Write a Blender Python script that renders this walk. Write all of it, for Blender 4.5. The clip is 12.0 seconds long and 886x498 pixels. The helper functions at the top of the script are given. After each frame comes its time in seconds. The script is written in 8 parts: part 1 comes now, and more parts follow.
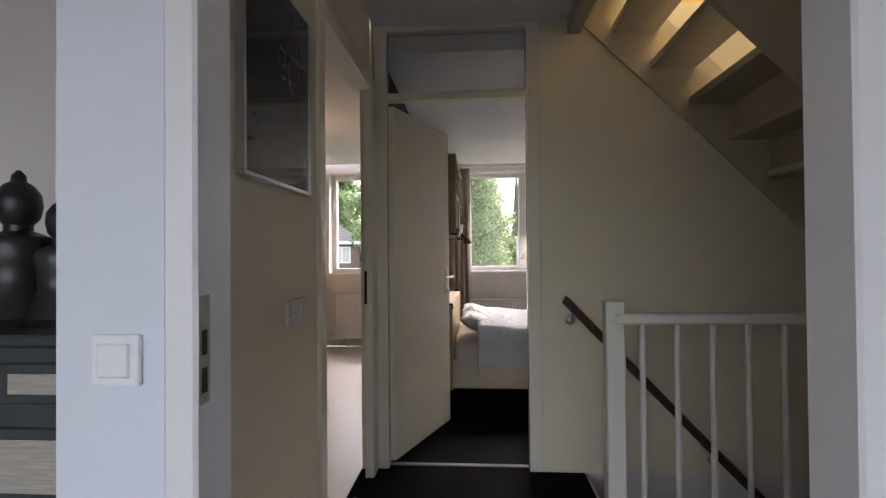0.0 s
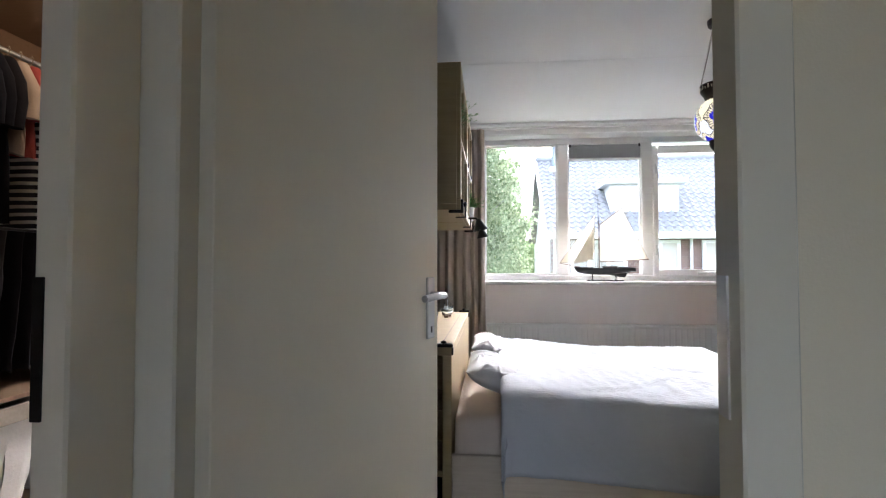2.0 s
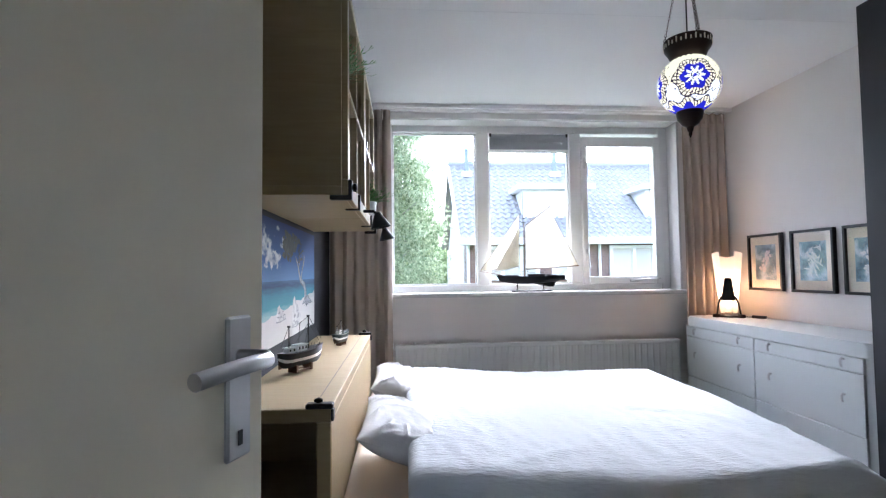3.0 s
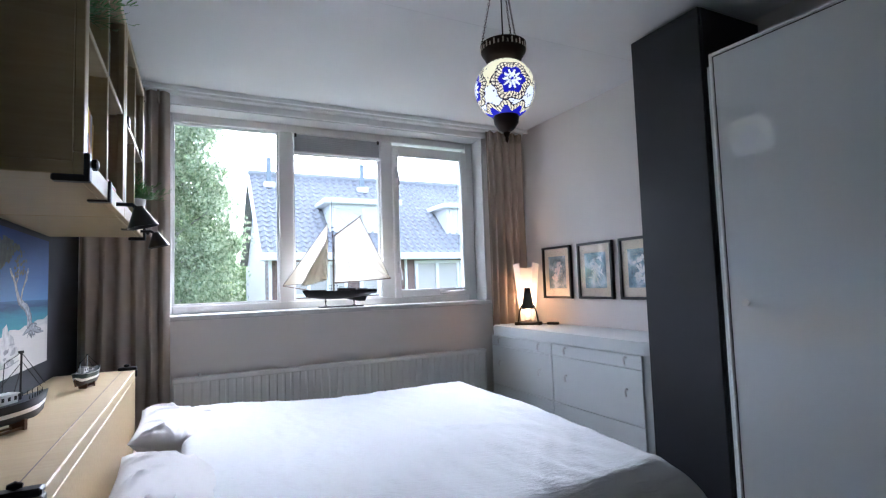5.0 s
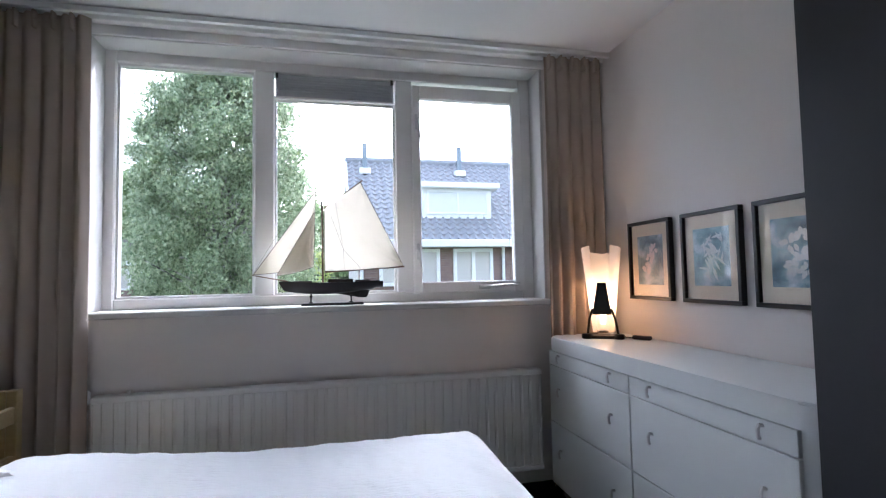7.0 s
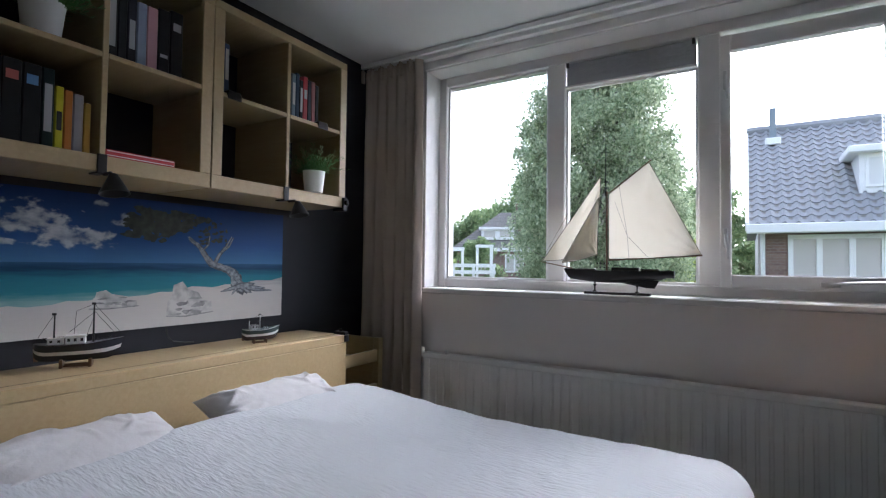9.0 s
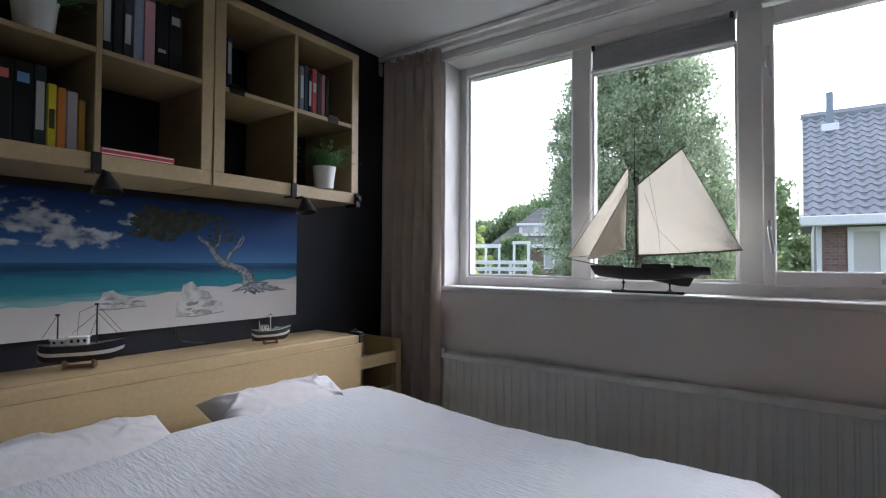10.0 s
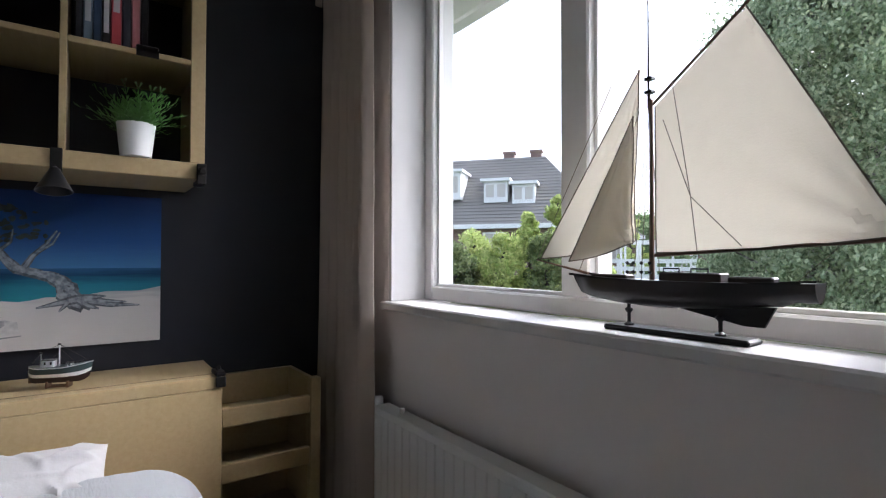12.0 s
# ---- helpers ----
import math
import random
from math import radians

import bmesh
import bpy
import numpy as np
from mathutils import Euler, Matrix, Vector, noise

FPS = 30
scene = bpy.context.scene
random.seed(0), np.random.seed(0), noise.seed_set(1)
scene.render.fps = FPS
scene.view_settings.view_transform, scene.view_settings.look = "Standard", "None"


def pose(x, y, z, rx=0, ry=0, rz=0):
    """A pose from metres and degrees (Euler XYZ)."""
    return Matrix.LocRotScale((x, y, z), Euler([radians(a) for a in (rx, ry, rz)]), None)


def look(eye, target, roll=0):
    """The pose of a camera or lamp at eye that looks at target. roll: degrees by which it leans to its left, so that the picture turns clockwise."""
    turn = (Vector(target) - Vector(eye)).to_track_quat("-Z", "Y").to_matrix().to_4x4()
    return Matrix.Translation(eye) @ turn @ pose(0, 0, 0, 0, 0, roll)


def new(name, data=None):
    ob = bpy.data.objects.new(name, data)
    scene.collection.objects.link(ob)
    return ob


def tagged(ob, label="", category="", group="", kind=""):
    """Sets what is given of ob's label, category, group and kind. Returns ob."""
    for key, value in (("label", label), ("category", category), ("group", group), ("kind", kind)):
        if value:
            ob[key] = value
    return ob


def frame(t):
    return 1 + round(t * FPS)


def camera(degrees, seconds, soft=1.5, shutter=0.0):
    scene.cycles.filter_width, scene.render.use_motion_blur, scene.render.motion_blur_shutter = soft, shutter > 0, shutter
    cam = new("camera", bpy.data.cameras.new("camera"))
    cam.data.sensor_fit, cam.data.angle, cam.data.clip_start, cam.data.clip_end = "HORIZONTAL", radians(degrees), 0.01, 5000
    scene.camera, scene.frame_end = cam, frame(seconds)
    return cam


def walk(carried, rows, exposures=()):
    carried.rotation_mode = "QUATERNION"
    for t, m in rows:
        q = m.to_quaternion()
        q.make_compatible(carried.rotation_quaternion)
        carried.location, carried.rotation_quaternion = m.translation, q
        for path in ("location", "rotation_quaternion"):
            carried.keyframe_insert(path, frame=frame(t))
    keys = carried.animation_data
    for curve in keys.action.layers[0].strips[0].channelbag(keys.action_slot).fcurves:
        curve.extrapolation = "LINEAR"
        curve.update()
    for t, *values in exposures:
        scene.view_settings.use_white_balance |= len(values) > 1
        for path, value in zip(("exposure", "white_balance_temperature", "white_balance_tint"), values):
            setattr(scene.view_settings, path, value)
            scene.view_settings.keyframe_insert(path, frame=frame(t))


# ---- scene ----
cam = camera(82.9, 12.0, soft=1.2)
PATH = [
    (0, (0.404, 0.308, 1.216), (0.263, 2.303, 1.24), -0.5),
    (0.5, (0.477, 0.861, 1.181), (0.294, 2.853, 1.21), -0.2),
    (1, (0.441, 1.406, 1.182), (0.232, 3.395, 1.222), -0.1),
    (1.5, (0.409, 1.94, 1.164), (0.209, 3.929, 1.214), -0.3),
    (2, (0.349, 2.447, 1.145), (0.159, 4.437, 1.209), -0.0),
    (2.5, (0.353, 2.901, 1.146), (0.237, 4.896, 1.219), -0.3),
    (3, (0.382, 3.234, 1.162), (0.539, 5.226, 1.252), -0.7),
    (3.5, (0.386, 3.411, 1.188), (0.851, 5.353, 1.293), -1.0),
    (3.7, (0.388, 3.46, 1.186), (0.955, 5.38, 1.295), -1.2),
    (5.3, (0.467, 3.544, 1.138), (1.364, 5.326, 1.276), -1.9),
    (5.5, (0.509, 3.595, 1.141), (1.402, 5.38, 1.274), -1.8),
    (6, (0.698, 3.847, 1.146), (1.563, 5.648, 1.27), -1.7),
    (6.5, (0.957, 4.114, 1.144), (1.783, 5.932, 1.26), -1.7),
    (7, (1.338, 4.356, 1.141), (1.789, 6.301, 1.248), -1.1),
    (7.5, (1.67, 4.579, 1.137), (1.6, 6.575, 1.233), -0.4),
    (9.3, (1.928, 4.452, 1.139), (0.842, 6.13, 1.189), 0.7),
    (9.5, (1.929, 4.472, 1.154), (0.834, 6.145, 1.193), 0.6),
    (10, (1.957, 4.619, 1.141), (0.788, 6.241, 1.191), 0.3),
    (10.5, (1.902, 4.835, 1.162), (0.657, 6.399, 1.191), 0.0),
    (11, (1.955, 5.238, 1.158), (0.551, 6.662, 1.196), 0.0),
    (11.5, (1.991, 5.624, 1.152), (0.508, 6.965, 1.201), 0.0),
    (12, (1.954, 6.034, 1.162), (0.326, 7.195, 1.204), 0.1),
]
EXPOSURES = [(0, 3.32, 6600, 18), (0.5, 3.5, 6250, 16), (1.5, 3.72, 6150, 16), (2.5, 3.78, 5600, 14), (3.5, 3.65, 5350, 14), (5.5, 3.25, 5300, 14), (7.5, 2.82, 5500, 15), (9.5, 2.33, 5600, 14), (12, 2.2, 5800, 14)]
walk(cam, [(t, look(eye, target, roll)) for t, eye, target, roll in PATH], EXPOSURES)

# ---- light: overcast daylight, and the lamps that are lit ----
world = bpy.data.worlds.new("world")
scene.world = world
world.use_nodes = True
wn = world.node_tree.nodes
sky = wn.new("ShaderNodeTexSky")
sky.sky_type = "NISHITA"
sky.sun_disc = False
sky.sun_elevation = radians(38)
sky.sun_rotation = radians(15)
sky.air_density, sky.dust_density, sky.ozone_density = 1.0, 4.0, 1.0
wn["Background"].inputs["Strength"].default_value = 0.15
pale = wn.new("ShaderNodeHueSaturation")      # a thin cloud cover greys the blue
pale.inputs["Saturation"].default_value = 0.45
world.node_tree.links.new(sky.outputs["Color"], pale.inputs["Color"])
world.node_tree.links.new(pale.outputs["Color"], wn["Background"].inputs["Color"])

sun = new("sun", bpy.data.lights.new("sun", "SUN"))
sun.data.energy, sun.data.angle, sun.data.color = 0.3, radians(80), (1.0, 0.985, 0.96)
sun.matrix_world = look((0, 0, 0), (-0.2, -0.75, -0.62))


# ---- materials ----
def material(name, color, rough=0.6, metal=0.0, vary=0.12, scale=6.0, bump=0.0, fine=120.0, spec=0.5, coat=0.0):
    """A surface with a slow drift of tone, fine grain, and relief."""
    m = bpy.data.materials.new(name)
    m.use_nodes = True
    nt = m.node_tree
    bsdf = nt.nodes["Principled BSDF"]
    bsdf.inputs["Roughness"].default_value = rough
    bsdf.inputs["Metallic"].default_value = metal
    bsdf.inputs["Specular IOR Level"].default_value = spec
    bsdf.inputs["Coat Weight"].default_value = coat
    tc = nt.nodes.new("ShaderNodeTexCoord")
    big = nt.nodes.new("ShaderNodeTexNoise")
    big.inputs["Scale"].default_value = scale
    big.inputs["Detail"].default_value = 4
    small = nt.nodes.new("ShaderNodeTexNoise")
    small.inputs["Scale"].default_value = fine
    small.inputs["Detail"].default_value = 3
    for n in (big, small):
        nt.links.new(tc.outputs["Object"], n.inputs["Vector"])
    ramp = nt.nodes.new("ShaderNodeMix")
    ramp.data_type = "RGBA"
    ramp.inputs["A"].default_value = (*[c * (1 - vary) for c in color], 1)
    ramp.inputs["B"].default_value = (*[min(1, c * (1 + vary)) for c in color], 1)
    add = nt.nodes.new("ShaderNodeMath")
    add.operation = "MULTIPLY_ADD"
    add.inputs[1].default_value = 0.35
    nt.links.new(small.outputs["Fac"], add.inputs[0])
    half = nt.nodes.new("ShaderNodeMath")
    half.operation = "MULTIPLY"
    half.inputs[1].default_value = 0.65
    nt.links.new(big.outputs["Fac"], half.inputs[0])
    nt.links.new(half.outputs[0], add.inputs[2])
    nt.links.new(add.outputs[0], ramp.inputs["Factor"])
    nt.links.new(ramp.outputs["Result"], bsdf.inputs["Base Color"])
    if bump:
        b = nt.nodes.new("ShaderNodeBump")
        b.inputs["Strength"].default_value = bump
        b.inputs["Distance"].default_value = 0.004
        nt.links.new(small.outputs["Fac"], b.inputs["Height"])
        nt.links.new(b.outputs["Normal"], bsdf.inputs["Normal"])
    return m


def wood(name, dark, light, rough=0.45, scale=(1.2, 14, 14), bump=0.05):
    """Grain drawn out along the object's x."""
    m = bpy.data.materials.new(name)
    m.use_nodes = True
    nt = m.node_tree
    bsdf = nt.nodes["Principled BSDF"]
    bsdf.inputs["Roughness"].default_value = rough
    tc = nt.nodes.new("ShaderNodeTexCoord")
    mp = nt.nodes.new("ShaderNodeMapping")
    mp.inputs["Scale"].default_value = scale
    n = nt.nodes.new("ShaderNodeTexNoise")
    n.inputs["Scale"].default_value = 5
    n.inputs["Detail"].default_value = 6
    n.inputs["Distortion"].default_value = 0.6
    mix = nt.nodes.new("ShaderNodeMix")
    mix.data_type = "RGBA"
    mix.inputs["A"].default_value = (*dark, 1)
    mix.inputs["B"].default_value = (*light, 1)
    nt.links.new(tc.outputs["Object"], mp.inputs["Vector"])
    nt.links.new(mp.outputs["Vector"], n.inputs["Vector"])
    nt.links.new(n.outputs["Fac"], mix.inputs["Factor"])
    nt.links.new(mix.outputs["Result"], bsdf.inputs["Base Color"])
    b = nt.nodes.new("ShaderNodeBump")
    b.inputs["Strength"].default_value = bump
    b.inputs["Distance"].default_value = 0.002
    nt.links.new(n.outputs["Fac"], b.inputs["Height"])
    nt.links.new(b.outputs["Normal"], bsdf.inputs["Normal"])
    return m


def glowing(name, color, strength, base=(0.8, 0.8, 0.8)):
    m = material(name, base, 0.4)
    bsdf = m.node_tree.nodes["Principled BSDF"]
    bsdf.inputs["Emission Color"].default_value = (*color, 1)
    bsdf.inputs["Emission Strength"].default_value = strength
    return m


M_WALL = material("wall_paint_white", (0.73, 0.69, 0.665), 0.8, vary=0.03, scale=2, bump=0.12, fine=220)
# white front bedroom walls, with the daylight's blue cast put into the colour
M_WALLFRONT = material("wall_paint_white_daylight_tint", (0.70, 0.73, 0.78), 0.8, vary=0.03, scale=2, bump=0.12, fine=220)
M_CREAM = material("wall_paint_cream", (0.72, 0.65, 0.50), 0.75, vary=0.03, scale=2, bump=0.12, fine=200)
M_GLOSSCREAM = material("gloss_paint_cream", (0.73, 0.68, 0.55), 0.28, vary=0.03, scale=3, bump=0.02)
M_NAVY = material("wall_paint_navy", (0.009, 0.010, 0.017), 0.7, vary=0.12, scale=3, bump=0.1, fine=200)
M_CEIL = material("ceiling_paint", (0.76, 0.76, 0.77), 0.85, vary=0.02, scale=2, bump=0.1, fine=160)
M_CARPET = material("carpet_black", (0.006, 0.006, 0.007), 0.95, vary=0.4, scale=20, bump=0.6, fine=350, spec=0.03)
M_LAMINATE = material("floor_pale", (0.34, 0.305, 0.29), 0.45, vary=0.05, scale=5, bump=0.02)
M_JAMB = material("gloss_paint_jamb", (0.73, 0.69, 0.58), 0.1, vary=0.02, scale=3)
M_OLDPLASTIC = material("aged_cream_plastic", (0.68, 0.65, 0.58), 0.4, vary=0.04)
M_FRAME = material("window_paint_white", (0.78, 0.77, 0.76), 0.35, vary=0.03, scale=8, bump=0.02)
M_RAILPAINT = material("aged_white_gloss", (0.66, 0.63, 0.57), 0.3, vary=0.04, scale=6, bump=0.02)
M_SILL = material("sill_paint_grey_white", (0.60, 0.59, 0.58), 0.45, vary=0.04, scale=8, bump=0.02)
M_WHITE = material("white_lacquer", (0.78, 0.79, 0.79), 0.3, vary=0.02, scale=5, bump=0.01)
M_GLOSSWHITE = material("white_high_gloss", (0.62, 0.65, 0.66), 0.05, vary=0.015, scale=4, spec=0.85)
M_BLACKWOOD = material("black_brown_veneer", (0.010, 0.010, 0.014), 0.5, vary=0.25, scale=10, bump=0.04)
M_BIRCH = wood("birch_veneer", (0.31, 0.228, 0.11), (0.42, 0.325, 0.18))
M_OAKLIGHT = wood("pale_oak", (0.46, 0.38, 0.28), (0.62, 0.53, 0.42))
M_METAL = material("brushed_metal", (0.6, 0.6, 0.6), 0.3, 1.0, vary=0.06, scale=30)
M_BLACKMETAL = material("black_metal", (0.015, 0.014, 0.014), 0.4, 0.6, vary=0.2, scale=20)
M_BEDDING = material("white_cotton", (0.50, 0.50, 0.51), 0.9, vary=0.02, scale=6, bump=0.25, fine=90, spec=0.2)
M_CURTAIN = material("taupe_curtain", (0.38, 0.32, 0.275), 0.9, vary=0.06, scale=8, bump=0.2, fine=260, spec=0.15)
M_RAD = material("radiator_enamel", (0.72, 0.72, 0.71), 0.4, vary=0.02, scale=6)
M_DARKWOOD = wood("dark_rail_wood", (0.05, 0.025, 0.018), (0.09, 0.045, 0.03), 0.35)
M_STAIRWOOD = wood("cream_stair_wood", (0.48, 0.41, 0.30), (0.56, 0.49, 0.37), 0.5)
M_PLASTIC = material("white_plastic", (0.8, 0.8, 0.8), 0.35, vary=0.02)
M_BLACK = material("black_paint", (0.012, 0.012, 0.013), 0.35, vary=0.2, scale=20)

glass = bpy.data.materials.new("window_glass")
glass.use_nodes = True
gb = glass.node_tree.nodes["Principled BSDF"]
gb.inputs["Transmission Weight"].default_value = 1.0
gb.inputs["Roughness"].default_value = 0.0
gb.inputs["IOR"].default_value = 1.15
gb.inputs["Base Color"].default_value = (0.88, 0.885, 0.88, 1)
M_GLASS = glass


M_THINGLASS = bpy.data.materials.new("thin_picture_glass")
M_THINGLASS.use_nodes = True
_n = M_THINGLASS.node_tree
_t = _n.nodes.new("ShaderNodeBsdfTransparent"); _g = _n.nodes.new("ShaderNodeBsdfGlossy"); _g.inputs["Roughness"].default_value = 0.03
_m = _n.nodes.new("ShaderNodeMixShader"); _m.inputs["Fac"].default_value = 0.05
_n.links.new(_t.outputs[0], _m.inputs[1]); _n.links.new(_g.outputs[0], _m.inputs[2]); _n.links.new(_m.outputs[0], _n.nodes["Material Output"].inputs["Surface"])


# ---- geometry helpers ----
def box(bm, x0, y0, z0, x1, y1, z1, bevel=0.0, seg=1, m=None):
    r = bmesh.ops.create_cube(bm, size=1.0)
    vs = r["verts"]
    for v in vs:
        v.co = Vector(((x0 + x1) / 2 + v.co.x * (x1 - x0), (y0 + y1) / 2 + v.co.y * (y1 - y0), (z0 + z1) / 2 + v.co.z * (z1 - z0)))
    if bevel:
        es = list({e for v in vs for e in v.link_edges})
        r = bmesh.ops.bevel(bm, geom=es, offset=bevel, segments=seg, affect="EDGES", profile=0.6)
        vs = list({v for f in r["faces"] for v in f.verts} | {v for v in vs if v.is_valid})
    if m:
        bmesh.ops.transform(bm, matrix=m, verts=vs)
    return vs


def lathe(bm, profile, n=24, m=None):
    """Turns (radius, height) pairs round z."""
    rings, made = [], []
    for r, z in profile:
        ring = [bm.verts.new((r * math.cos(2 * math.pi * i / n), r * math.sin(2 * math.pi * i / n), z)) for i in range(n)]
        rings.append(ring)
        made += ring
    for a, b in zip(rings, rings[1:]):
        for i in range(n):
            bm.faces.new((a[i], a[(i + 1) % n], b[(i + 1) % n], b[i]))
    bm.faces.new(rings[0][::-1])
    bm.faces.new(rings[-1])
    if m:
        bmesh.ops.transform(bm, matrix=m, verts=made)
    return made


def tube(bm, pts, r, n=8, r_end=None):
    """A round bar along points."""
    pts = [Vector(p) for p in pts]
    rings = []
    for i, p in enumerate(pts):
        d = (pts[min(i + 1, len(pts) - 1)] - pts[max(i - 1, 0)]).normalized()
        u = d.orthogonal().normalized() if i == 0 else (u - d * u.dot(d)).normalized()
        w = d.cross(u)
        rr = r if r_end is None else r + (r_end - r) * i / (len(pts) - 1)
        rings.append([bm.verts.new(p + rr * (math.cos(2 * math.pi * k / n) * u + math.sin(2 * math.pi * k / n) * w)) for k in range(n)])
    for a, b in zip(rings, rings[1:]):
        for k in range(n):
            bm.faces.new((a[k], a[(k + 1) % n], b[(k + 1) % n], b[k]))
    bm.faces.new(rings[0][::-1])
    bm.faces.new(rings[-1])


def prism(bm, outline, y0, y1, m=None):
    """An (x, z) outline drawn out from y0 to y1."""
    a = [bm.verts.new((x, y0, z)) for x, z in outline]
    b = [bm.verts.new((x, y1, z)) for x, z in outline]
    k = len(a)
    for i in range(k):
        bm.faces.new((a[i], a[(i + 1) % k], b[(i + 1) % k], b[i]))
    bm.faces.new(a[::-1])
    bm.faces.new(b)
    if m:
        bmesh.ops.transform(bm, matrix=m, verts=a + b)


def mesh_of(bm, name, mats, smooth=False):
    bmesh.ops.recalc_face_normals(bm, faces=bm.faces)
    me = bpy.data.meshes.new(name)
    bm.to_mesh(me)
    bm.free()
    for m in (mats if isinstance(mats, (list, tuple)) else [mats]):
        me.materials.append(m)
    if smooth:
        me.polygons.foreach_set("use_smooth", [True] * len(me.polygons))
        me.set_sharp_from_angle(angle=radians(40))
    return me


def part(name, bm, material_, parent, label="", smooth=False, at=None):
    ob = new(name, mesh_of(bm, name, material_, smooth))
    ob.parent = parent
    if at is not None:
        ob.matrix_basis = at
    if label:
        ob["label"] = label
    return ob


SHIFT = [0.0, 0.0, 0.0]     # moves the rooms before the bedroom door as one


def thing(name, label, category, at=(0, 0, 0), group="", turn=0):
    ob = new(name)
    ob.matrix_basis = Matrix.Translation(SHIFT) @ pose(*at, 0, 0, turn)
    return tagged(ob, label, category, group)


def solid(name, bm, material_, label="", category="", group="", smooth=False, kind="", at=None):
    ob = new(name, mesh_of(bm, name, material_, smooth))
    ob.matrix_basis = Matrix.Translation(SHIFT) @ (at if at is not None else Matrix.Identity(4))
    return tagged(ob, label, category, group, kind)


def structure(name, boxes, material_, label, category, bevel=0.0):
    bm = bmesh.new()
    for b in boxes:
        box(bm, *b, bevel=bevel)
    return solid(name, bm, material_, label, category, kind="structure")


# ---- structure ----
XL, XR, YS, YN = -0.165, 2.92, 3.22, 7.00     # the large bedroom's inner faces
CEIL, LCEIL = 2.40, 2.53
OX0, OX1, OZ0, OZ1 = 0.235, 2.555, 0.975, 2.335   # its window opening
PX0, PX1, PZ0, PZ1 = -1.62, -0.42, 0.98, 2.335  # the dressing room's window opening

structure("wall_north", [
    (-2.32, YN, 0, PX0, 7.30, 2.6), (PX1, YN, 0, OX0, 7.30, 2.6), (OX1, YN, 0, 3.12, 7.30, 2.6),
    (PX0, YN, 0, PX1, 7.30, PZ0), (PX0, YN, PZ1, PX1, 7.30, 2.6), (OX0, YN, 0, OX1, 7.30, OZ0), (OX0, YN, OZ1, OX1, 7.30, 2.6)],
    M_WALL, "pale plastered wall with the bedroom windows", "wall")
structure("wall_east", [(XR, 1.1, 0, 3.12, YN, 2.6)], M_WALL, "smooth pale painted bedroom side wall", "wall")
structure("wall_west", [(-0.215, YS, 0, XL, YN, 2.6)], M_NAVY, "dark navy painted wall behind the bed", "wall")
structure("wall_dressing_west", [(-2.32, -2.6, 0, -2.14, YN, 2.6)], M_WALL, "white painted party wall", "wall")
structure("floor", [(XL, 3.225, -0.12, XR, YN, 0), ], M_CARPET, "black short-pile carpet in the bedroom", "carpet")
structure("ceiling", [(XL, YS, CEIL, XR, YN, 2.6)], M_CEIL, "smooth white bedroom ceiling with a fine joint", "ceiling")

# the landing, the stairwell, the dressing room and the front bedroom
FRONT = (0.01, -0.085, 0.0)
SHIFT[:] = FRONT
structure("wall_dressing_east", [(-0.28, 3.235, 0, -0.217, YN, 2.6)], M_CREAM, "cream wall between dressing room and bedroom", "wall")
structure("wall_landing_west", [(-0.28, 1.25, 0, -0.2, 2.27, 2.6), (-0.28, 2.27, 2.58, -0.2, 3.06, 2.6)],
          M_CREAM, "cream painted landing wall beside dressing room", "wall")
structure("wall_nib", [(-0.235, 3.17, 0, -0.2, 3.2345, 2.6)], M_CREAM, "narrow cream wall end beside door frame", "wall")
structure("wall_dressing_south", [(-2.14, 1.98, 0, -0.28, 2.08, 2.6)], M_WALL, "white wall behind the statues", "wall")
structure("wall_south", [(0.745, 3.24, 0, XR, 3.305, 2.6)], M_CREAM, "cream painted wall along the stairs", "wall")
structure("wall_landing_south", [(-0.28, 1.15, 0, -0.10, 1.25, 2.6), (1.0, 1.15, 0, 3.12, 1.25, 2.6), (-0.10, 1.15, 2.2, 1.0, 1.25, 2.6)],
          M_WALLFRONT, "white wall between bedroom and landing", "wall")
structure("wall_front_east", [(1.3, -2.6, 0, 1.4, 1.15, 2.6)], M_WALLFRONT, "white wall of the front bedroom", "wall")
structure("wall_front_south", [(-2.14, -2.8, 0, -2.0, -2.6, 2.6), (1.25, -2.8, 0, 1.4, -2.6, 2.6), (-2.0, -2.8, 0, 1.25, -2.6, 0.45), (-2.0, -2.8, 2.4, 1.25, -2.6, 2.6)],
          M_WALL, "white front wall with a wide window opening", "wall")

structure("floor_landing", [(-0.28, 1.15, -0.12, 0.97, 3.31, 0), (0.97, 1.15, -0.12, 3.12, 2.36, 0)], M_CARPET, "black short-pile carpet on the landing", "carpet")
structure("floor_dressing", [(-2.14, 2.08, -0.12, -0.281, YN, 0.004)], M_LAMINATE, "pale smooth dressing room floor", "floor")
structure("floor_front", [(-2.14, -2.6, -0.12, 1.3, 1.15, 0), (-2.14, 1.15, -0.12, -0.28, 1.98, 0)], M_LAMINATE, "pale floor of the front bedroom", "floor")
structure("ceiling_landing", [(-0.2, 1.25, LCEIL, 1.02, 3.24, 2.62), (1.02, 1.25, LCEIL, 2.92, 2.36, 2.62)], M_CEIL, "white landing ceiling beside the open stairs", "ceiling")
structure("ceiling_dressing", [(-2.14, 2.08, 2.44, -0.28, YN, 2.6)], M_CEIL, "white dressing room ceiling", "ceiling")
structure("ceiling_front", [(-2.14, -2.6, 2.5, 1.3, 1.15, 2.6), (-2.14, 1.15, 2.5, -0.28, 1.98, 2.6)], M_CEIL, "white front bedroom ceiling", "ceiling")
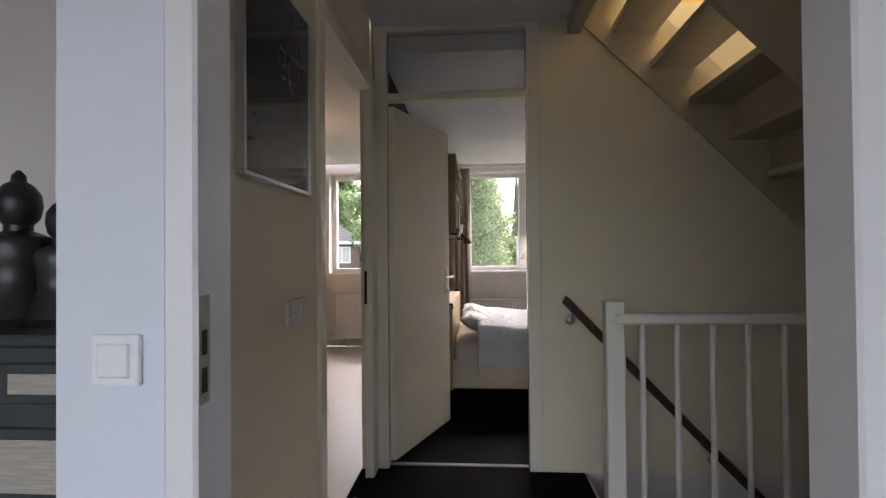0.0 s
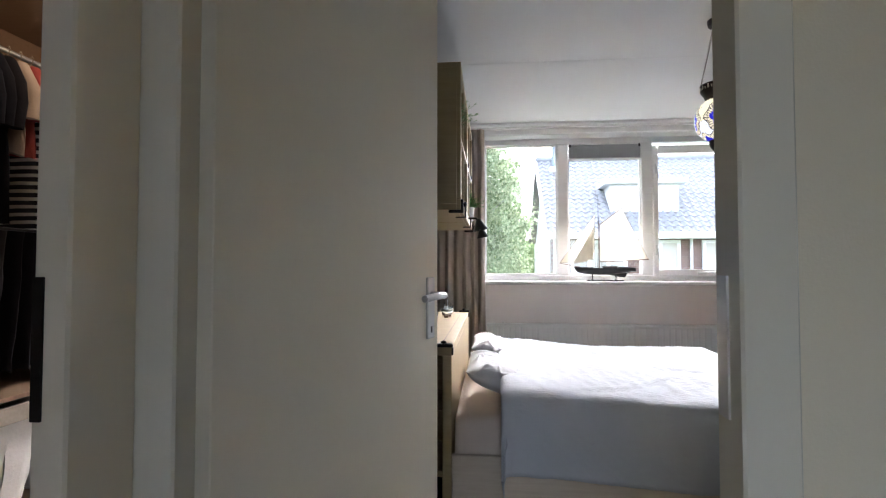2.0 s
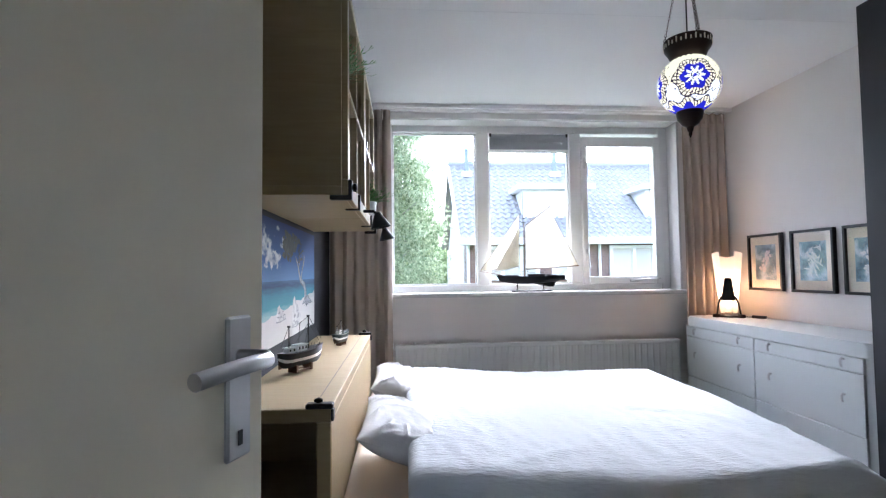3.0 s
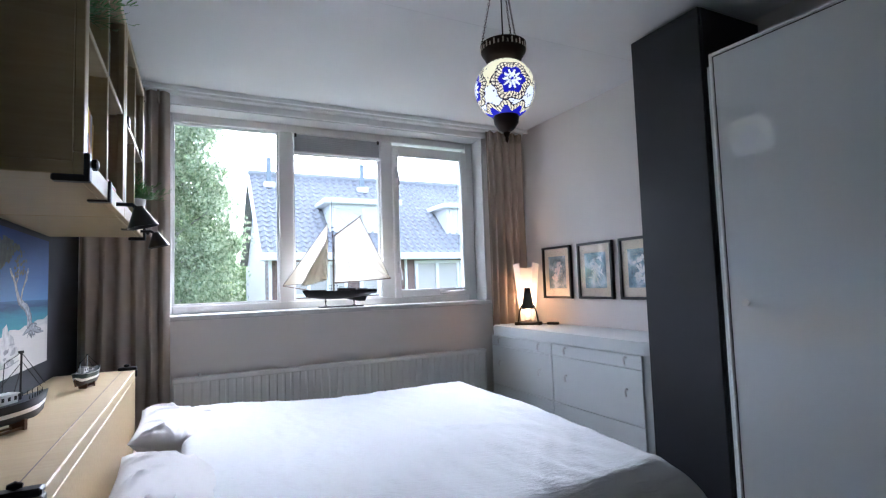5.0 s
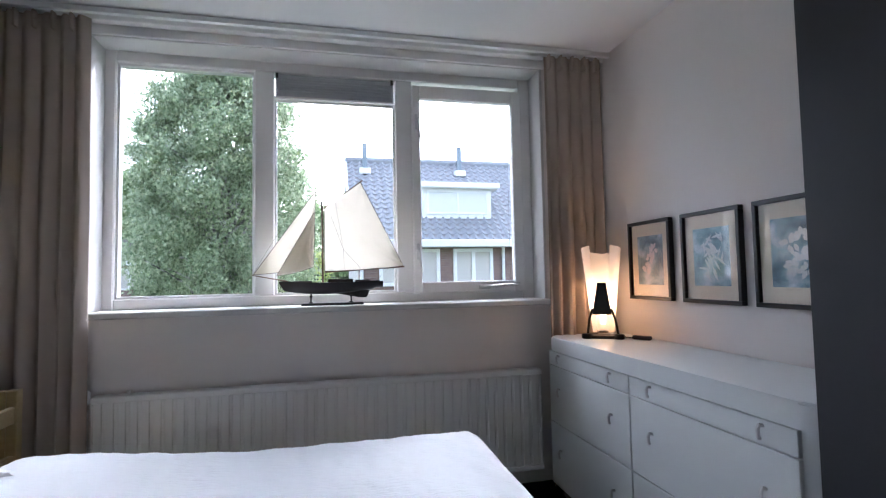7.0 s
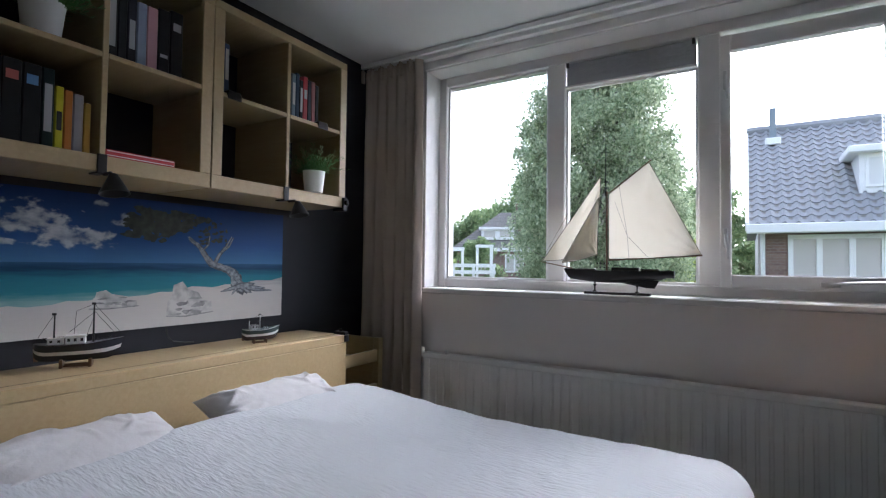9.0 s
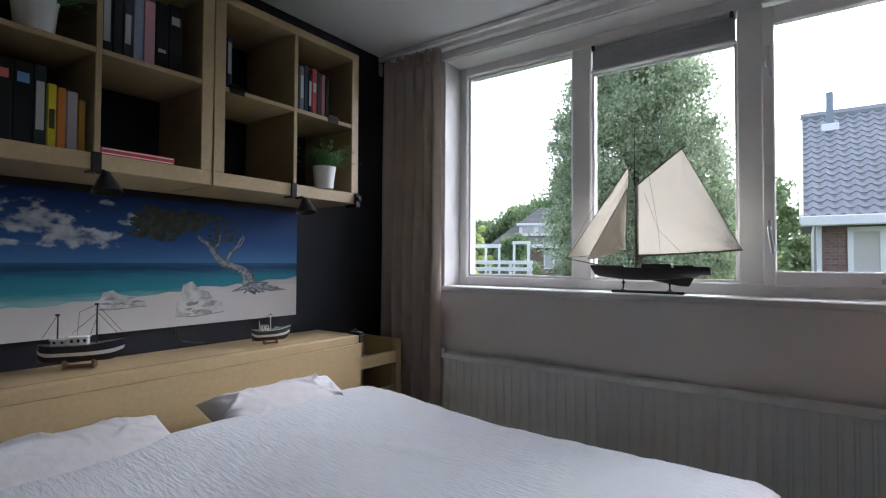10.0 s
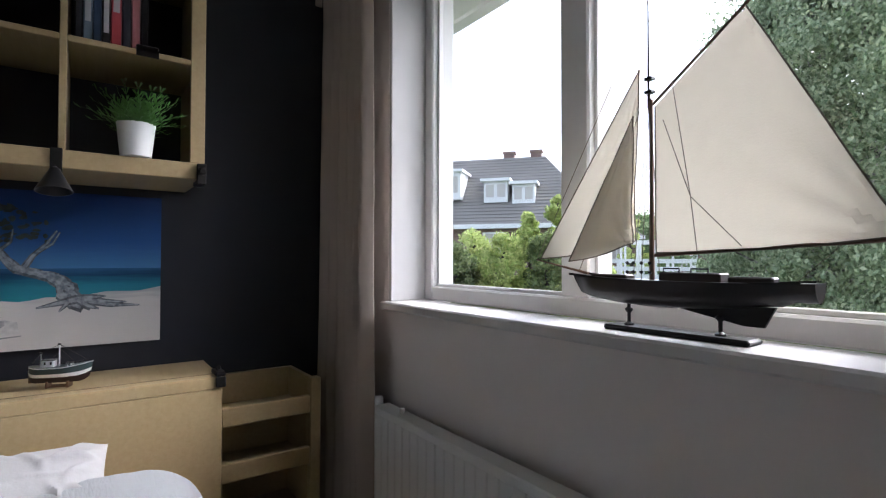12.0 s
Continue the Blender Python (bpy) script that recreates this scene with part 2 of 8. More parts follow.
# the stairwell above the landing and below it
structure("wall_attic", [(0.96, 3.30, 2.6, 3.12, 3.4, 4.4), (0.96, 2.26, 2.62, 3.12, 2.36, 4.4), (2.92, 2.36, 2.6, 3.12, 3.30, 4.4), (0.9, 2.36, 2.62, 1.0, 3.30, 2.9)],
          material("wall_paint_yellow", (0.72, 0.55, 0.16), 0.8, vary=0.03, bump=0.1), "warm yellow painted attic stair wall", "wall")
structure("ceiling_attic", [(0.2, 2.26, 4.4, 1.1, 3.4, 4.5), (2.9, 2.26, 4.4, 3.12, 3.4, 4.5)], M_CEIL, "white attic ceiling with a rooflight opening", "ceiling")
structure("wall_attic_west", [(0.2, 2.26, 2.62, 0.3, 3.4, 4.4)], M_CEIL, "white attic wall", "wall")
structure("wall_below", [(0.9, 3.30, -2.7, 3.12, 3.4, -0.0), (0.97, 2.26, -2.7, 2.92, 2.36, -0.12), (0.9, 2.36, -2.7, 0.97, 3.30, -0.12), (2.92, 2.26, -2.7, 3.12, 3.3, 0)],
          M_WALL, "pale stairwell wall below the landing", "wall")
structure("floor_below", [(0.9, 2.26, -2.79, 3.12, 3.4, -2.7)], M_CARPET, "dark floor below the stairs", "floor")



# ---- door frames, doors, windows ----
def frame_part(name, parent, boxes, mat, label="", bevel=0.004):
    for b in boxes:
        bm = bmesh.new()
        box(bm, *b, bevel=bevel)
        part(name, bm, mat, parent, label)


# bedroom door frame: posts to the ceiling, a transom pane over the door
f = thing("door_frame_1", "cream gloss door frame with glazed transom", "door frame", (0, 3.30, 0))
tagged(f, kind="structure")
frame_part("post", f, [(-0.20, -0.065, 0, -0.125, 0.012, LCEIL), (0.67, -0.065, 0, 0.745, 0.012, LCEIL)], M_JAMB)
frame_part("transom_bar", f, [(-0.125, -0.055, 2.108, 0.67, 0.008, 2.15)], M_GLOSSCREAM)
frame_part("head", f, [(-0.125, -0.065, 2.50, 0.67, 0.012, LCEIL)], M_GLOSSCREAM)
bm = bmesh.new(); box(bm, -0.125, -0.02, 2.15, 0.67, -0.014, 2.50)
g = part("transom_pane", bm, M_GLASS, f); g.visible_shadow = False
bm = bmesh.new(); box(bm, -0.125, -0.012, 0.0, 0.67, 0.022, 0.006, bevel=0.002)
part("threshold_strip", bm, material("dull_aluminium", (0.28, 0.28, 0.28), 0.6, 0.3), f, "thin bright metal threshold strip")
# black strip added for the shade in the gap between post and leaf
bm = bmesh.new(); box(bm, -0.1262, 0.0125, 0.0, -0.1175, 0.021, 2.105, bevel=0.001)
part("shadow_gap_strip", bm, M_BLACK, f, "black strip for the shaded gap beside the door")
for z in (0.25, 1.05, 1.85):
    bm = bmesh.new(); lathe(bm, [(0.008, z - 0.04), (0.008, z + 0.04)], 10, pose(-0.122, 0.02, 0))
    part("hinge", bm, M_METAL, f)
bm = bmesh.new(); box(bm, 0.667, -0.03, 0.93, 0.6705, 0.0, 1.13)
part("strike_plate", bm, M_METAL, f)


def lever(parent, side, x, z):
    """Back plate and lever handle on one face of a door leaf; the leaf runs along x."""
    y = 0.02 * side
    bm = bmesh.new(); box(bm, x - 0.022, min(y, y + 0.008 * side), z - 0.125, x + 0.022, max(y, y + 0.008 * side), z + 0.05, bevel=0.003)
    plate = part("back_plate", bm, M_METAL, parent, "brushed metal back plate")
    bm = bmesh.new(); box(bm, x - 0.004, y + (0.006 if side > 0 else -0.009), z - 0.108, x + 0.004, y + (0.009 if side > 0 else -0.006), z - 0.09)
    part("keyhole", bm, M_BLACK, plate)
    bm = bmesh.new()
    tube(bm, [(x, y, z), (x, y + 0.045 * side, z), (x - 0.012, y + 0.055 * side, z), (x - 0.06, y + 0.056 * side, z), (x - 0.125, y + 0.052 * side, z - 0.004)], 0.0095, 12)
    part("door_handle", bm, M_METAL, parent, "brushed metal lever handle", smooth=True)


# the bedroom door, open into the room
d = thing("door_1", "plain cream flush door standing open into bedroom", "door", (-0.112, 3.285, 0), turn=69.7)
tagged(d, kind="structure")
bm = bmesh.new(); box(bm, 0.0, -0.02, 0.03, 0.79, 0.02, 2.085, bevel=0.002)
part("leaf", bm, M_GLOSSCREAM, d)
bm = bmesh.new(); box(bm, 0.7895, -0.011, 0.93, 0.7915, 0.011, 1.15)
part("lock_plate", bm, M_METAL, d)
lever(d, 1, 0.735, 1.06)
lever(d, -1, 0.735, 1.06)

# dressing room door frame in the landing's side wall
f = thing("door_frame_2", "cream gloss door frame of the dressing room", "door frame", (-0.24, 2.66, 0))
tagged(f, kind="structure")
frame_part("post", f, [(-0.055, -0.46, 0, 0.055, -0.39, 2.2), (0.005, 0.452, 0, 0.055, 0.575, 2.2)], M_GLOSSCREAM)
frame_part("head", f, [(-0.055, -0.39, 2.13, 0.055, 0.452, 2.2)], M_GLOSSCREAM)
bm = bmesh.new(); box(bm, 0.008, 0.449, 0.95, 0.022, 0.4525, 1.13)
part("strike_plate", bm, M_BLACKMETAL, f, "dark strike plate")
structure("wall_over_dressing_door", [(-0.28, 2.2, 2.2, -0.2, 3.13, 2.58)], M_CREAM, "cream wall over the dressing room door", "wall")

# front bedroom door frame
f = thing("door_frame_3", "pale gloss door frame of the front bedroom", "door frame", (0.4, 1.2, 0))
tagged(f, kind="structure")
frame_part("post", f, [(-0.50, -0.055, 0, -0.445, 0.06, 2.18), (0.528, -0.06, 0, 0.60, 0.06, 2.18)], M_FRAME, bevel=0.006)
frame_part("head", f, [(-0.445, -0.06, 2.12, 0.528, 0.06, 2.18)], M_FRAME)
bm = bmesh.new(); box(bm, -0.4455, -0.05, 0.983, -0.4435, -0.018, 1.155)
sp = part("strike_plate", bm, M_METAL, f, "dull metal strike plate")
for z in (1.08, 1.02):
    bm = bmesh.new(); box(bm, -0.4437, -0.042, z - 0.02, -0.443, -0.026, z + 0.02)
    part("slot", bm, M_BLACK, sp)
bm = bmesh.new(); box(bm, 0.575, -0.075, 0, 0.60, -0.06, 2.2, bevel=0.005)
part("architrave", bm, M_FRAME, f)

SHIFT[:] = (0, 0, 0)
# the bedroom's wide window: two fixed lights and a casement
w = thing("window_1", "white painted wooden window with three lights", "window", (0, 7.21, 0))
tagged(w, kind="structure")
FR = [(OX0, -0.05, 1.0, 0.30, 0.06, OZ1), (2.47, -0.05, 1.0, OX1, 0.06, OZ1), (0.963, -0.05, 1.055, 1.065, 0.06, 2.265), (1.722, -0.05, 1.055, 1.82, 0.06, 2.265),
      (0.30, -0.05, 1.0, 2.47, 0.06, 1.055), (0.30, -0.05, 2.265, 2.47, 0.06, OZ1)]
frame_part("window_frame", w, FR, M_FRAME, bevel=0.006)
# thin rebates round the fixed lights
for x0, x1, z1 in ((0.30, 0.963, 2.265), (1.065, 1.722, 2.125)):
    frame_part("glazing_bead", w, [(x0, -0.025, 1.055, x0 + 0.012, -0.005, z1), (x1 - 0.012, -0.025, 1.055, x1, -0.005, z1), (x0 + 0.012, -0.025, 1.055, x1 - 0.012, -0.005, 1.067), (x0 + 0.012, -0.025, z1 - 0.012, x1 - 0.012, -0.005, z1)], M_FRAME, bevel=0.002)
sash = part("casement", (lambda b: (box(b, 1.815, -0.075, 1.045, 1.862, -0.03, 2.235, bevel=0.005), box(b, 2.415, -0.075, 1.045, 2.478, -0.03, 2.235, bevel=0.005),
                                   box(b, 1.862, -0.075, 1.045, 2.415, -0.03, 1.108, bevel=0.005), box(b, 1.862, -0.075, 2.158, 2.415, -0.03, 2.235, bevel=0.005), b)[-1])(bmesh.new()), M_FRAME, w, "white casement sash")
for x0, x1, z0, z1 in ((0.30, 0.963, 1.055, 2.265), (1.065, 1.722, 1.055, 2.125), (1.862, 2.415, 1.108, 2.158)):
    bm = bmesh.new(); box(bm, x0, 0.0, z0, x1, 0.006, z1)
    g = part("pane", bm, M_GLASS, w if x0 < 1.8 else sash); g.visible_shadow = False
for z in (1.28, 2.02):     # casement latches
    bm = bmesh.new()
    box(bm, 1.83, -0.083, z - 0.045, 1.848, -0.075, z + 0.045, bevel=0.003)
    tube(bm, [(1.839, -0.083, z + 0.01), (1.839, -0.105, z + 0.01), (1.842, -0.112, z - 0.02), (1.852, -0.112, z - 0.10)], 0.008, 8)
    part("latch", bm, M_METAL, sash, "dull metal casement latch", smooth=True)
bm = bmesh.new()
tube(bm, [(2.22, -0.085, 1.075), (2.3, -0.09, 1.082), (2.44, -0.085, 1.088)], 0.006, 8)
box(bm, 2.19, -0.088, 1.062, 2.26, -0.075, 1.085, bevel=0.003)
part("stay", bm, M_METAL, sash, "metal casement stay bar")
M_GRILLE = material("grey_vent", (0.44, 0.45, 0.47), 0.45, 0.3, vary=0.05)
vent = part("ventilator", (lambda b: (box(b, 1.072, -0.045, 2.135, 1.716, 0.0, 2.258, bevel=0.004), b)[-1])(bmesh.new()), M_GRILLE, w, "grey slatted window ventilator")
bm = bmesh.new()
for i in range(6):
    box(bm, 1.09, -0.05, 2.165 + i * 0.014, 1.698, -0.0455, 2.172 + i * 0.014)
part("slats", bm, M_GRILLE, vent)
bm = bmesh.new(); box(bm, 1.066, -0.055, 2.122, 1.721, 0.01, 2.1345, bevel=0.003)
part("vent_rail", bm, M_FRAME, w)
for x in (1.08, 1.705):
    bm = bmesh.new(); box(bm, x - 0.007, -0.058, 2.235, x + 0.007, -0.045, 2.26)
    part("vent_clip", bm, M_BLACK, vent)
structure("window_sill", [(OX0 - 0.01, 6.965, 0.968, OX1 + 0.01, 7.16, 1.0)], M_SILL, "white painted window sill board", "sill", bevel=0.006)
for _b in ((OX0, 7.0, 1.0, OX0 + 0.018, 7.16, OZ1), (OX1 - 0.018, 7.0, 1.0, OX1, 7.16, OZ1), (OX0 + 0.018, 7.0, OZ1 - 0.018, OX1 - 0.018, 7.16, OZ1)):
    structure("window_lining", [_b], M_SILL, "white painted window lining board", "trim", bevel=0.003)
structure("trim_head", [(OX0 - 0.06, 6.985, OZ1 - 0.012, OX1 + 0.06, 7.0, OZ1 + 0.04), (XL, 6.94, CEIL - 0.03, XR, 7.0, CEIL)], M_FRAME, "white moulding over the window", "trim", bevel=0.004)
structure("curtain_rail", [(XL, 6.87, CEIL - 0.028, XR, 6.895, CEIL - 0.004)], M_PLASTIC, "white ceiling-mounted curtain rail", "rail")
structure("ceiling_joint", [(XL, 5.55, CEIL - 0.0006, XR, 5.554, CEIL + 0.002)], material("joint_grey", (0.70, 0.70, 0.71), 0.9), "fine joint line in the ceiling", "ceiling")

# the dressing room's window
w = thing("window_2", "white painted dressing room window", "window", (0, 7.21, 0))
tagged(w, kind="structure")
frame_part("window_frame", w, [(PX0, -0.05, PZ0, PX0 + 0.06, 0.06, PZ1), (PX1 - 0.06, -0.05, PZ0, PX1, 0.06, PZ1), (PX0 + 0.06, -0.05, PZ0, PX1 - 0.06, 0.06, PZ0 + 0.06), (PX0 + 0.06, -0.05, PZ1 - 0.07, PX1 - 0.06, 0.06, PZ1)], M_FRAME)
bm = bmesh.new(); box(bm, PX0 + 0.06, 0, PZ0 + 0.06, PX1 - 0.06, 0.006, PZ1 - 0.07)
g = part("pane", bm, M_GLASS, w); g.visible_shadow = False
structure("window_sill_dressing", [(PX0 - 0.03, 6.95, PZ0 - 0.03, PX1 + 0.03, 7.16, PZ0)], M_FRAME, "white dressing room window sill", "sill")
SHIFT[:] = FRONT
# the front bedroom's window, behind the start of the walk
w = thing("window_3", "white front bedroom window", "window", (-0.5, -2.7, 0))
tagged(w, kind="structure")
frame_part("window_frame", w, [(-1.5, -0.05, 0.45, -1.43, 0.05, 2.4), (1.68, -0.05, 0.45, 1.75, 0.05, 2.4), (-1.43, -0.05, 0.45, 1.68, 0.05, 0.52), (-1.43, -0.05, 2.33, 1.68, 0.05, 2.4)], M_FRAME)

SHIFT[:] = FRONT
# ---- stairs ----
st = thing("staircase_up", "cream painted open staircase up to attic", "stairs", (0, 0, 0))
for k in range(-1, 7):
    x, z = 1.14 + 0.205 * k, 2.436 - 0.203 * k
    if x > 2.55:
        break
    bm = bmesh.new(); box(bm, x, 2.40, z, x + 0.25, 3.22, z + 0.04, bevel=0.005)
    part("tread", bm, M_STAIRWOOD, st)
    if k > 1:
        bm = bmesh.new(); box(bm, x + 0.225, 2.40, z - 0.163, x + 0.24, 3.22, z)
        part("riser", bm, M_STAIRWOOD, st)
for y0, y1 in ((2.36, 2.40), (3.22, 3.238)):
    bm = bmesh.new()
    prism(bm, [(0.86, 2.62), (0.86, 2.92), (1.02, 2.92), (2.72, 1.24), (2.72, 0.92), (2.62, 0.86)], y0, y1)
    part("stringer", bm, M_STAIRWOOD, st)
bm = bmesh.new(); box(bm, 0.9, 2.40, 2.44, 0.97, 3.22, 2.528, bevel=0.004)
part("trimmer", bm, M_STAIRWOOD, st)

st = thing("staircase_down", "carpeted staircase going down beside the wall", "stairs", (0, 0, 0))
for k in range(10):
    bm = bmesh.new(); box(bm, 0.975 + 0.19 * k, 2.365, -0.22 - 0.19 * k, 0.975 + 0.19 * k + 0.2, 3.235, -0.19 - 0.19 * k, bevel=0.006)
    part("tread", bm, M_CARPET, st)
    bm = bmesh.new(); box(bm, 0.975 + 0.19 * k, 2.365, -0.19 - 0.19 * k, 0.985 + 0.19 * k, 3.235, -0.002 - 0.19 * k)
    part("riser", bm, M_STAIRWOOD, st)

b = thing("balustrade", "white painted balustrade guarding the stairwell", "railing", (0.88, 2.39, 0))
bm = bmesh.new(); box(bm, 0.0, -0.035, -0.1, 0.072, 0.035, 1.035, bevel=0.006)
part("newel_post", bm, M_RAILPAINT, b)
bm = bmesh.new(); box(bm, 0.03, -0.046, 0.945, 1.85, 0.03, 0.985, bevel=0.008)
part("top_rail", bm, M_RAILPAINT, b)
bm = bmesh.new(); box(bm, 0.072, -0.02, 0.04, 1.85, 0.02, 0.08, bevel=0.004)
part("bottom_rail", bm, M_RAILPAINT, b)
for i in range(14):
    bm = bmesh.new()
    lathe(bm, [(0.0115, 0.08), (0.0115, 0.945)], 12)
    part("baluster", bm, M_RAILPAINT, b, smooth=True, at=pose(0.144 + 0.132 * i, 0, 0))

h = thing("handrail", "dark brown wooden handrail on metal brackets", "handrail", (0.855, 3.165, 0.968))
bm = bmesh.new()
tube(bm, [(0, 0, 0), (0.012, 0, -0.006), (0.5, 0, -0.52), (1.5, 0, -1.56)], 0.023, 12)
part("rail", bm, M_DARKWOOD, h, smooth=True)
for k in (0.045, 0.80):
    bm = bmesh.new()
    lathe(bm, [(0.004, -0.008), (0.029, -0.006), (0.031, 0.0), (0.022, 0.012), (0.012, 0.02)], 20, pose(k, 0.078, -0.075 - k * 1.0, 90))
    tube(bm, [(k, 0.075, -0.075 - k), (k, 0.02, -0.08 - k), (k, 0.0, -0.055 - k), (k, 0, -0.02 - k)], 0.008, 8)
    part("bracket", bm, M_METAL, h, "round brushed metal wall bracket", smooth=True)

# ---- landing and front bedroom fittings ----
def wall_plate(name, label, category, at, turn, gang=("rocker",), mat=None):
    t = thing(name, label, category, at, turn=turn)
    n = len(gang)
    bm = bmesh.new(); box(bm, -0.04 * n, -0.012, -0.04, 0.04 * n, 0, 0.04, bevel=0.004, seg=2)
    part("face_plate", bm, mat or M_PLASTIC, t)
    for i, kind in enumerate(gang):
        cx = -0.04 * n + 0.04 + 0.08 * i
        bm = bmesh.new()
        if kind == "rocker":
            box(bm, cx - 0.027, -0.017, -0.027, cx + 0.027, -0.011, 0.027, bevel=0.003)
            part("rocker", bm, mat or M_PLASTIC, t)
        else:
            lathe(bm, [(0.024, 0), (0.024, 0.003), (0.019, 0.0035), (0.018, 0.0012)], 20, pose(cx, -0.012, 0, 90))
            part("socket_cup", bm, mat or M_PLASTIC, t)
            for dx in (-0.0095, 0.0095):
                bm = bmesh.new(); lathe(bm, [(0.0028, 0), (0.0028, 0.001)], 8, pose(cx + dx, -0.014, 0, 90))
                part("pin_hole", bm, M_BLACK, t)
    return t


wall_plate("light_switch", "white square light switch on white wall", "switch", (-0.174, 1.15, 1.056), 0)
wall_plate("wall_socket", "cream double plate with socket and switch", "socket", (-0.2, 1.975, 1.04), 90, ("socket", "rocker"), M_OLDPLASTIC)

def bronze_head(name, at, s):
    bm = bmesh.new()
    lathe(bm, [(r * s, z * s) for r, z in ((0.13, 0), (0.14, 0.03), (0.115, 0.09), (0.09, 0.13), (0.092, 0.2), (0.105, 0.25), (0.09, 0.285), (0.04, 0.305), (0.04, 0.325), (0.058, 0.345), (0.066, 0.385), (0.062, 0.425), (0.042, 0.455), (0.022, 0.468), (0.02, 0.488), (0.006, 0.505))], 20, pose(*at))
    return solid(name, bm, M_BLACK, "dark seated statue standing on the painted cabinet", "statue", "statues on the cabinet", smooth=True)


M_TEAL = material("worn_dark_paint", (0.035, 0.045, 0.045), 0.6, vary=0.7, scale=9, bump=0.2, fine=40)
M_WORN = wood("worn_whitewash", (0.22, 0.19, 0.15), (0.55, 0.52, 0.45), 0.8, (2, 30, 30), 0.3)
c = thing("sideboard_cabinet", "weathered dark painted cabinet with pale panels", "cabinet", (-0.80, 1.72, 0))
bm = bmesh.new(); box(bm, -0.5, -0.16, 0.06, 0.26, 0.24, 1.0, bevel=0.006)
part("body", bm, M_TEAL, c)
bm = bmesh.new(); box(bm, -0.53, -0.19, 1.0, 0.28, 0.25, 1.03, bevel=0.008)
part("top", bm, M_TEAL, c)
for x0, x1, z0, z1, nm in ((-0.48, -0.25, 0.86, 0.96, "drawer"), (-0.23, 0.0, 0.86, 0.96, "drawer"), (0.02, 0.24, 0.86, 0.96, "drawer"), (-0.46, -0.13, 0.62, 0.8, "drawer"), (-0.10, 0.23, 0.62, 0.8, "drawer"), (-0.46, -0.13, 0.12, 0.56, "door"), (-0.10, 0.23, 0.12, 0.56, "door")):
    bm = bmesh.new(); box(bm, x0, -0.175, z0, x1, -0.16, z1, bevel=0.004)
    dr = part(nm, bm, M_TEAL, c)
    bm = bmesh.new(); box(bm, x0 + 0.025, -0.18, z0 + 0.025, x1 - 0.025, -0.1752, z1 - 0.025, bevel=0.002)
    part("panel", bm, M_WORN, dr, "worn whitewashed wooden panel")
bronze_head("statue", (-0.775, 1.74, 1.031), 0.74)
bronze_head("statue", (-0.90, 1.72, 1.031), 0.86)

p = thing("framed_picture", "dark photograph in thin silver frame", "picture", (-0.2, 1.83, 1.72), turn=90)
bm = bmesh.new()
for b4 in ((-0.245, -0.025, -0.30, 0.245, 0, -0.288), (-0.245, -0.025, 0.288, 0.245, 0, 0.30), (-0.245, -0.025, -0.288, -0.235, 0, 0.288), (0.235, -0.025, -0.288, 0.245, 0, 0.288)):
    box(bm, *b4, bevel=0.002)
part("frame", bm, M_METAL, p)
def picture_material(name, stops, scale=4.0, rough=0.1, detail=6, squash=(1, 1, 1)):
    """Blotches of several tones, like a print seen from afar."""
    m = bpy.data.materials.new(name)
    m.use_nodes = True
    nt = m.node_tree
    bsdf = nt.nodes["Principled BSDF"]
    bsdf.inputs["Roughness"].default_value = rough
    tc = nt.nodes.new("ShaderNodeTexCoord")
    mp = nt.nodes.new("ShaderNodeMapping"); mp.inputs["Scale"].default_value = squash
    n = nt.nodes.new("ShaderNodeTexNoise"); n.inputs["Scale"].default_value = scale; n.inputs["Detail"].default_value = detail
    r = nt.nodes.new("ShaderNodeValToRGB")
    while len(r.color_ramp.elements) < len(stops):
        r.color_ramp.elements.new(0.5)
    for e, (pos, col) in zip(r.color_ramp.elements, stops):
        e.position, e.color = pos, (*col, 1)
    nt.links.new(tc.outputs["Object"], mp.inputs["Vector"])
    nt.links.new(mp.outputs["Vector"], n.inputs["Vector"])
    nt.links.new(n.outputs["Fac"], r.inputs["Fac"])
    nt.links.new(r.outputs["Color"], bsdf.inputs["Base Color"])
    return m


bm = bmesh.new(); box(bm, -0.235, -0.018, -0.288, 0.235, -0.004, 0.288)
part("print", bm, picture_material("night_print", [(0.3, (0.008, 0.01, 0.014)), (0.58, (0.015, 0.018, 0.024)), (0.72, (0.07, 0.07, 0.08))], 9, 0.06, 8, (1, 1, 3)), p, "dark night-time print behind glass")
bm = bmesh.new()
rq = random.Random(12)
for i in range(46):          # lit ship superstructure in the dark picture
    x0, z0 = rq.uniform(-0.02, 0.19), rq.uniform(-0.04, 0.2)
    wd_, ht_ = (rq.uniform(0.003, 0.007), rq.uniform(0.02, 0.07)) if i % 3 else (rq.uniform(0.03, 0.08), rq.uniform(0.003, 0.006))
    box(bm, x0, -0.0184 - 0.00001 * i, z0, min(0.225, x0 + wd_), -0.018, min(0.27, z0 + ht_))
part("printed_ship_lights", bm, picture_material("print_ship", [(0.35, (0.03, 0.025, 0.03)), (0.65, (0.16, 0.12, 0.12))], 30, 0.2), p, "dim reddish lights of a ship in the print")

SHIFT[:] = (0, 0, 0)


# ---- large bedroom: furniture ----
def fold(x, y, s=1.0):
    return noise.fractal(Vector((x * s, y * s, 0.3)), 0.9, 2.1, 4)


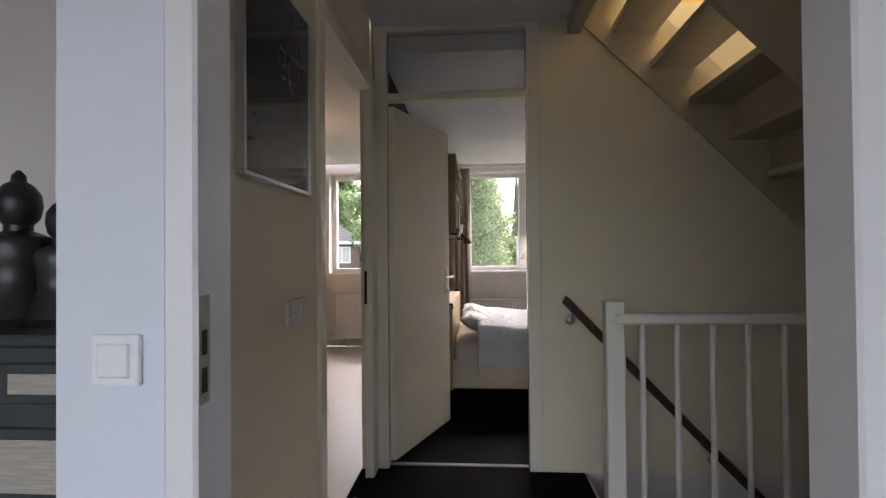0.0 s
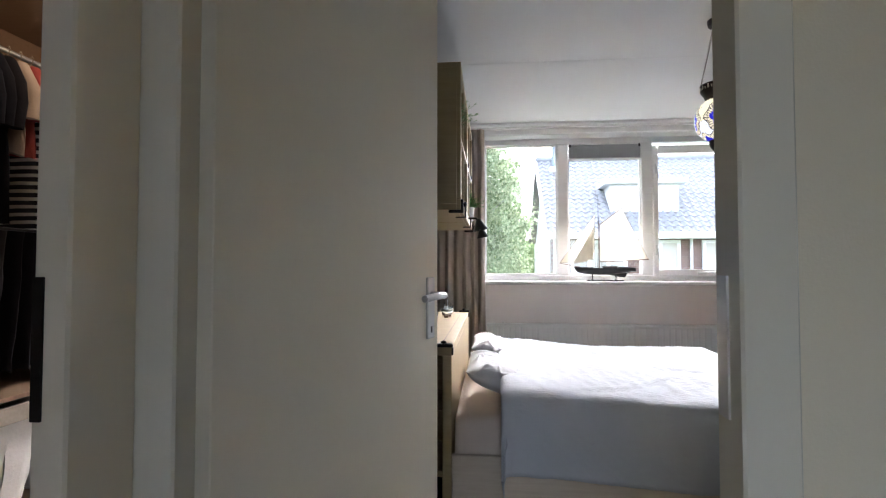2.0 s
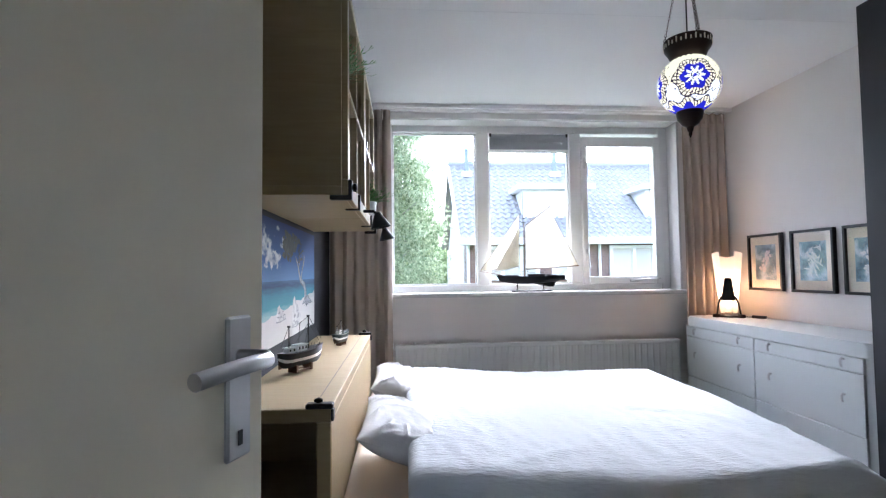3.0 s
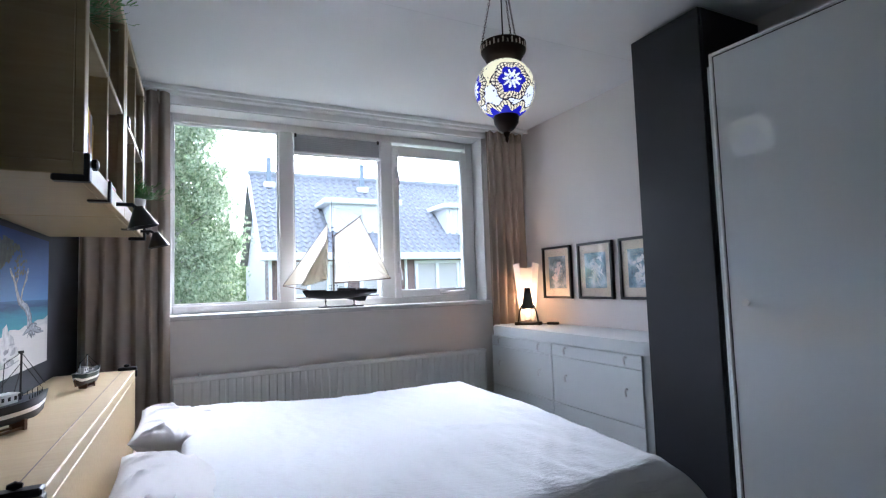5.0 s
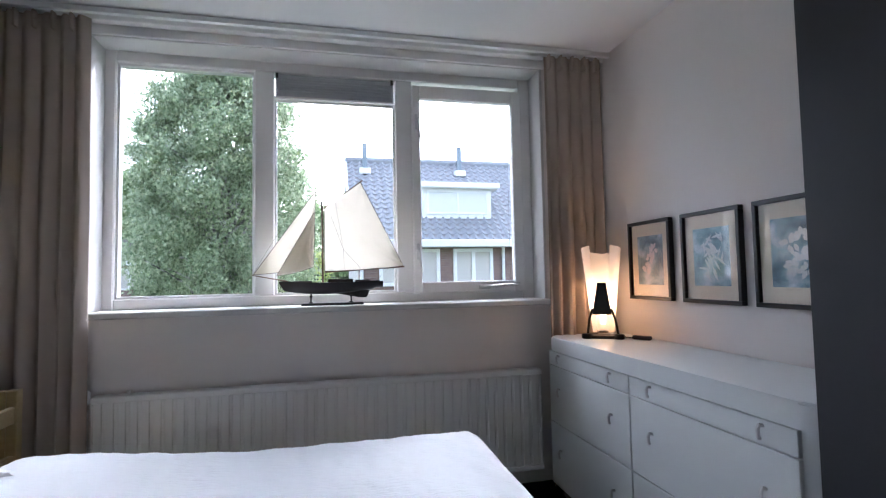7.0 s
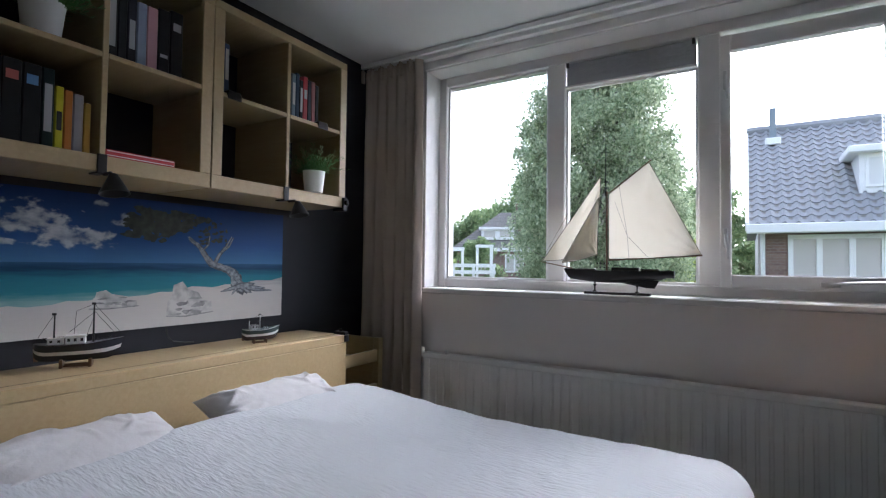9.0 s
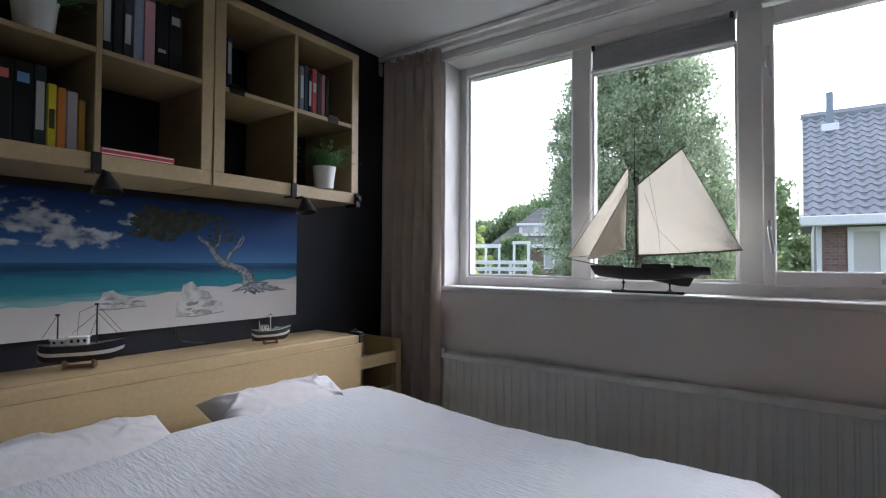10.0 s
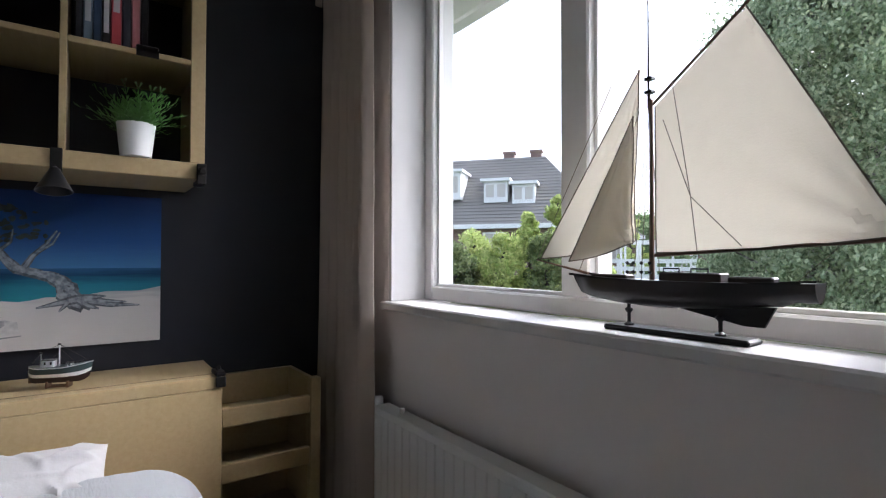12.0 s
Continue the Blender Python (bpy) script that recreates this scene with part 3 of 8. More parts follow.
def grid_cloth(bm, nx, ny, fn):
    vs = [[bm.verts.new(fn(i / nx, j / ny)) for j in range(ny + 1)] for i in range(nx + 1)]
    for i in range(nx):
        for j in range(ny):
            bm.faces.new((vs[i][j], vs[i + 1][j], vs[i + 1][j + 1], vs[i][j + 1]))


M_SHEET = material("beige_sheet", (0.62, 0.53, 0.45), 0.9, vary=0.04, scale=6, bump=0.2, fine=150, spec=0.2)
bed = thing("bed", "double bed with pale wood storage headboard", "bed", (0.0, 5.56, 0))
BY = 0.85
# headboard: a deep box with open side ends
bm = bmesh.new(); box(bm, -0.155, -BY, 0.735, 0.172, BY, 0.775, bevel=0.003)
hbt = part("headboard_top", bm, M_BIRCH, bed, "pale birch headboard shelf top")
bm = bmesh.new(); box(bm, 0.118, -BY + 0.002, 0.7755, 0.121, BY - 0.002, 0.7762)
part("lid_gap", bm, M_DARKWOOD, hbt)
bm = bmesh.new(); box(bm, 0.13, -BY, 0.03, 0.172, BY, 0.735, bevel=0.003)
part("headboard_front", bm, M_BIRCH, bed)
bm = bmesh.new(); box(bm, -0.155, -BY, 0.03, -0.135, BY, 0.735)
part("headboard_back", bm, M_BIRCH, bed)
bm = bmesh.new(); box(bm, -0.135, -0.45, 0.03, 0.13, -0.43, 0.735)
part("divider", bm, M_BIRCH, bed)
bm = bmesh.new(); box(bm, -0.135, 0.80, 0.03, 0.13, 0.82, 0.735)
part("divider", bm, M_BIRCH, bed)
for z in (0.2, 0.47):
    bm = bmesh.new(); box(bm, -0.135, -BY + 0.01, z, 0.13, -0.45, z + 0.02)
    part("end_shelf", bm, M_BIRCH, bed)
for y in (-BY + 0.006, BY - 0.006):     # small black clamps on the corners
    bm = bmesh.new(); box(bm, 0.10, y - 0.016, 0.775, 0.178, y + 0.016, 0.79, bevel=0.004)
    box(bm, 0.172, y - 0.016, 0.74, 0.18, y + 0.016, 0.775, bevel=0.003)
    lathe(bm, [(0.004, -0.012), (0.009, 0), (0.004, 0.012)], 10, pose(0.135, y, 0.797, 0, 90))
    part("corner_clamp", bm, M_BLACKMETAL, bed, "small black metal clamp")
bm = bmesh.new(); box(bm, 0.172, -0.86, 0.05, 1.90, -0.835, 0.30, bevel=0.004)
part("side_rail", bm, M_OAKLIGHT, bed)
bm = bmesh.new(); box(bm, 0.172, 0.79, 0.05, 1.90, 0.815, 0.30, bevel=0.004)
part("side_rail", bm, M_OAKLIGHT, bed)
bm = bmesh.new(); box(bm, 1.88, -0.835, 0.05, 1.90, 0.79, 0.30, bevel=0.004)
part("foot_rail", bm, M_OAKLIGHT, bed)
bm = bmesh.new(); box(bm, 0.18, -0.82, 0.22, 1.87, 0.77, 0.46, bevel=0.05, seg=4)
part("mattress", bm, M_SHEET, bed, "mattress in a beige fitted sheet", smooth=True)


def pillow_fn(w, d, h, seed):
    rs = random.Random(seed)
    creases = []                # soft ridges that run in from the corners and hems
    for k in range(34):
        side = k % 4
        px, py = ((rs.uniform(-0.5, 0.5), -0.48), (rs.uniform(-0.5, 0.5), 0.48), (-0.48, rs.uniform(-0.5, 0.5)), (0.48, rs.uniform(-0.5, 0.5)))[side]
        a = math.atan2(-py, -px) + rs.uniform(-0.7, 0.7)
        creases.append((px * w, py * d, math.cos(a), math.sin(a), rs.uniform(0.07, 0.2), rs.uniform(0.004, 0.0095), rs.uniform(0.006, 0.012)))

    def top(u, v, sign):
        x, y = (u - 0.5), (v - 0.5)
        e = max(0.0, 1 - (2 * abs(x)) ** 3.0) ** 0.6 * max(0.0, 1 - (2 * abs(y)) ** 3.4) ** 0.55
        pinch = 1 - 0.05 * (1 - (2 * x) ** 2) * abs(2 * y) ** 4
        X, Y = x * w * (1 - 0.06 * (1 - (2 * y) ** 2) * (2 * abs(x)) ** 6), y * d * pinch
        wr = 0.010 * e * fold(u * 1.6 + seed, v * 2.0)
        for cx, cy, dx, dy, ln, hh, wd in creases:
            al = (X - cx) * dx + (Y - cy) * dy
            if 0 < al < ln:
                off = (X - cx) * dy - (Y - cy) * dx + 0.012 * math.sin(al * 30 + cx * 50)
                wr += hh * math.sin(math.pi * al / ln) * math.exp(-(off / wd) ** 2)
        return Vector((X, Y, sign * (h * 0.5 * e) + (wr if sign > 0 else 0)))
    return top


def pillow(at, tilt, seed):
    fn = pillow_fn(0.36, 0.55, 0.14, seed)
    bm = bmesh.new()
    grid_cloth(bm, 60, 84, lambda u, v: fn(u, v, 1))
    grid_cloth(bm, 60, 84, lambda u, v: fn(u, v, -1))
    bmesh.ops.remove_doubles(bm, verts=bm.verts, dist=0.0012)
    ob = solid("pillow", bm, M_BEDDING, "rumpled white cotton pillow leaning on the headboard", "pillow", "pillows on the bed", smooth=True)
    ob.matrix_basis = pose(*at, 0, tilt, 0)
    return ob


pillow((0.395, 5.14, 0.572), 20, 1.0)
pillow((0.395, 5.82, 0.574), 20, 7.0)


# the duvet: crowned in the middle, falling over three sides
def duvet_point(u, v):
    # u along the bed from the pillows to the foot, v across it
    x = 0.345 + u * 1.92
    y = -1.215 + v * 2.33
    top = 0.522 + 0.052 * math.sin(math.pi * min(1, max(0, v))) ** 0.5 + 0.047 * math.exp(-((u - 0.04) / 0.22) ** 2)
    top += 0.006 * fold(u * 2.5, v * 2.2) + 0.004 * fold(u * 13, v * 11) + 0.003 * fold(u * 40 + v * 9, v * 14)
    # a few long soft creases where the cover was pulled straight
    for cu, cv, du, dv, ln in ((0.42, 0.30, 0.8, 0.6, 0.16), (0.55, 0.42, 0.95, -0.3, 0.12), (0.62, 0.25, 0.7, 0.7, 0.2), (0.80, 0.32, 0.9, 0.45, 0.18), (0.35, 0.62, 0.97, 0.2, 0.1), (0.72, 0.16, 1.0, 0.1, 0.22), (0.25, 0.2, 0.9, 0.4, 0.15)):
        al, off = (u - cu) * du + (v - cv) * dv, (u - cu) * dv - (v - cv) * du
        if abs(al) < ln:
            top += 0.006 * math.cos(al / ln * math.pi / 2) ** 2 * (math.exp(-(off / 0.012) ** 2) - 0.5 * math.exp(-((off - 0.022) / 0.014) ** 2))
    r = 0.14
    hx, hyn, hyp = 1.862 + 0.10 * v, -0.975, 0.745
    px, drop = x, 0.0
    if x > hx - r:
        s = x - (hx - r)
        a = min(s / r, math.pi / 2)
        px, drop = hx - r + r * math.sin(a), r * (1 - math.cos(a)) + max(0, s - r * math.pi / 2)
    py = y
    for edge, sg in ((hyp, 1), (hyn, -1)):
        if sg * y > sg * edge - r:
            s = sg * y - (sg * edge - r)
            a = min(s / r, math.pi / 2)
            py = sg * (sg * edge - r + r * math.sin(a))
            d2 = r * (1 - math.cos(a)) + max(0, s - r * math.pi / 2)
            py += sg * 0.012 * math.sin(u * 17 + 2 * fold(u * 4, 1)) * min(1, d2 / 0.12)
            drop = math.hypot(drop, d2)
    drop = min(drop, 0.36)
    if u < 0.045:       # thick rolled edge by the pillows
        a = (0.045 - u) / 0.045
        drop += 0.095 * (1 - math.sqrt(max(0.0, 1 - a * a)))
        px += 0.055 * a * a * a
    return Vector((px, py, top - drop))


bm = bmesh.new()
grid_cloth(bm, 150, 180, duvet_point)
M_DUVET = material("white_seersucker", (0.46, 0.485, 0.51), 0.9, vary=0.02, scale=5, spec=0.2)
_n = M_DUVET.node_tree
_c = _n.nodes.new("ShaderNodeTexCoord"); _mp = _n.nodes.new("ShaderNodeMapping"); _mp.inputs["Scale"].default_value = (26, 95, 40)
_f = _n.nodes.new("ShaderNodeTexNoise"); _f.inputs["Scale"].default_value = 1.0; _f.inputs["Detail"].default_value = 3
_g = _n.nodes.new("ShaderNodeTexNoise"); _g.inputs["Scale"].default_value = 3.5
_x = _n.nodes.new("ShaderNodeMath"); _x.operation = "MULTIPLY"
_bu = _n.nodes.new("ShaderNodeBump"); _bu.inputs["Strength"].default_value = 0.8; _bu.inputs["Distance"].default_value = 0.010
_n.links.new(_c.outputs["Object"], _mp.inputs["Vector"]); _n.links.new(_mp.outputs["Vector"], _f.inputs["Vector"]); _n.links.new(_c.outputs["Object"], _g.inputs["Vector"])
_n.links.new(_f.outputs["Fac"], _x.inputs[0]); _n.links.new(_g.outputs["Fac"], _x.inputs[1]); _n.links.new(_x.outputs[0], _bu.inputs["Height"])
_n.links.new(_bu.outputs["Normal"], _n.nodes["Principled BSDF"].inputs["Normal"])
dv = solid("duvet", bm, M_DUVET, "white crinkled cotton duvet spread over the bed", "duvet", smooth=True, at=pose(0, 5.56, 0))
md = dv.modifiers.new("thickness", "SOLIDIFY")
md.thickness, md.offset = 0.02, -1

# open shelf rack beside the headboard, window side
sc = thing("bedside_rack", "pale birch open rack with rails beside headboard", "shelf", (0, 6.415, 0))
bm = bmesh.new(); box(bm, 0.085, 0.315, 0.02, 0.125, 0.355, 0.715, bevel=0.003)
part("post", bm, M_BIRCH, sc)
bm = bmesh.new(); box(bm, -0.15, 0.315, 0.02, 0.085, 0.335, 0.715, bevel=0.002)
part("end_panel", bm, M_BIRCH, sc)
bm = bmesh.new(); box(bm, -0.15, 0.01, 0.02, -0.13, 0.315, 0.715)
part("back_panel", bm, M_BIRCH, sc)
for z in (0.585, 0.395, 0.20):
    bm = bmesh.new(); box(bm, 0.095, 0.005, z, 0.118, 0.316, z + 0.065, bevel=0.003)
    part("rail", bm, M_BIRCH, sc)
    bm = bmesh.new(); box(bm, -0.13, 0.005, z, 0.095, 0.315, z + 0.016)
    part("shelf", bm, M_BIRCH, sc)

# ---- wall shelves over the bed ----
def wall_cube_shelf(y0, y1):
    """Two columns by two rows, with a wide face frame."""
    t = thing("wall_shelf", "pale birch wall-hung shelf unit with four cubes", "shelf", (XL, (y0 + y1) / 2, 1.415), "wall shelves over the bed")
    h = (y1 - y0) / 2
    D, H = 0.37, 0.727
    for b4, nm in (((0, -h, 0, D - 0.02, h, 0.03), "bottom_board"), ((0, -h, H - 0.025, D - 0.02, h, H), "top_board"), ((0, -h, 0.03, D - 0.02, -h + 0.02, H - 0.025), "side_board"), ((0, h - 0.02, 0.03, D - 0.02, h, H - 0.025), "side_board"),
                   ((0.012, -0.009, 0.03, D - 0.004, 0.009, H - 0.025), "upright"),
                   ((0.012, -h + 0.02, 0.362, D - 0.004, -0.009, 0.38), "middle_shelf"), ((0.012, 0.009, 0.362, D - 0.004, h - 0.02, 0.38), "middle_shelf"),
                   ((D - 0.02, -h, 0, D, h, 0.052), "front_rail"), ((D - 0.02, -h, H - 0.033, D, h, H), "front_rail"), ((D - 0.02, -h, 0.052, D, -h + 0.043, H - 0.033), "front_stile"), ((D - 0.02, h - 0.043, 0.052, D, h, H - 0.033), "front_stile")):
        bm = bmesh.new(); box(bm, *b4, bevel=0.002)
        part(nm, bm, M_BIRCH, t)


wall_cube_shelf(4.872, 5.606)
wall_cube_shelf(5.610, 6.342)


def book(y, w, h, d, color, z, lean=0, band=None, x=0.17):
    t = thing("book", "upright book with a coloured spine on shelf", "book", (x, y, z), "books on the wall shelves")
    t.matrix_basis = pose(x, y, z, lean)
    m = material("book_cover", color, 0.5, vary=0.08, scale=20, spec=0.2)
    bm = bmesh.new(); box(bm, -d, -w / 2, 0, 0, w / 2, h, bevel=0.002)
    part("cover", bm, m, t)
    bm = bmesh.new(); box(bm, -d + 0.004, -w / 2 + 0.003, h, -0.006, w / 2 - 0.003, h + 0.0012)
    part("pages", bm, M_PLASTIC, t)
    if band:
        bm = bmesh.new(); box(bm, 0.0, -w * 0.32, h * band[1], 0.0008, w * 0.32, h * band[2])
        part("spine_print", bm, material("spine_print", band[0], 0.5), t)
    return t


DK = (0.012, 0.012, 0.014)
SILV = (0.35, 0.35, 0.36)
# upper row z 1.795, lower row z 1.467 inside the cubes
y = 4.95
for w, h, c, b in ((0.042, 0.24, DK, (SILV, 0.75, 0.85)), (0.045, 0.235, DK, ((0.45, 0.12, 0.1), 0.75, 0.86)), (0.043, 0.235, DK, ((0.1, 0.25, 0.5), 0.74, 0.86)), (0.03, 0.235, (0.015, 0.03, 0.03), (SILV, 0.2, 0.8)),
                   (0.021, 0.19, (0.62, 0.55, 0.03), (DK, 0.3, 0.6)), (0.021, 0.185, (0.55, 0.2, 0.05), None), (0.026, 0.18, (0.42, 0.4, 0.45), None), (0.018, 0.16, (0.5, 0.3, 0.06), None)):
    book(y + w / 2, w, h, 0.16, c, 1.468, 0, b)
    y += w + 0.003
y = 5.255
for w, h, c, b in ((0.030, 0.25, DK, (SILV, 0.15, 0.9)), (0.026, 0.25, DK, None), (0.028, 0.245, (0.02, 0.02, 0.03), (SILV, 0.2, 0.6)), (0.030, 0.22, (0.25, 0.3, 0.42), None), (0.034, 0.22, (0.45, 0.25, 0.28), None), (0.040, 0.23, DK, (SILV, 0.25, 0.3)), (0.045, 0.24, DK, (SILV, 0.7, 0.82))):
    book(y + w / 2, w, h, 0.17, c, 1.797, 0, b)
    y += w + 0.003
y = 5.655
for w, h, c, b in ((0.02, 0.2, DK, (SILV, 0.2, 0.7)), (0.022, 0.205, (0.03, 0.05, 0.1), (SILV, 0.3, 0.9))):
    book(y + w / 2, w, h, 0.15, c, 1.797, 0, b)
    y += w + 0.002
y = 6.0
for w, h, c, b in ((0.018, 0.2, DK, None), (0.022, 0.2, (0.12, 0.16, 0.2), (SILV, 0.3, 0.8)), (0.02, 0.21, (0.03, 0.05, 0.09), None), (0.02, 0.185, DK, (SILV, 0.2, 0.8)), (0.026, 0.21, (0.35, 0.05, 0.06), (SILV, 0.5, 0.7)), (0.022, 0.2, (0.03, 0.03, 0.04), None), (0.022, 0.2, (0.3, 0.12, 0.12), None), (0.02, 0.19, DK, None)):
    book(y + w / 2, w, h, 0.15, c, 1.797, 0, b)
    y += w + 0.002
for (yy, zz) in ((5.70, 1.786), (6.18, 1.786)):
    bm = bmesh.new(); box(bm, -0.03, -0.03, 0, 0.006, 0.03, 0.022, bevel=0.003); box(bm, 0.002, -0.03, -0.012, 0.006, 0.03, 0.012)
    solid("shelf_clip", bm, M_BLACKMETAL, "black bookend clip hooked over shelf edge", "clip", "shelf clips", at=pose(0.203, yy, zz))
t = thing("board_game_box", "flat red box with white edging on shelf", "box", (0.1, 5.36, 1.468))
bm = bmesh.new(); box(bm, -0.1, -0.11, 0, 0.095, 0.115, 0.024, bevel=0.002)
part("box", bm, material("red_card", (0.45, 0.03, 0.04), 0.5), t)
bm = bmesh.new(); box(bm, 0.0952, -0.105, 0.004, 0.0962, 0.11, 0.0065); box(bm, 0.0952, -0.105, 0.018, 0.0962, 0.11, 0.0205)
part("edging", bm, M_PLASTIC, t)

M_LEAF = material("leaf_green", (0.08, 0.20, 0.045), 0.5, vary=0.4, scale=30)


def potted_fern(at, s, label, up=1.0):
    t = thing("potted_plant", label, "plant", at, "plants on the wall shelves")
    bm = bmesh.new()
    lathe(bm, [(0.036 * s, 0), (0.041 * s, 0.003), (0.05 * s, 0.09 * s), (0.052 * s, 0.1 * s), (0.046 * s, 0.1 * s), (0.044 * s, 0.08 * s), (0.004, 0.079 * s)], 28)
    part("pot", bm, M_WHITE, t, "white ceramic pot", smooth=True)
    rnd = random.Random(int(at[1] * 1000))
    bm = bmesh.new()
    for i in range(95):
        a = rnd.uniform(0, 6.283)
        L = s * rnd.uniform(0.08, 0.165) * (0.55 if math.cos(a) < -0.3 else 1)
        el = rnd.uniform(0.45, 1.45) * up
        p = Vector((0.02 * s * math.cos(a), 0.02 * s * math.sin(a), 0.085 * s))
        d = Vector((math.cos(a) * math.cos(el), math.sin(a) * math.cos(el), math.sin(el)))
        side = Vector((-math.sin(a), math.cos(a), 0))
        pts = [p + d * L * k / 4 - Vector((0, 0, 0.035 * s * (k / 4) ** 2)) for k in range(5)]
        for k in range(1, 5):      # small leaflets in pairs along each stem
            for sg in (-1, 1):
                q = pts[k]
                tip = q + side * sg * 0.03 * s * (1.15 - k / 5) + d * 0.015 * s
                n_ = d * 0.006 * s
                bm.faces.new([bm.verts.new(q - n_), bm.verts.new((q + tip) / 2 - n_ * 0.7 + Vector((0, 0, 0.002))), bm.verts.new(tip), bm.verts.new((q + tip) / 2 + n_ * 1.3)])
        w_ = side * 0.0012
        for k in range(4):
            bm.faces.new([bm.verts.new(pts[k] - w_), bm.verts.new(pts[k] + w_), bm.verts.new(pts[k + 1] + w_), bm.verts.new(pts[k + 1] - w_)])
    part("foliage", bm, M_LEAF, t, "small green fern leaves")


potted_fern((0.178, 6.155, 1.468), 1.02, "small green fern in white pot")
potted_fern((0.115, 5.10, 1.797), 1.15, "leafy green plant in large white pot")

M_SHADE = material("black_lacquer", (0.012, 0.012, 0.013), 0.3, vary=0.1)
for yy in (5.235, 5.965):
    t = thing("clip_spotlight", "small black cone spotlight clipped to the shelf", "lamp", (0.205, yy, 1.42), "spotlights under the shelves")
    bm = bmesh.new(); box(bm, 0.0, -0.014, -0.012, 0.008, 0.014, 0.05, bevel=0.002); box(bm, -0.05, -0.014, -0.012, 0.0, 0.014, -0.0055, bevel=0.002)
    part("clamp", bm, M_BLACKMETAL, t)
    bm = bmesh.new(); tube(bm, [(0.02, 0, -0.015), (0.06, 0, -0.015), (0.07, 0, -0.025)], 0.006, 8)
    part("arm", bm, M_BLACKMETAL, t, smooth=True)
    bm = bmesh.new(); lathe(bm, [(0.012, 0.0), (0.014, -0.006), (0.042, -0.062), (0.04, -0.062), (0.012, -0.008)], 20, pose(0.075, 0, -0.02, 0, -12))
    part("shade", bm, M_SHADE, t, "black cone shade", smooth=True)
for yy in (4.882, 6.332):
    t = thing("corner_clamp", "small black clamp on the shelf corner", "clamp", (0.205, yy, 1.435), "shelf corner clamps")
    bm = bmesh.new(); box(bm, 0.0, -0.014, -0.028, 0.012, 0.014, 0.03, bevel=0.003); box(bm, -0.06, -0.014, -0.036, 0.012, 0.014, -0.0205, bevel=0.003)
    part("body", bm, M_BLACKMETAL, t)
    bm = bmesh.new(); lathe(bm, [(0.007, 0), (0.014, 0.004), (0.014, 0.012), (0.007, 0.016)], 8, pose(0.012, 0, 0.005, 0, 90))
    part("knob", bm, M_BLACKMETAL, t)

# ---- the beach print on canvas ----
def canvas_material(name, color, **k):
    return material(name, color, 0.65, bump=0.1, fine=400, spec=0.25, **k)


cv = thing("canvas_print", "wide canvas print of a tropical beach", "picture", (-0.165, 5.595, 1.126))
W2, H2 = 0.665, 0.2585
bm = bmesh.new(); box(bm, 0.0, -W2, -H2, 0.018, W2, H2, bevel=0.001)
part("canvas", bm, canvas_material("canvas_edge", (0.5, 0.5, 0.5)), cv)


def flat(bm, outline, x):
    """A face lying on the canvas; outline in (y, z)."""
    bm.faces.new([bm.verts.new((x, a, b)) for a, b in outline])


def print_gradient(name, stops, z0, z1, streak=0.0):
    m = bpy.data.materials.new(name)
    m.use_nodes = True
    nt = m.node_tree
    bsdf = nt.nodes["Principled BSDF"]
    bsdf.inputs["Roughness"].default_value = 0.6
    bsdf.inputs["Specular IOR Level"].default_value = 0.25
    tc = nt.nodes.new("ShaderNodeTexCoord")
    sp = nt.nodes.new("ShaderNodeSeparateXYZ")
    mr = nt.nodes.new("ShaderNodeMapRange")
    mr.inputs["From Min"].default_value, mr.inputs["From Max"].default_value = z0, z1
    n = nt.nodes.new("ShaderNodeTexNoise")
    mp = nt.nodes.new("ShaderNodeMapping"); mp.inputs["Scale"].default_value = (1, 2, 22)
    n.inputs["Scale"].default_value = 4; n.inputs["Detail"].default_value = 5
    ad = nt.nodes.new("ShaderNodeMath"); ad.operation = "MULTIPLY_ADD"; ad.inputs[1].default_value = streak
    sub = nt.nodes.new("ShaderNodeMath"); sub.operation = "SUBTRACT"; sub.inputs[1].default_value = 0.5
    r = nt.nodes.new("ShaderNodeValToRGB")
    while len(r.color_ramp.elements) < len(stops):
        r.color_ramp.elements.new(0.5)
    for e, (pos, col) in zip(r.color_ramp.elements, stops):
        e.position, e.color = pos, (*col, 1)
    L = nt.links.new
    L(tc.outputs["Object"], sp.inputs["Vector"]); L(sp.outputs["Z"], mr.inputs["Value"])
    L(tc.outputs["Object"], mp.inputs["Vector"]); L(mp.outputs["Vector"], n.inputs["Vector"])
    L(n.outputs["Fac"], sub.inputs[0]); L(sub.outputs[0], ad.inputs[0]); L(mr.outputs["Result"], ad.inputs[2])
    L(ad.outputs[0], r.inputs["Fac"]); L(r.outputs["Color"], bsdf.inputs["Base Color"])
    return m


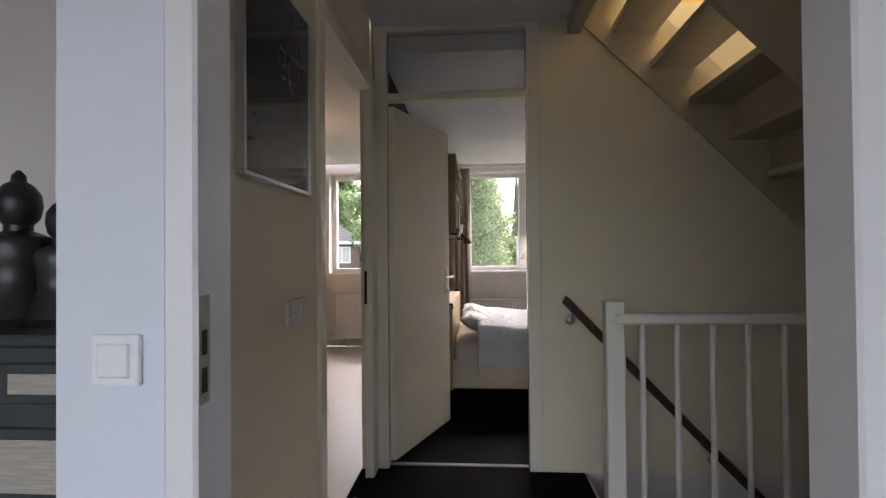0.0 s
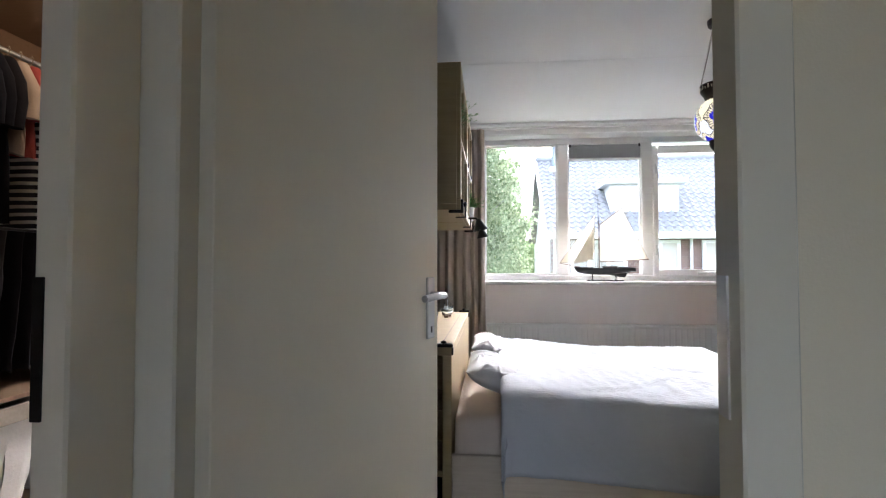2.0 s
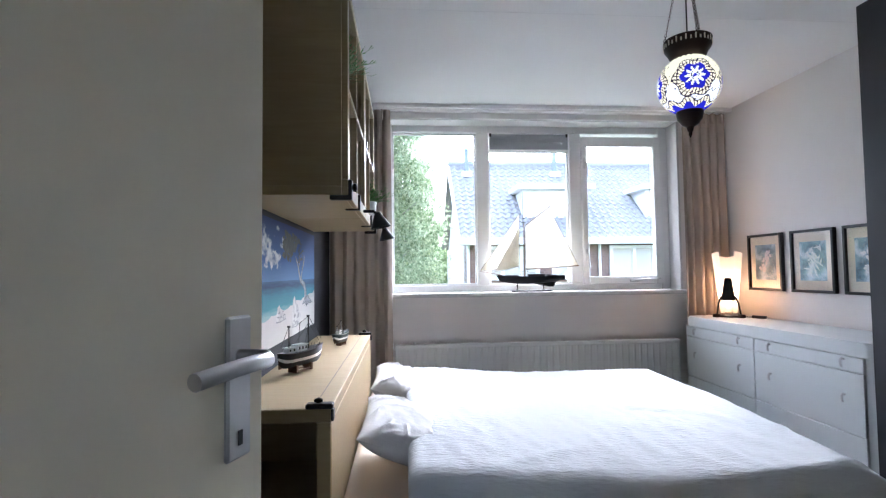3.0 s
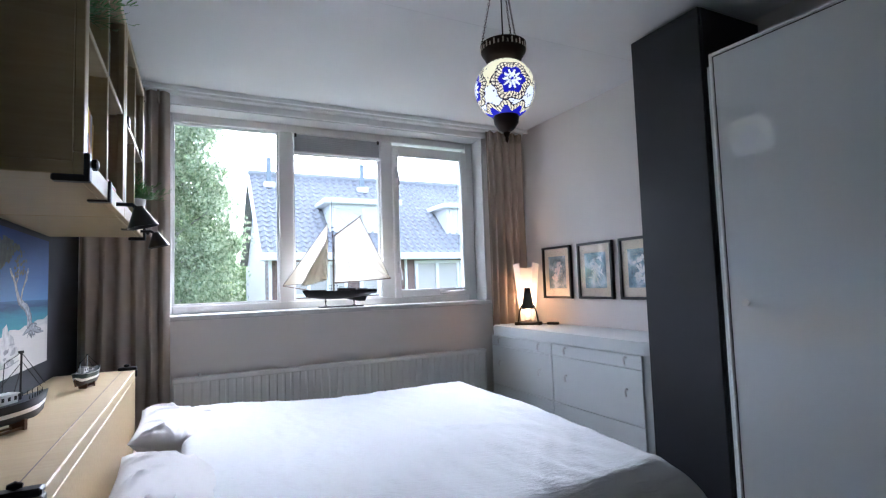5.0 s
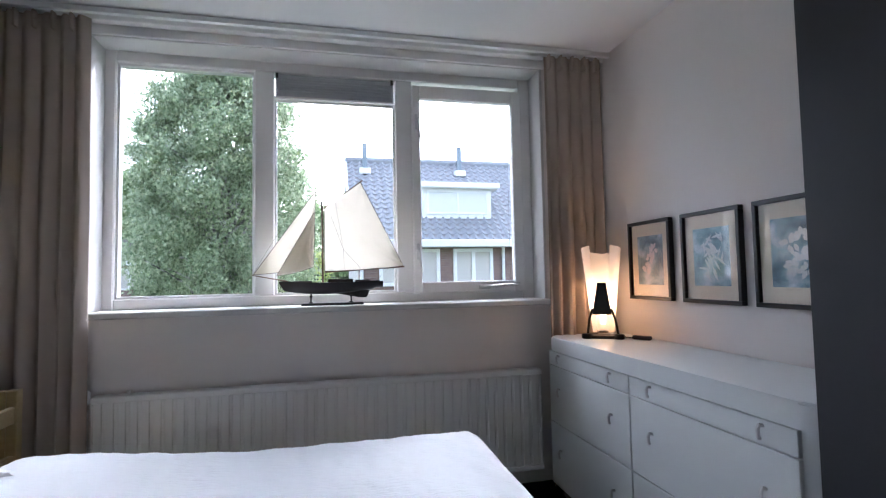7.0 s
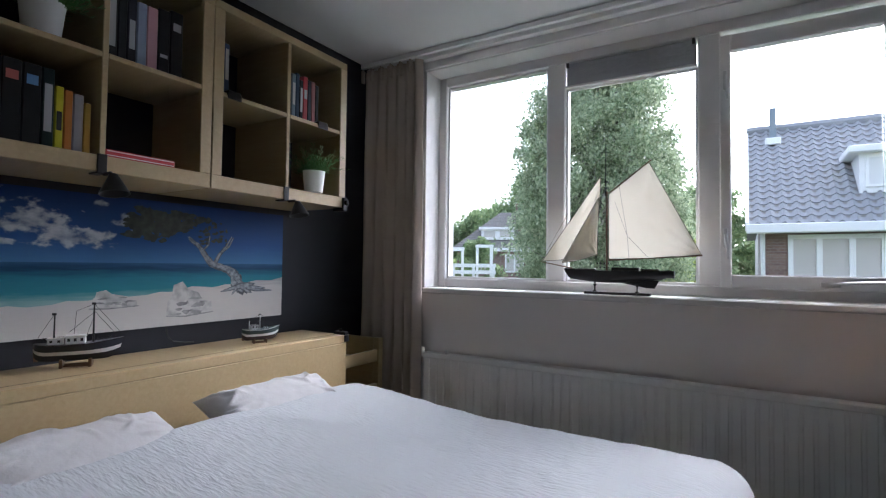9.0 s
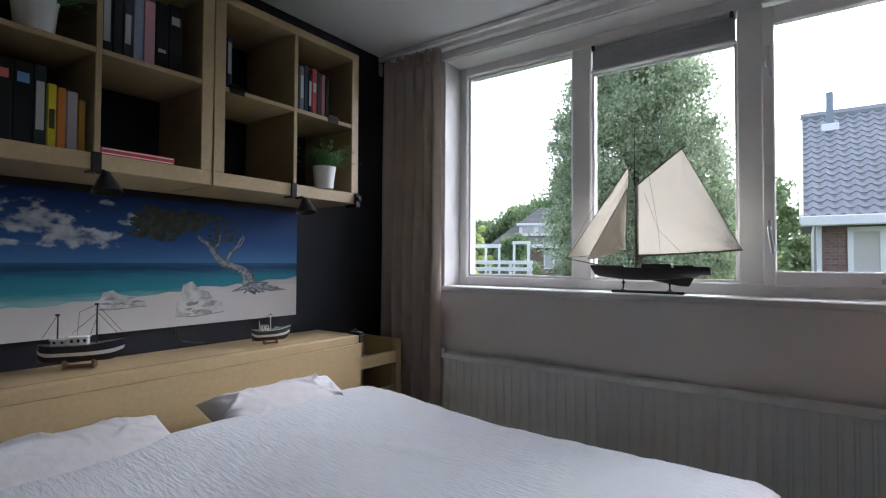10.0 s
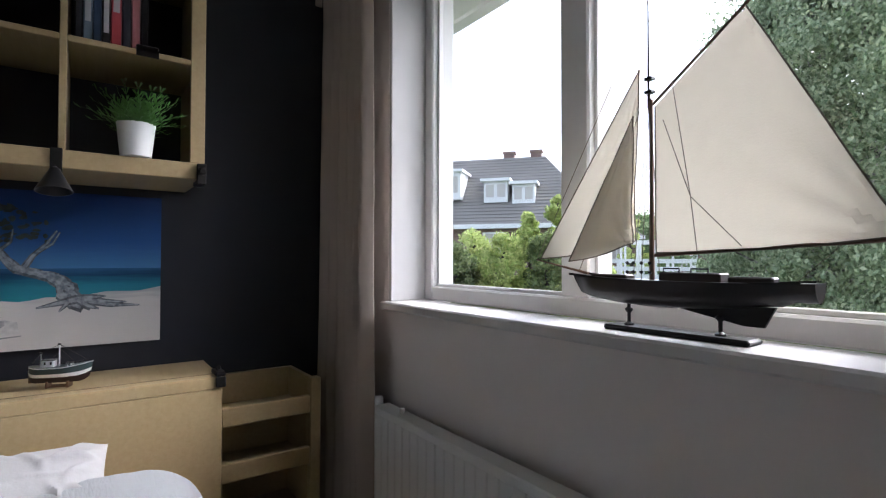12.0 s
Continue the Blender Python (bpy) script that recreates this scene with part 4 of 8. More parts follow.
def print_clouds(m):
    """Soft heaped clouds over part of the printed sky: noise cut off outside a few round banks."""
    nt = m.node_tree
    L = nt.links.new
    bsdf = nt.nodes["Principled BSDF"]
    base = bsdf.inputs["Base Color"].links[0].from_socket
    tc = nt.nodes.new("ShaderNodeTexCoord")
    best = None
    for cy, cz, ry, rz in ((-0.56, 0.175, 0.16, 0.085), (-0.42, 0.145, 0.17, 0.065), (-0.28, 0.095, 0.16, 0.045), (-0.56, 0.07, 0.2, 0.018), (-0.20, 0.228, 0.035, 0.018), (-0.105, 0.168, 0.055, 0.04)):
        mp = nt.nodes.new("ShaderNodeMapping")
        mp.inputs["Location"].default_value = (0, -cy / ry, -cz / rz)
        mp.inputs["Scale"].default_value = (0, 1 / ry, 1 / rz)
        ln = nt.nodes.new("ShaderNodeVectorMath"); ln.operation = "LENGTH"
        L(tc.outputs["Object"], mp.inputs["Vector"]); L(mp.outputs["Vector"], ln.inputs[0])
        if best is None:
            best = ln.outputs["Value"]
        else:
            mn = nt.nodes.new("ShaderNodeMath"); mn.operation = "MINIMUM"
            L(best, mn.inputs[0]); L(ln.outputs["Value"], mn.inputs[1])
            best = mn.outputs[0]
    wide = nt.nodes.new("ShaderNodeMapping"); wide.inputs["Scale"].default_value = (1, 1, 1.7)
    puff = nt.nodes.new("ShaderNodeTexNoise"); puff.inputs["Scale"].default_value = 16; puff.inputs["Detail"].default_value = 7; puff.inputs["Roughness"].default_value = 0.55
    L(tc.outputs["Object"], wide.inputs["Vector"]); L(wide.outputs["Vector"], puff.inputs["Vector"])
    ad = nt.nodes.new("ShaderNodeMath"); ad.operation = "MULTIPLY_ADD"; ad.inputs[1].default_value = 2.7
    sb = nt.nodes.new("ShaderNodeMath"); sb.operation = "SUBTRACT"; sb.inputs[0].default_value = -0.52
    L(best, sb.inputs[1]); L(puff.outputs["Fac"], ad.inputs[0]); L(sb.outputs[0], ad.inputs[2])
    edge = nt.nodes.new("ShaderNodeMapRange"); edge.interpolation_type = "SMOOTHSTEP"
    edge.inputs["From Min"].default_value, edge.inputs["From Max"].default_value = 0.0, 0.45
    L(ad.outputs[0], edge.inputs["Value"])
    tone = nt.nodes.new("ShaderNodeValToRGB")
    tone.color_ramp.elements[0].position, tone.color_ramp.elements[0].color = 0.35, (0.12, 0.16, 0.24, 1)
    tone.color_ramp.elements[1].position, tone.color_ramp.elements[1].color = 0.62, (0.46, 0.49, 0.53, 1)
    L(puff.outputs["Fac"], tone.inputs["Fac"])
    mx = nt.nodes.new("ShaderNodeMix"); mx.data_type = "RGBA"
    L(edge.outputs["Result"], mx.inputs["Factor"]); L(base, mx.inputs["A"]); L(tone.outputs["Color"], mx.inputs["B"])
    L(mx.outputs["Result"], bsdf.inputs["Base Color"])


HZ = 0.004     # the printed horizon
bm = bmesh.new(); flat(bm, [(-W2, HZ), (W2, HZ), (W2, H2), (-W2, H2)], 0.0184)
M_PRINTSKY = print_gradient("print_sky", [(0.0, (0.055, 0.16, 0.34)), (0.35, (0.018, 0.078, 0.24)), (1.0, (0.007, 0.028, 0.125))], HZ, H2, 0.1)
print_clouds(M_PRINTSKY)
part("printed_sky", bm, M_PRINTSKY, cv, "deep blue printed sky with soft pale clouds")
bm = bmesh.new(); flat(bm, [(-W2, -0.165), (W2, -0.08), (W2, HZ), (-W2, HZ)], 0.0184)
part("printed_sea", bm, print_gradient("print_sea", [(0.0, (0.25, 0.40, 0.40)), (0.25, (0.03, 0.22, 0.27)), (0.6, (0.018, 0.17, 0.24)), (0.85, (0.006, 0.045, 0.12)), (1.0, (0.02, 0.09, 0.2))], -0.14, HZ, 0.25), cv, "turquoise printed sea")
bm = bmesh.new()
ed = [(-W2 + 2 * W2 * i / 40, -0.155 + 0.088 * (i / 40) ** 1.3 + 0.004 * math.sin(i * 1.3) + 0.008 * fold(i * 0.3, 2)) for i in range(41)]
flat(bm, ed + [(W2, -H2), (-W2, -H2)], 0.0187)
part("printed_sand", bm, print_gradient("print_sand", [(0.0, (0.56, 0.54, 0.52)), (0.8, (0.52, 0.50, 0.48)), (1.0, (0.34, 0.35, 0.35))], -H2, -0.07, 0.45), cv, "pale printed sand")


def blob(bm, cy, cz, ry, rz, x, seed, n=26, rough=0.25):
    flat(bm, [(cy + ry * (1 + rough * fold(seed + math.cos(a) * 1.5, math.sin(a) * 1.5)) * math.cos(a), cz + rz * (1 + rough * fold(seed + 5 + math.cos(a) * 1.5, math.sin(a) * 1.5)) * math.sin(a)) for a in [2 * math.pi * i / n for i in range(n)]], x)


rp_ = random.Random(77)
bm = bmesh.new()
for i in range(330):          # crown of the wind-bent tree
    a, q = rp_.uniform(0, 6.283), rp_.random() ** 0.5
    wob = 1 + 0.22 * math.sin(3 * a + 1) + 0.15 * math.sin(7 * a)
    cy, cz = 0.035 + 0.16 * q * wob * math.cos(a), 0.168 + 0.056 * q * wob * math.sin(a) + 0.018 * math.cos(a) * q
    blob(bm, cy, min(H2 - 0.02, cz), rp_.uniform(0.007, 0.022), rp_.uniform(0.005, 0.012), 0.0189 + 0.0000012 * i, i * 2.7, 11, 0.6)
for i in range(34):          # thin twigs to the right
    cy, cz = rp_.uniform(0.20, 0.34), rp_.uniform(0.09, 0.19)
    blob(bm, cy, cz, rp_.uniform(0.005, 0.014), rp_.uniform(0.004, 0.009), 0.01914 + 0.000001 * i, 300 + i * 2.7, 9, 0.6)
part("printed_crown", bm, picture_material("print_foliage", [(0.4, (0.012, 0.018, 0.013)), (0.7, (0.045, 0.055, 0.04))], 40, 0.6), cv, "dark printed tree crown")


def ribbon(bm, pts, w0, w1, x):
    n = len(pts)
    left, right = [], []
    for i, (a, b) in enumerate(pts):
        p, q = pts[max(i - 1, 0)], pts[min(i + 1, n - 1)]
        d = Vector((q[0] - p[0], q[1] - p[1])).normalized()
        w = w0 + (w1 - w0) * i / (n - 1)
        left.append((a - d.y * w, b + d.x * w)); right.append((a + d.y * w, b - d.x * w))
    for i in range(n - 1):
        flat(bm, [left[i], right[i], right[i + 1], left[i + 1]], x)


TRUNK = [(0.43, -0.12), (0.39, -0.085), (0.385, -0.05), (0.35, -0.02), (0.30, -0.005), (0.255, 0.008), (0.225, 0.045), (0.195, 0.085), (0.15, 0.115)]
for nm_, tone, shift_, wd, x in (("printed_trunk_shade", ((0.4, (0.05, 0.055, 0.065)), (0.6, (0.12, 0.13, 0.15))), 0.006, 1.25, 0.01925), ("printed_trunk", ((0.35, (0.11, 0.125, 0.15)), (0.65, (0.31, 0.33, 0.35))), 0.0, 0.62, 0.0193)):
    bm = bmesh.new()
    sm = [tuple((1 - f) * a + f * b for a, b in zip(TRUNK[i], TRUNK[i + 1])) for i in range(len(TRUNK) - 1) for f in (0, 0.33, 0.66)] + [TRUNK[-1]]
    for k in range(4):        # twisted strands
        ribbon(bm, [(a + shift_ + (0.024 - 0.0225 * i / len(sm)) * math.sin(i * 0.55 + k * 1.57), b - shift_ + (0.006) * math.cos(i * 0.55 + k * 1.57)) for i, (a, b) in enumerate(sm)], 0.013 * wd, 0.003 * wd, x + 0.00001 * k)
    ribbon(bm, [(0.275, 0.0), (0.30, 0.045), (0.335, 0.085), (0.362, 0.13)], 0.009 * wd, 0.0025 * wd, x + 0.00005)
    ribbon(bm, [(0.315, 0.06), (0.35, 0.085), (0.37, 0.125)], 0.005 * wd, 0.002 * wd, x + 0.00006)
    ribbon(bm, [(0.215, 0.06), (0.245, 0.09), (0.25, 0.13)], 0.005 * wd, 0.002 * wd, x + 0.00007)
    for k, (y1, z1) in enumerate(((0.56, -0.115), (0.50, -0.092), (0.60, -0.128), (0.31, -0.125), (0.37, -0.14), (0.48, -0.135))):
        ribbon(bm, [(0.42, -0.10), (0.42 + (y1 - 0.42) * 0.5, -0.105 + (z1 + 0.1) * 0.3 + 0.01 * math.sin(k * 2.1)), (y1, z1)], 0.013 * wd, 0.002 * wd, x + 0.00008 + 0.00001 * k)
    part(nm_, bm, picture_material("print_" + nm_, list(tone), 70, 0.6), cv, "twisted grey printed trunk")
M_ROCK = picture_material("print_rock", [(0.35, (0.30, 0.30, 0.30)), (0.6, (0.55, 0.545, 0.53))], 22, 0.6)
M_ROCKSHADE = picture_material("print_rock_shade", [(0.35, (0.16, 0.16, 0.17)), (0.6, (0.34, 0.34, 0.34))], 30, 0.6)
for cy, cz, w_, h_, seed_ in ((0.165, -0.148, 0.105, 0.075, 71), (-0.142, -0.135, 0.086, 0.036, 83)):
    bm = bmesh.new()
    flat(bm, [(cy - w_, cz - 0.85 * h_), (cy - 0.95 * w_, cz - 0.1 * h_), (cy - 0.78 * w_, cz + 0.25 * h_), (cy - 0.72 * w_, cz + 0.8 * h_), (cy - 0.35 * w_, cz + h_), (cy - 0.1 * w_, cz + 0.55 * h_), (cy + 0.35 * w_, cz + 0.35 * h_), (cy + 0.55 * w_, cz - 0.1 * h_), (cy + 0.95 * w_, cz - 0.25 * h_), (cy + w_, cz - 0.75 * h_), (cy + 0.3 * w_, cz - h_), (cy - 0.5 * w_, cz - 0.95 * h_)], 0.01945)
    rk = part("printed_rock", bm, M_ROCK, cv, "pale printed rock")
    bm = bmesh.new()
    for i in range(11):
        blob(bm, cy + rp_.uniform(-0.8, 0.75) * w_, cz + rp_.uniform(-0.85, 0.15) * h_, rp_.uniform(0.06, 0.26) * w_, rp_.uniform(0.05, 0.16) * h_, 0.0195 + 0.000001 * i, seed_ + i * 1.3, 9, 0.7)
    ribbon(bm, [(cy - 1.0 * w_, cz - 0.92 * h_), (cy - 0.2 * w_, cz - 1.0 * h_), (cy + 1.05 * w_, cz - 0.85 * h_)], 0.003, 0.002, 0.01953)
    part("rock_shade", bm, M_ROCKSHADE, rk)


bm = bmesh.new(); tube(bm, [(XL + 0.006, 5.665, 0.875), (XL + 0.008, 5.668, 0.83), (XL + 0.012, 5.69, 0.80), (XL + 0.012, 5.74, 0.79), (XL + 0.008, 5.79, 0.785)], 0.003, 6)
solid("wall_cable", bm, M_BLACK, "thin black cable hanging below the canvas", "cable", smooth=True)


# ---- dresser ----
def rounded_slab(bm, x0, y0, z0, x1, y1, z1, r, seg=8):
    """A board whose two front corners (low x) are rounded."""
    pts = [(x1, y1), (x1, y0)]
    for i in range(seg + 1):
        a = math.pi * 1.5 - i / seg * math.pi / 2
        pts.append((x0 + r + r * math.cos(a), y0 + r + r * math.sin(a)))
    for i in range(seg + 1):
        a = math.pi - i / seg * math.pi / 2
        pts.append((x0 + r + r * math.cos(a), y1 - r + r * math.sin(a)))
    lo = [bm.verts.new((a, b, z0)) for a, b in pts]
    hi = [bm.verts.new((a, b, z1)) for a, b in pts]
    k = len(pts)
    for i in range(k):
        bm.faces.new((lo[i], lo[(i + 1) % k], hi[(i + 1) % k], hi[i]))
    bm.faces.new(lo[::-1]); bm.faces.new(hi)


M_DRESSER = material("grey_white_lacquer", (0.66, 0.69, 0.69), 0.32, vary=0.02, scale=4, bump=0.01)
dr = thing("dresser", "wide white lacquered dresser with six drawers", "dresser", (2.49, 6.105, 0))
bm = bmesh.new(); rounded_slab(bm, 0.012, -0.765, 0.04, 0.42, 0.765, 0.735, 0.07)
part("body", bm, M_DRESSER, dr, smooth=True)
bm = bmesh.new(); rounded_slab(bm, -0.004, -0.78, 0.739, 0.425, 0.778, 0.81, 0.075)
bmesh.ops.bevel(bm, geom=[e for e in bm.edges if e.verts[0].co.z > 0.8 and e.verts[1].co.z > 0.8], offset=0.008, segments=2, affect="EDGES")
part("top", bm, M_DRESSER, dr, "thick white top with rounded corners", smooth=True)
bm = bmesh.new(); box(bm, 0.03, -0.70, 0.0, 0.40, 0.70, 0.04)
part("plinth", bm, M_BLACK, dr)
for y0, y1 in ((0.038, 0.76), (-0.695, 0.032)):
    for z0, z1 in ((0.664, 0.736), (0.372, 0.660), (0.05, 0.368)):
        bm = bmesh.new(); box(bm, 0.0, y0, z0, 0.014, y1, z1, bevel=0.0025)
        dw = part("drawer", bm, M_DRESSER, dr)
        for yy in ((y0 + 0.125, y1 - 0.118) if y0 > 0 else (y0 + 0.105, y1 - 0.135)):
            zz = (z0 + z1) / 2 + (0.004 if z1 - z0 < 0.1 else 0.02)
            bm = bmesh.new()
            tube(bm, [(0.0, yy, zz + 0.014), (-0.013, yy, zz + 0.017), (-0.018, yy, zz + 0.007), (-0.017, yy, zz - 0.013), (-0.013, yy, zz - 0.021)], 0.0055, 8)
            part("handle", bm, M_METAL, dw, "small satin metal drawer pull", smooth=True)

# ---- wardrobes ----
wb = thing("tall_wardrobe", "tall narrow black-brown wardrobe unit", "wardrobe", (2.47, 5.145, 0))
bm = bmesh.new(); box(bm, 0.02, -0.195, 0.0, 0.445, 0.195, 2.36, bevel=0.002)
part("body", bm, M_BLACKWOOD, wb)
bm = bmesh.new(); box(bm, 0.0, -0.193, 0.06, 0.018, 0.193, 2.358, bevel=0.002)
part("door", bm, M_BLACKWOOD, wb)
ww = thing("white_wardrobe", "white high-gloss wardrobe with door ajar", "wardrobe", (2.40, 4.2, 0))
bm = bmesh.new(); box(bm, 0.03, -0.78, 0.0, 0.515, 0.70, 2.045, bevel=0.003)
part("body", bm, M_GLOSSWHITE, ww)
dl = part("door", (lambda b: (box(b, 0.0, 0, 0.03, 0.022, 0.61, 2.05, bevel=0.003), b)[-1])(bmesh.new()), M_GLOSSWHITE, ww, "white glossy door slightly open", at=pose(-0.012, 0.015, 0, 0, 0, 2.7))
bm = bmesh.new(); box(bm, -0.005, 0.61, 0.03, 0.026, 0.622, 2.062, bevel=0.003); box(bm, -0.005, 0.0, 2.05, 0.026, 0.61, 2.062, bevel=0.003)
part("edge_trim", bm, M_WHITE, dl, "raised white edge strip")
bm = bmesh.new(); box(bm, -0.001, 0.603, 0.03, 0.001, 0.607, 2.046); box(bm, -0.001, 0.0, 2.042, 0.001, 0.603, 2.046)
part("edge_groove", bm, M_BLACK, dl, "thin dark groove along the edge")
dl2 = part("door", (lambda b: (box(b, 0.0, -0.78, 0.03, 0.022, 0.0, 2.05, bevel=0.003), b)[-1])(bmesh.new()), M_GLOSSWHITE, ww)
bm = bmesh.new(); lathe(bm, [(0.006, 0), (0.006, 0.015), (0.014, 0.02), (0.014, 0.028), (0.004, 0.03)], 14, pose(-0.0, 0.53, 1.03, 0, -90))
part("knob", bm, M_METAL, dl, "small metal knob", smooth=True)

# ---- radiator ----
rd = thing("radiator", "long white ribbed panel radiator under window", "radiator", (1.387, 6.90, 0))
bm = bmesh.new()
n = 44
prof = []
for i in range(n):
    x0 = -1.06 + 2.12 * i / n
    wdt = 2.12 / n
    prof += [(x0, 0.0), (x0 + wdt * 0.62, 0.0), (x0 + wdt * 0.70, 0.004), (x0 + wdt * 0.92, 0.004)]
prof.append((1.06, 0.0))
lo = [bm.verts.new((a, b, 0.13)) for a, b in prof]
hi = [bm.verts.new((a, b, 0.605)) for a, b in prof]
for i in range(len(prof) - 1):
    bm.faces.new((lo[i], lo[i + 1], hi[i + 1], hi[i]))
part("ribbed_panel", bm, M_RAD, rd)
for b4, nm in (((-1.072, -0.004, 0.603, 1.072, 0.06, 0.632), "top_cover"), ((-1.072, -0.004, 0.105, 1.072, 0.06, 0.132), "bottom_edge"), ((-1.072, -0.003, 0.132, -1.058, 0.06, 0.603), "side_cover"), ((1.058, -0.003, 0.132, 1.072, 0.06, 0.603), "side_cover"), ((-1.058, 0.03, 0.132, 1.058, 0.045, 0.603), "rear_panel")):
    bm = bmesh.new(); box(bm, *b4, bevel=0.004)
    part(nm, bm, M_RAD, rd)
bm = bmesh.new()
tube(bm, [(-1.10, 0.03, 0.0), (-1.10, 0.03, 0.56), (-1.06, 0.03, 0.58)], 0.008, 10)
part("pipe", bm, M_RAD, rd, smooth=True)
bm = bmesh.new(); lathe(bm, [(0.016, 0), (0.019, 0.01), (0.017, 0.05), (0.012, 0.056)], 16, pose(-1.10, 0.03, 0.60))
part("valve", bm, M_PLASTIC, rd, "white thermostat valve", smooth=True)
bm = bmesh.new(); lathe(bm, [(0.01, 0), (0.01, 0.02)], 10, pose(-0.93, 0.03, 0.63))
part("bracket", bm, M_RAD, rd)


# ---- curtains ----
def curtain(x0, x1, y, folds, seed, label):
    t = thing("curtain", label, "curtain", ((x0 + x1) / 2, y, 0.02), "window curtains")
    bm = bmesh.new()
    w = (x1 - x0)
    H = CEIL - 0.05 - 0.02
    NX, NZ = folds * 16, 30

    def pt(u, v):
        amp = (0.016 + 0.022 * (1 - v)) * (0.8 + 0.4 * fold(u * 3 + seed, 0.4))
        ph = 2 * math.pi * folds * (u + 0.045 * fold(u * 3.3 + seed, v * 0.7))
        sway = 0.012 * fold(u * 2 + seed, v * 1.2) * (1 - v)
        yy = amp * (math.sin(ph) + 0.25 * math.sin(2 * ph + seed))
        if v > 0.955:
            yy *= 1.15
        flare = 1.0 + 0.06 * (1 - v) * (1 if seed < 5 else 0.4)
        return Vector(((u - 0.5) * w * flare + sway + 0.008 * math.cos(ph), yy, v * H))
    grid_cloth(bm, NX, NZ, pt)
    c = part("cloth", bm, M_CURTAIN, t, smooth=True)
    md = c.modifiers.new("thickness", "SOLIDIFY"); md.thickness = 0.004
    for i in range(folds):
        bm = bmesh.new()
        box(bm, (i + 0.25 - folds / 2) / folds * w - 0.006, -0.05, H - 0.085, (i + 0.25 - folds / 2) / folds * w + 0.006, -0.02, H - 0.005, bevel=0.003)
        part("pleat", bm, M_CURTAIN, t)


curtain(-0.145, 0.29, 6.885, 6, 2.0, "taupe pleated curtain hanging to the floor")
curtain(2.515, 2.865, 6.885, 5, 8.0, "taupe pleated curtain behind the dresser")

# ---- three framed flower prints ----
M_MAT = material("cream_mount", (0.72, 0.65, 0.54), 0.8, vary=0.03)
FLOWERS = ([(0.32, (0.10, 0.16, 0.22)), (0.5, (0.25, 0.36, 0.45)), (0.68, (0.55, 0.62, 0.72))], [(0.3, (0.06, 0.14, 0.2)), (0.5, (0.25, 0.42, 0.52)), (0.7, (0.6, 0.72, 0.78))], [(0.3, (0.05, 0.10, 0.16)), (0.5, (0.22, 0.36, 0.46)), (0.7, (0.65, 0.72, 0.78))])
M_PETAL = (material("petal_lilac", (0.66, 0.62, 0.68), 0.6, vary=0.3, scale=40), material("petal_ice", (0.64, 0.72, 0.76), 0.6, vary=0.3, scale=40), material("petal_white", (0.72, 0.75, 0.78), 0.6, vary=0.25, scale=40))
for i, (ya, yb) in enumerate(((6.395, 6.721), (5.985, 6.317), (5.585, 5.922))):
    t = thing("flower_print", ("pale lilac flower print in black frame", "icy blue leaf print in black frame", "white blossom print in black frame")[i], "picture", (XR, (ya + yb) / 2, 1.2), "flower prints over the dresser")
    h, v = (yb - ya) / 2, 0.197
    for b4 in ((-0.028, -h, -v, 0, h, -v + 0.017), (-0.028, -h, v - 0.017, 0, h, v), (-0.028, -h, -v + 0.017, 0, -h + 0.017, v - 0.017), (-0.028, h - 0.017, -v + 0.017, 0, h, v - 0.017)):
        bm = bmesh.new(); box(bm, *b4, bevel=0.002)
        part("frame_bar", bm, M_BLACK, t)
    bm = bmesh.new(); box(bm, -0.012, -h + 0.017, -v + 0.017, -0.004, h - 0.017, v - 0.017)
    part("mount", bm, M_MAT, t, "cream picture mount")
    pr = part("print", (lambda b: (box(b, -0.0135, -h + 0.065, -v + 0.075, -0.0122, h - 0.065, v - 0.075), b)[-1])(bmesh.new()), picture_material("flower_ground", FLOWERS[i], 16, 0.5, 4), t, "blue-grey flower print")
    rnd = random.Random(30 + i)
    bm = bmesh.new()
    heads = ((0.0, 0.012), (-0.03, 0.05), (0.028, -0.038)) if i == 0 else ((0.0, 0.0),) if i == 1 else ((-0.02, 0.055), (0.03, 0.03), (-0.01, -0.005), (0.02, -0.05), (-0.035, -0.06))
    for k in range((42, 34, 45)[i]):
        hy, hz = heads[k % len(heads)]
        a = rnd.uniform(0, 6.283) if i != 1 else rnd.gauss(0.7, 0.75)
        L, wd = ((0.034, 0.011), (0.062, 0.0085), (0.036, 0.0135))[i]
        L *= rnd.uniform(0.75, 1.2)
        if i == 1:
            cy, cz = rnd.gauss(0, 0.028), rnd.gauss(0, 0.042)
        else:
            cy, cz = hy + 0.5 * L * math.cos(a), hz + 0.5 * L * math.sin(a)
        d = Vector((0, math.cos(a), math.sin(a))); s_ = Vector((0, -math.sin(a), math.cos(a)))
        x = -0.0137 - 0.00004 * k
        c0 = Vector((x, max(-0.06, min(0.06, cy)), max(-0.085, min(0.085, cz))))
        pts = [c0 - d * L * 0.5 * 0.8, c0 + s_ * wd * 0.7, c0 + d * L * 0.3 + s_ * wd * 0.5, c0 + d * L * 0.5, c0 + d * L * 0.3 - s_ * wd * 0.5, c0 - s_ * wd * 0.7]
        bm.faces.new([bm.verts.new(Vector((p.x, max(-h + 0.067, min(h - 0.067, p.y)), max(-v + 0.077, min(v - 0.077, p.z))))) for p in pts])
    part("petals", bm, M_PETAL[i], pr)
    bm = bmesh.new(); box(bm, -0.019, -h + 0.017, -v + 0.017, -0.0175, h - 0.017, v - 0.017)
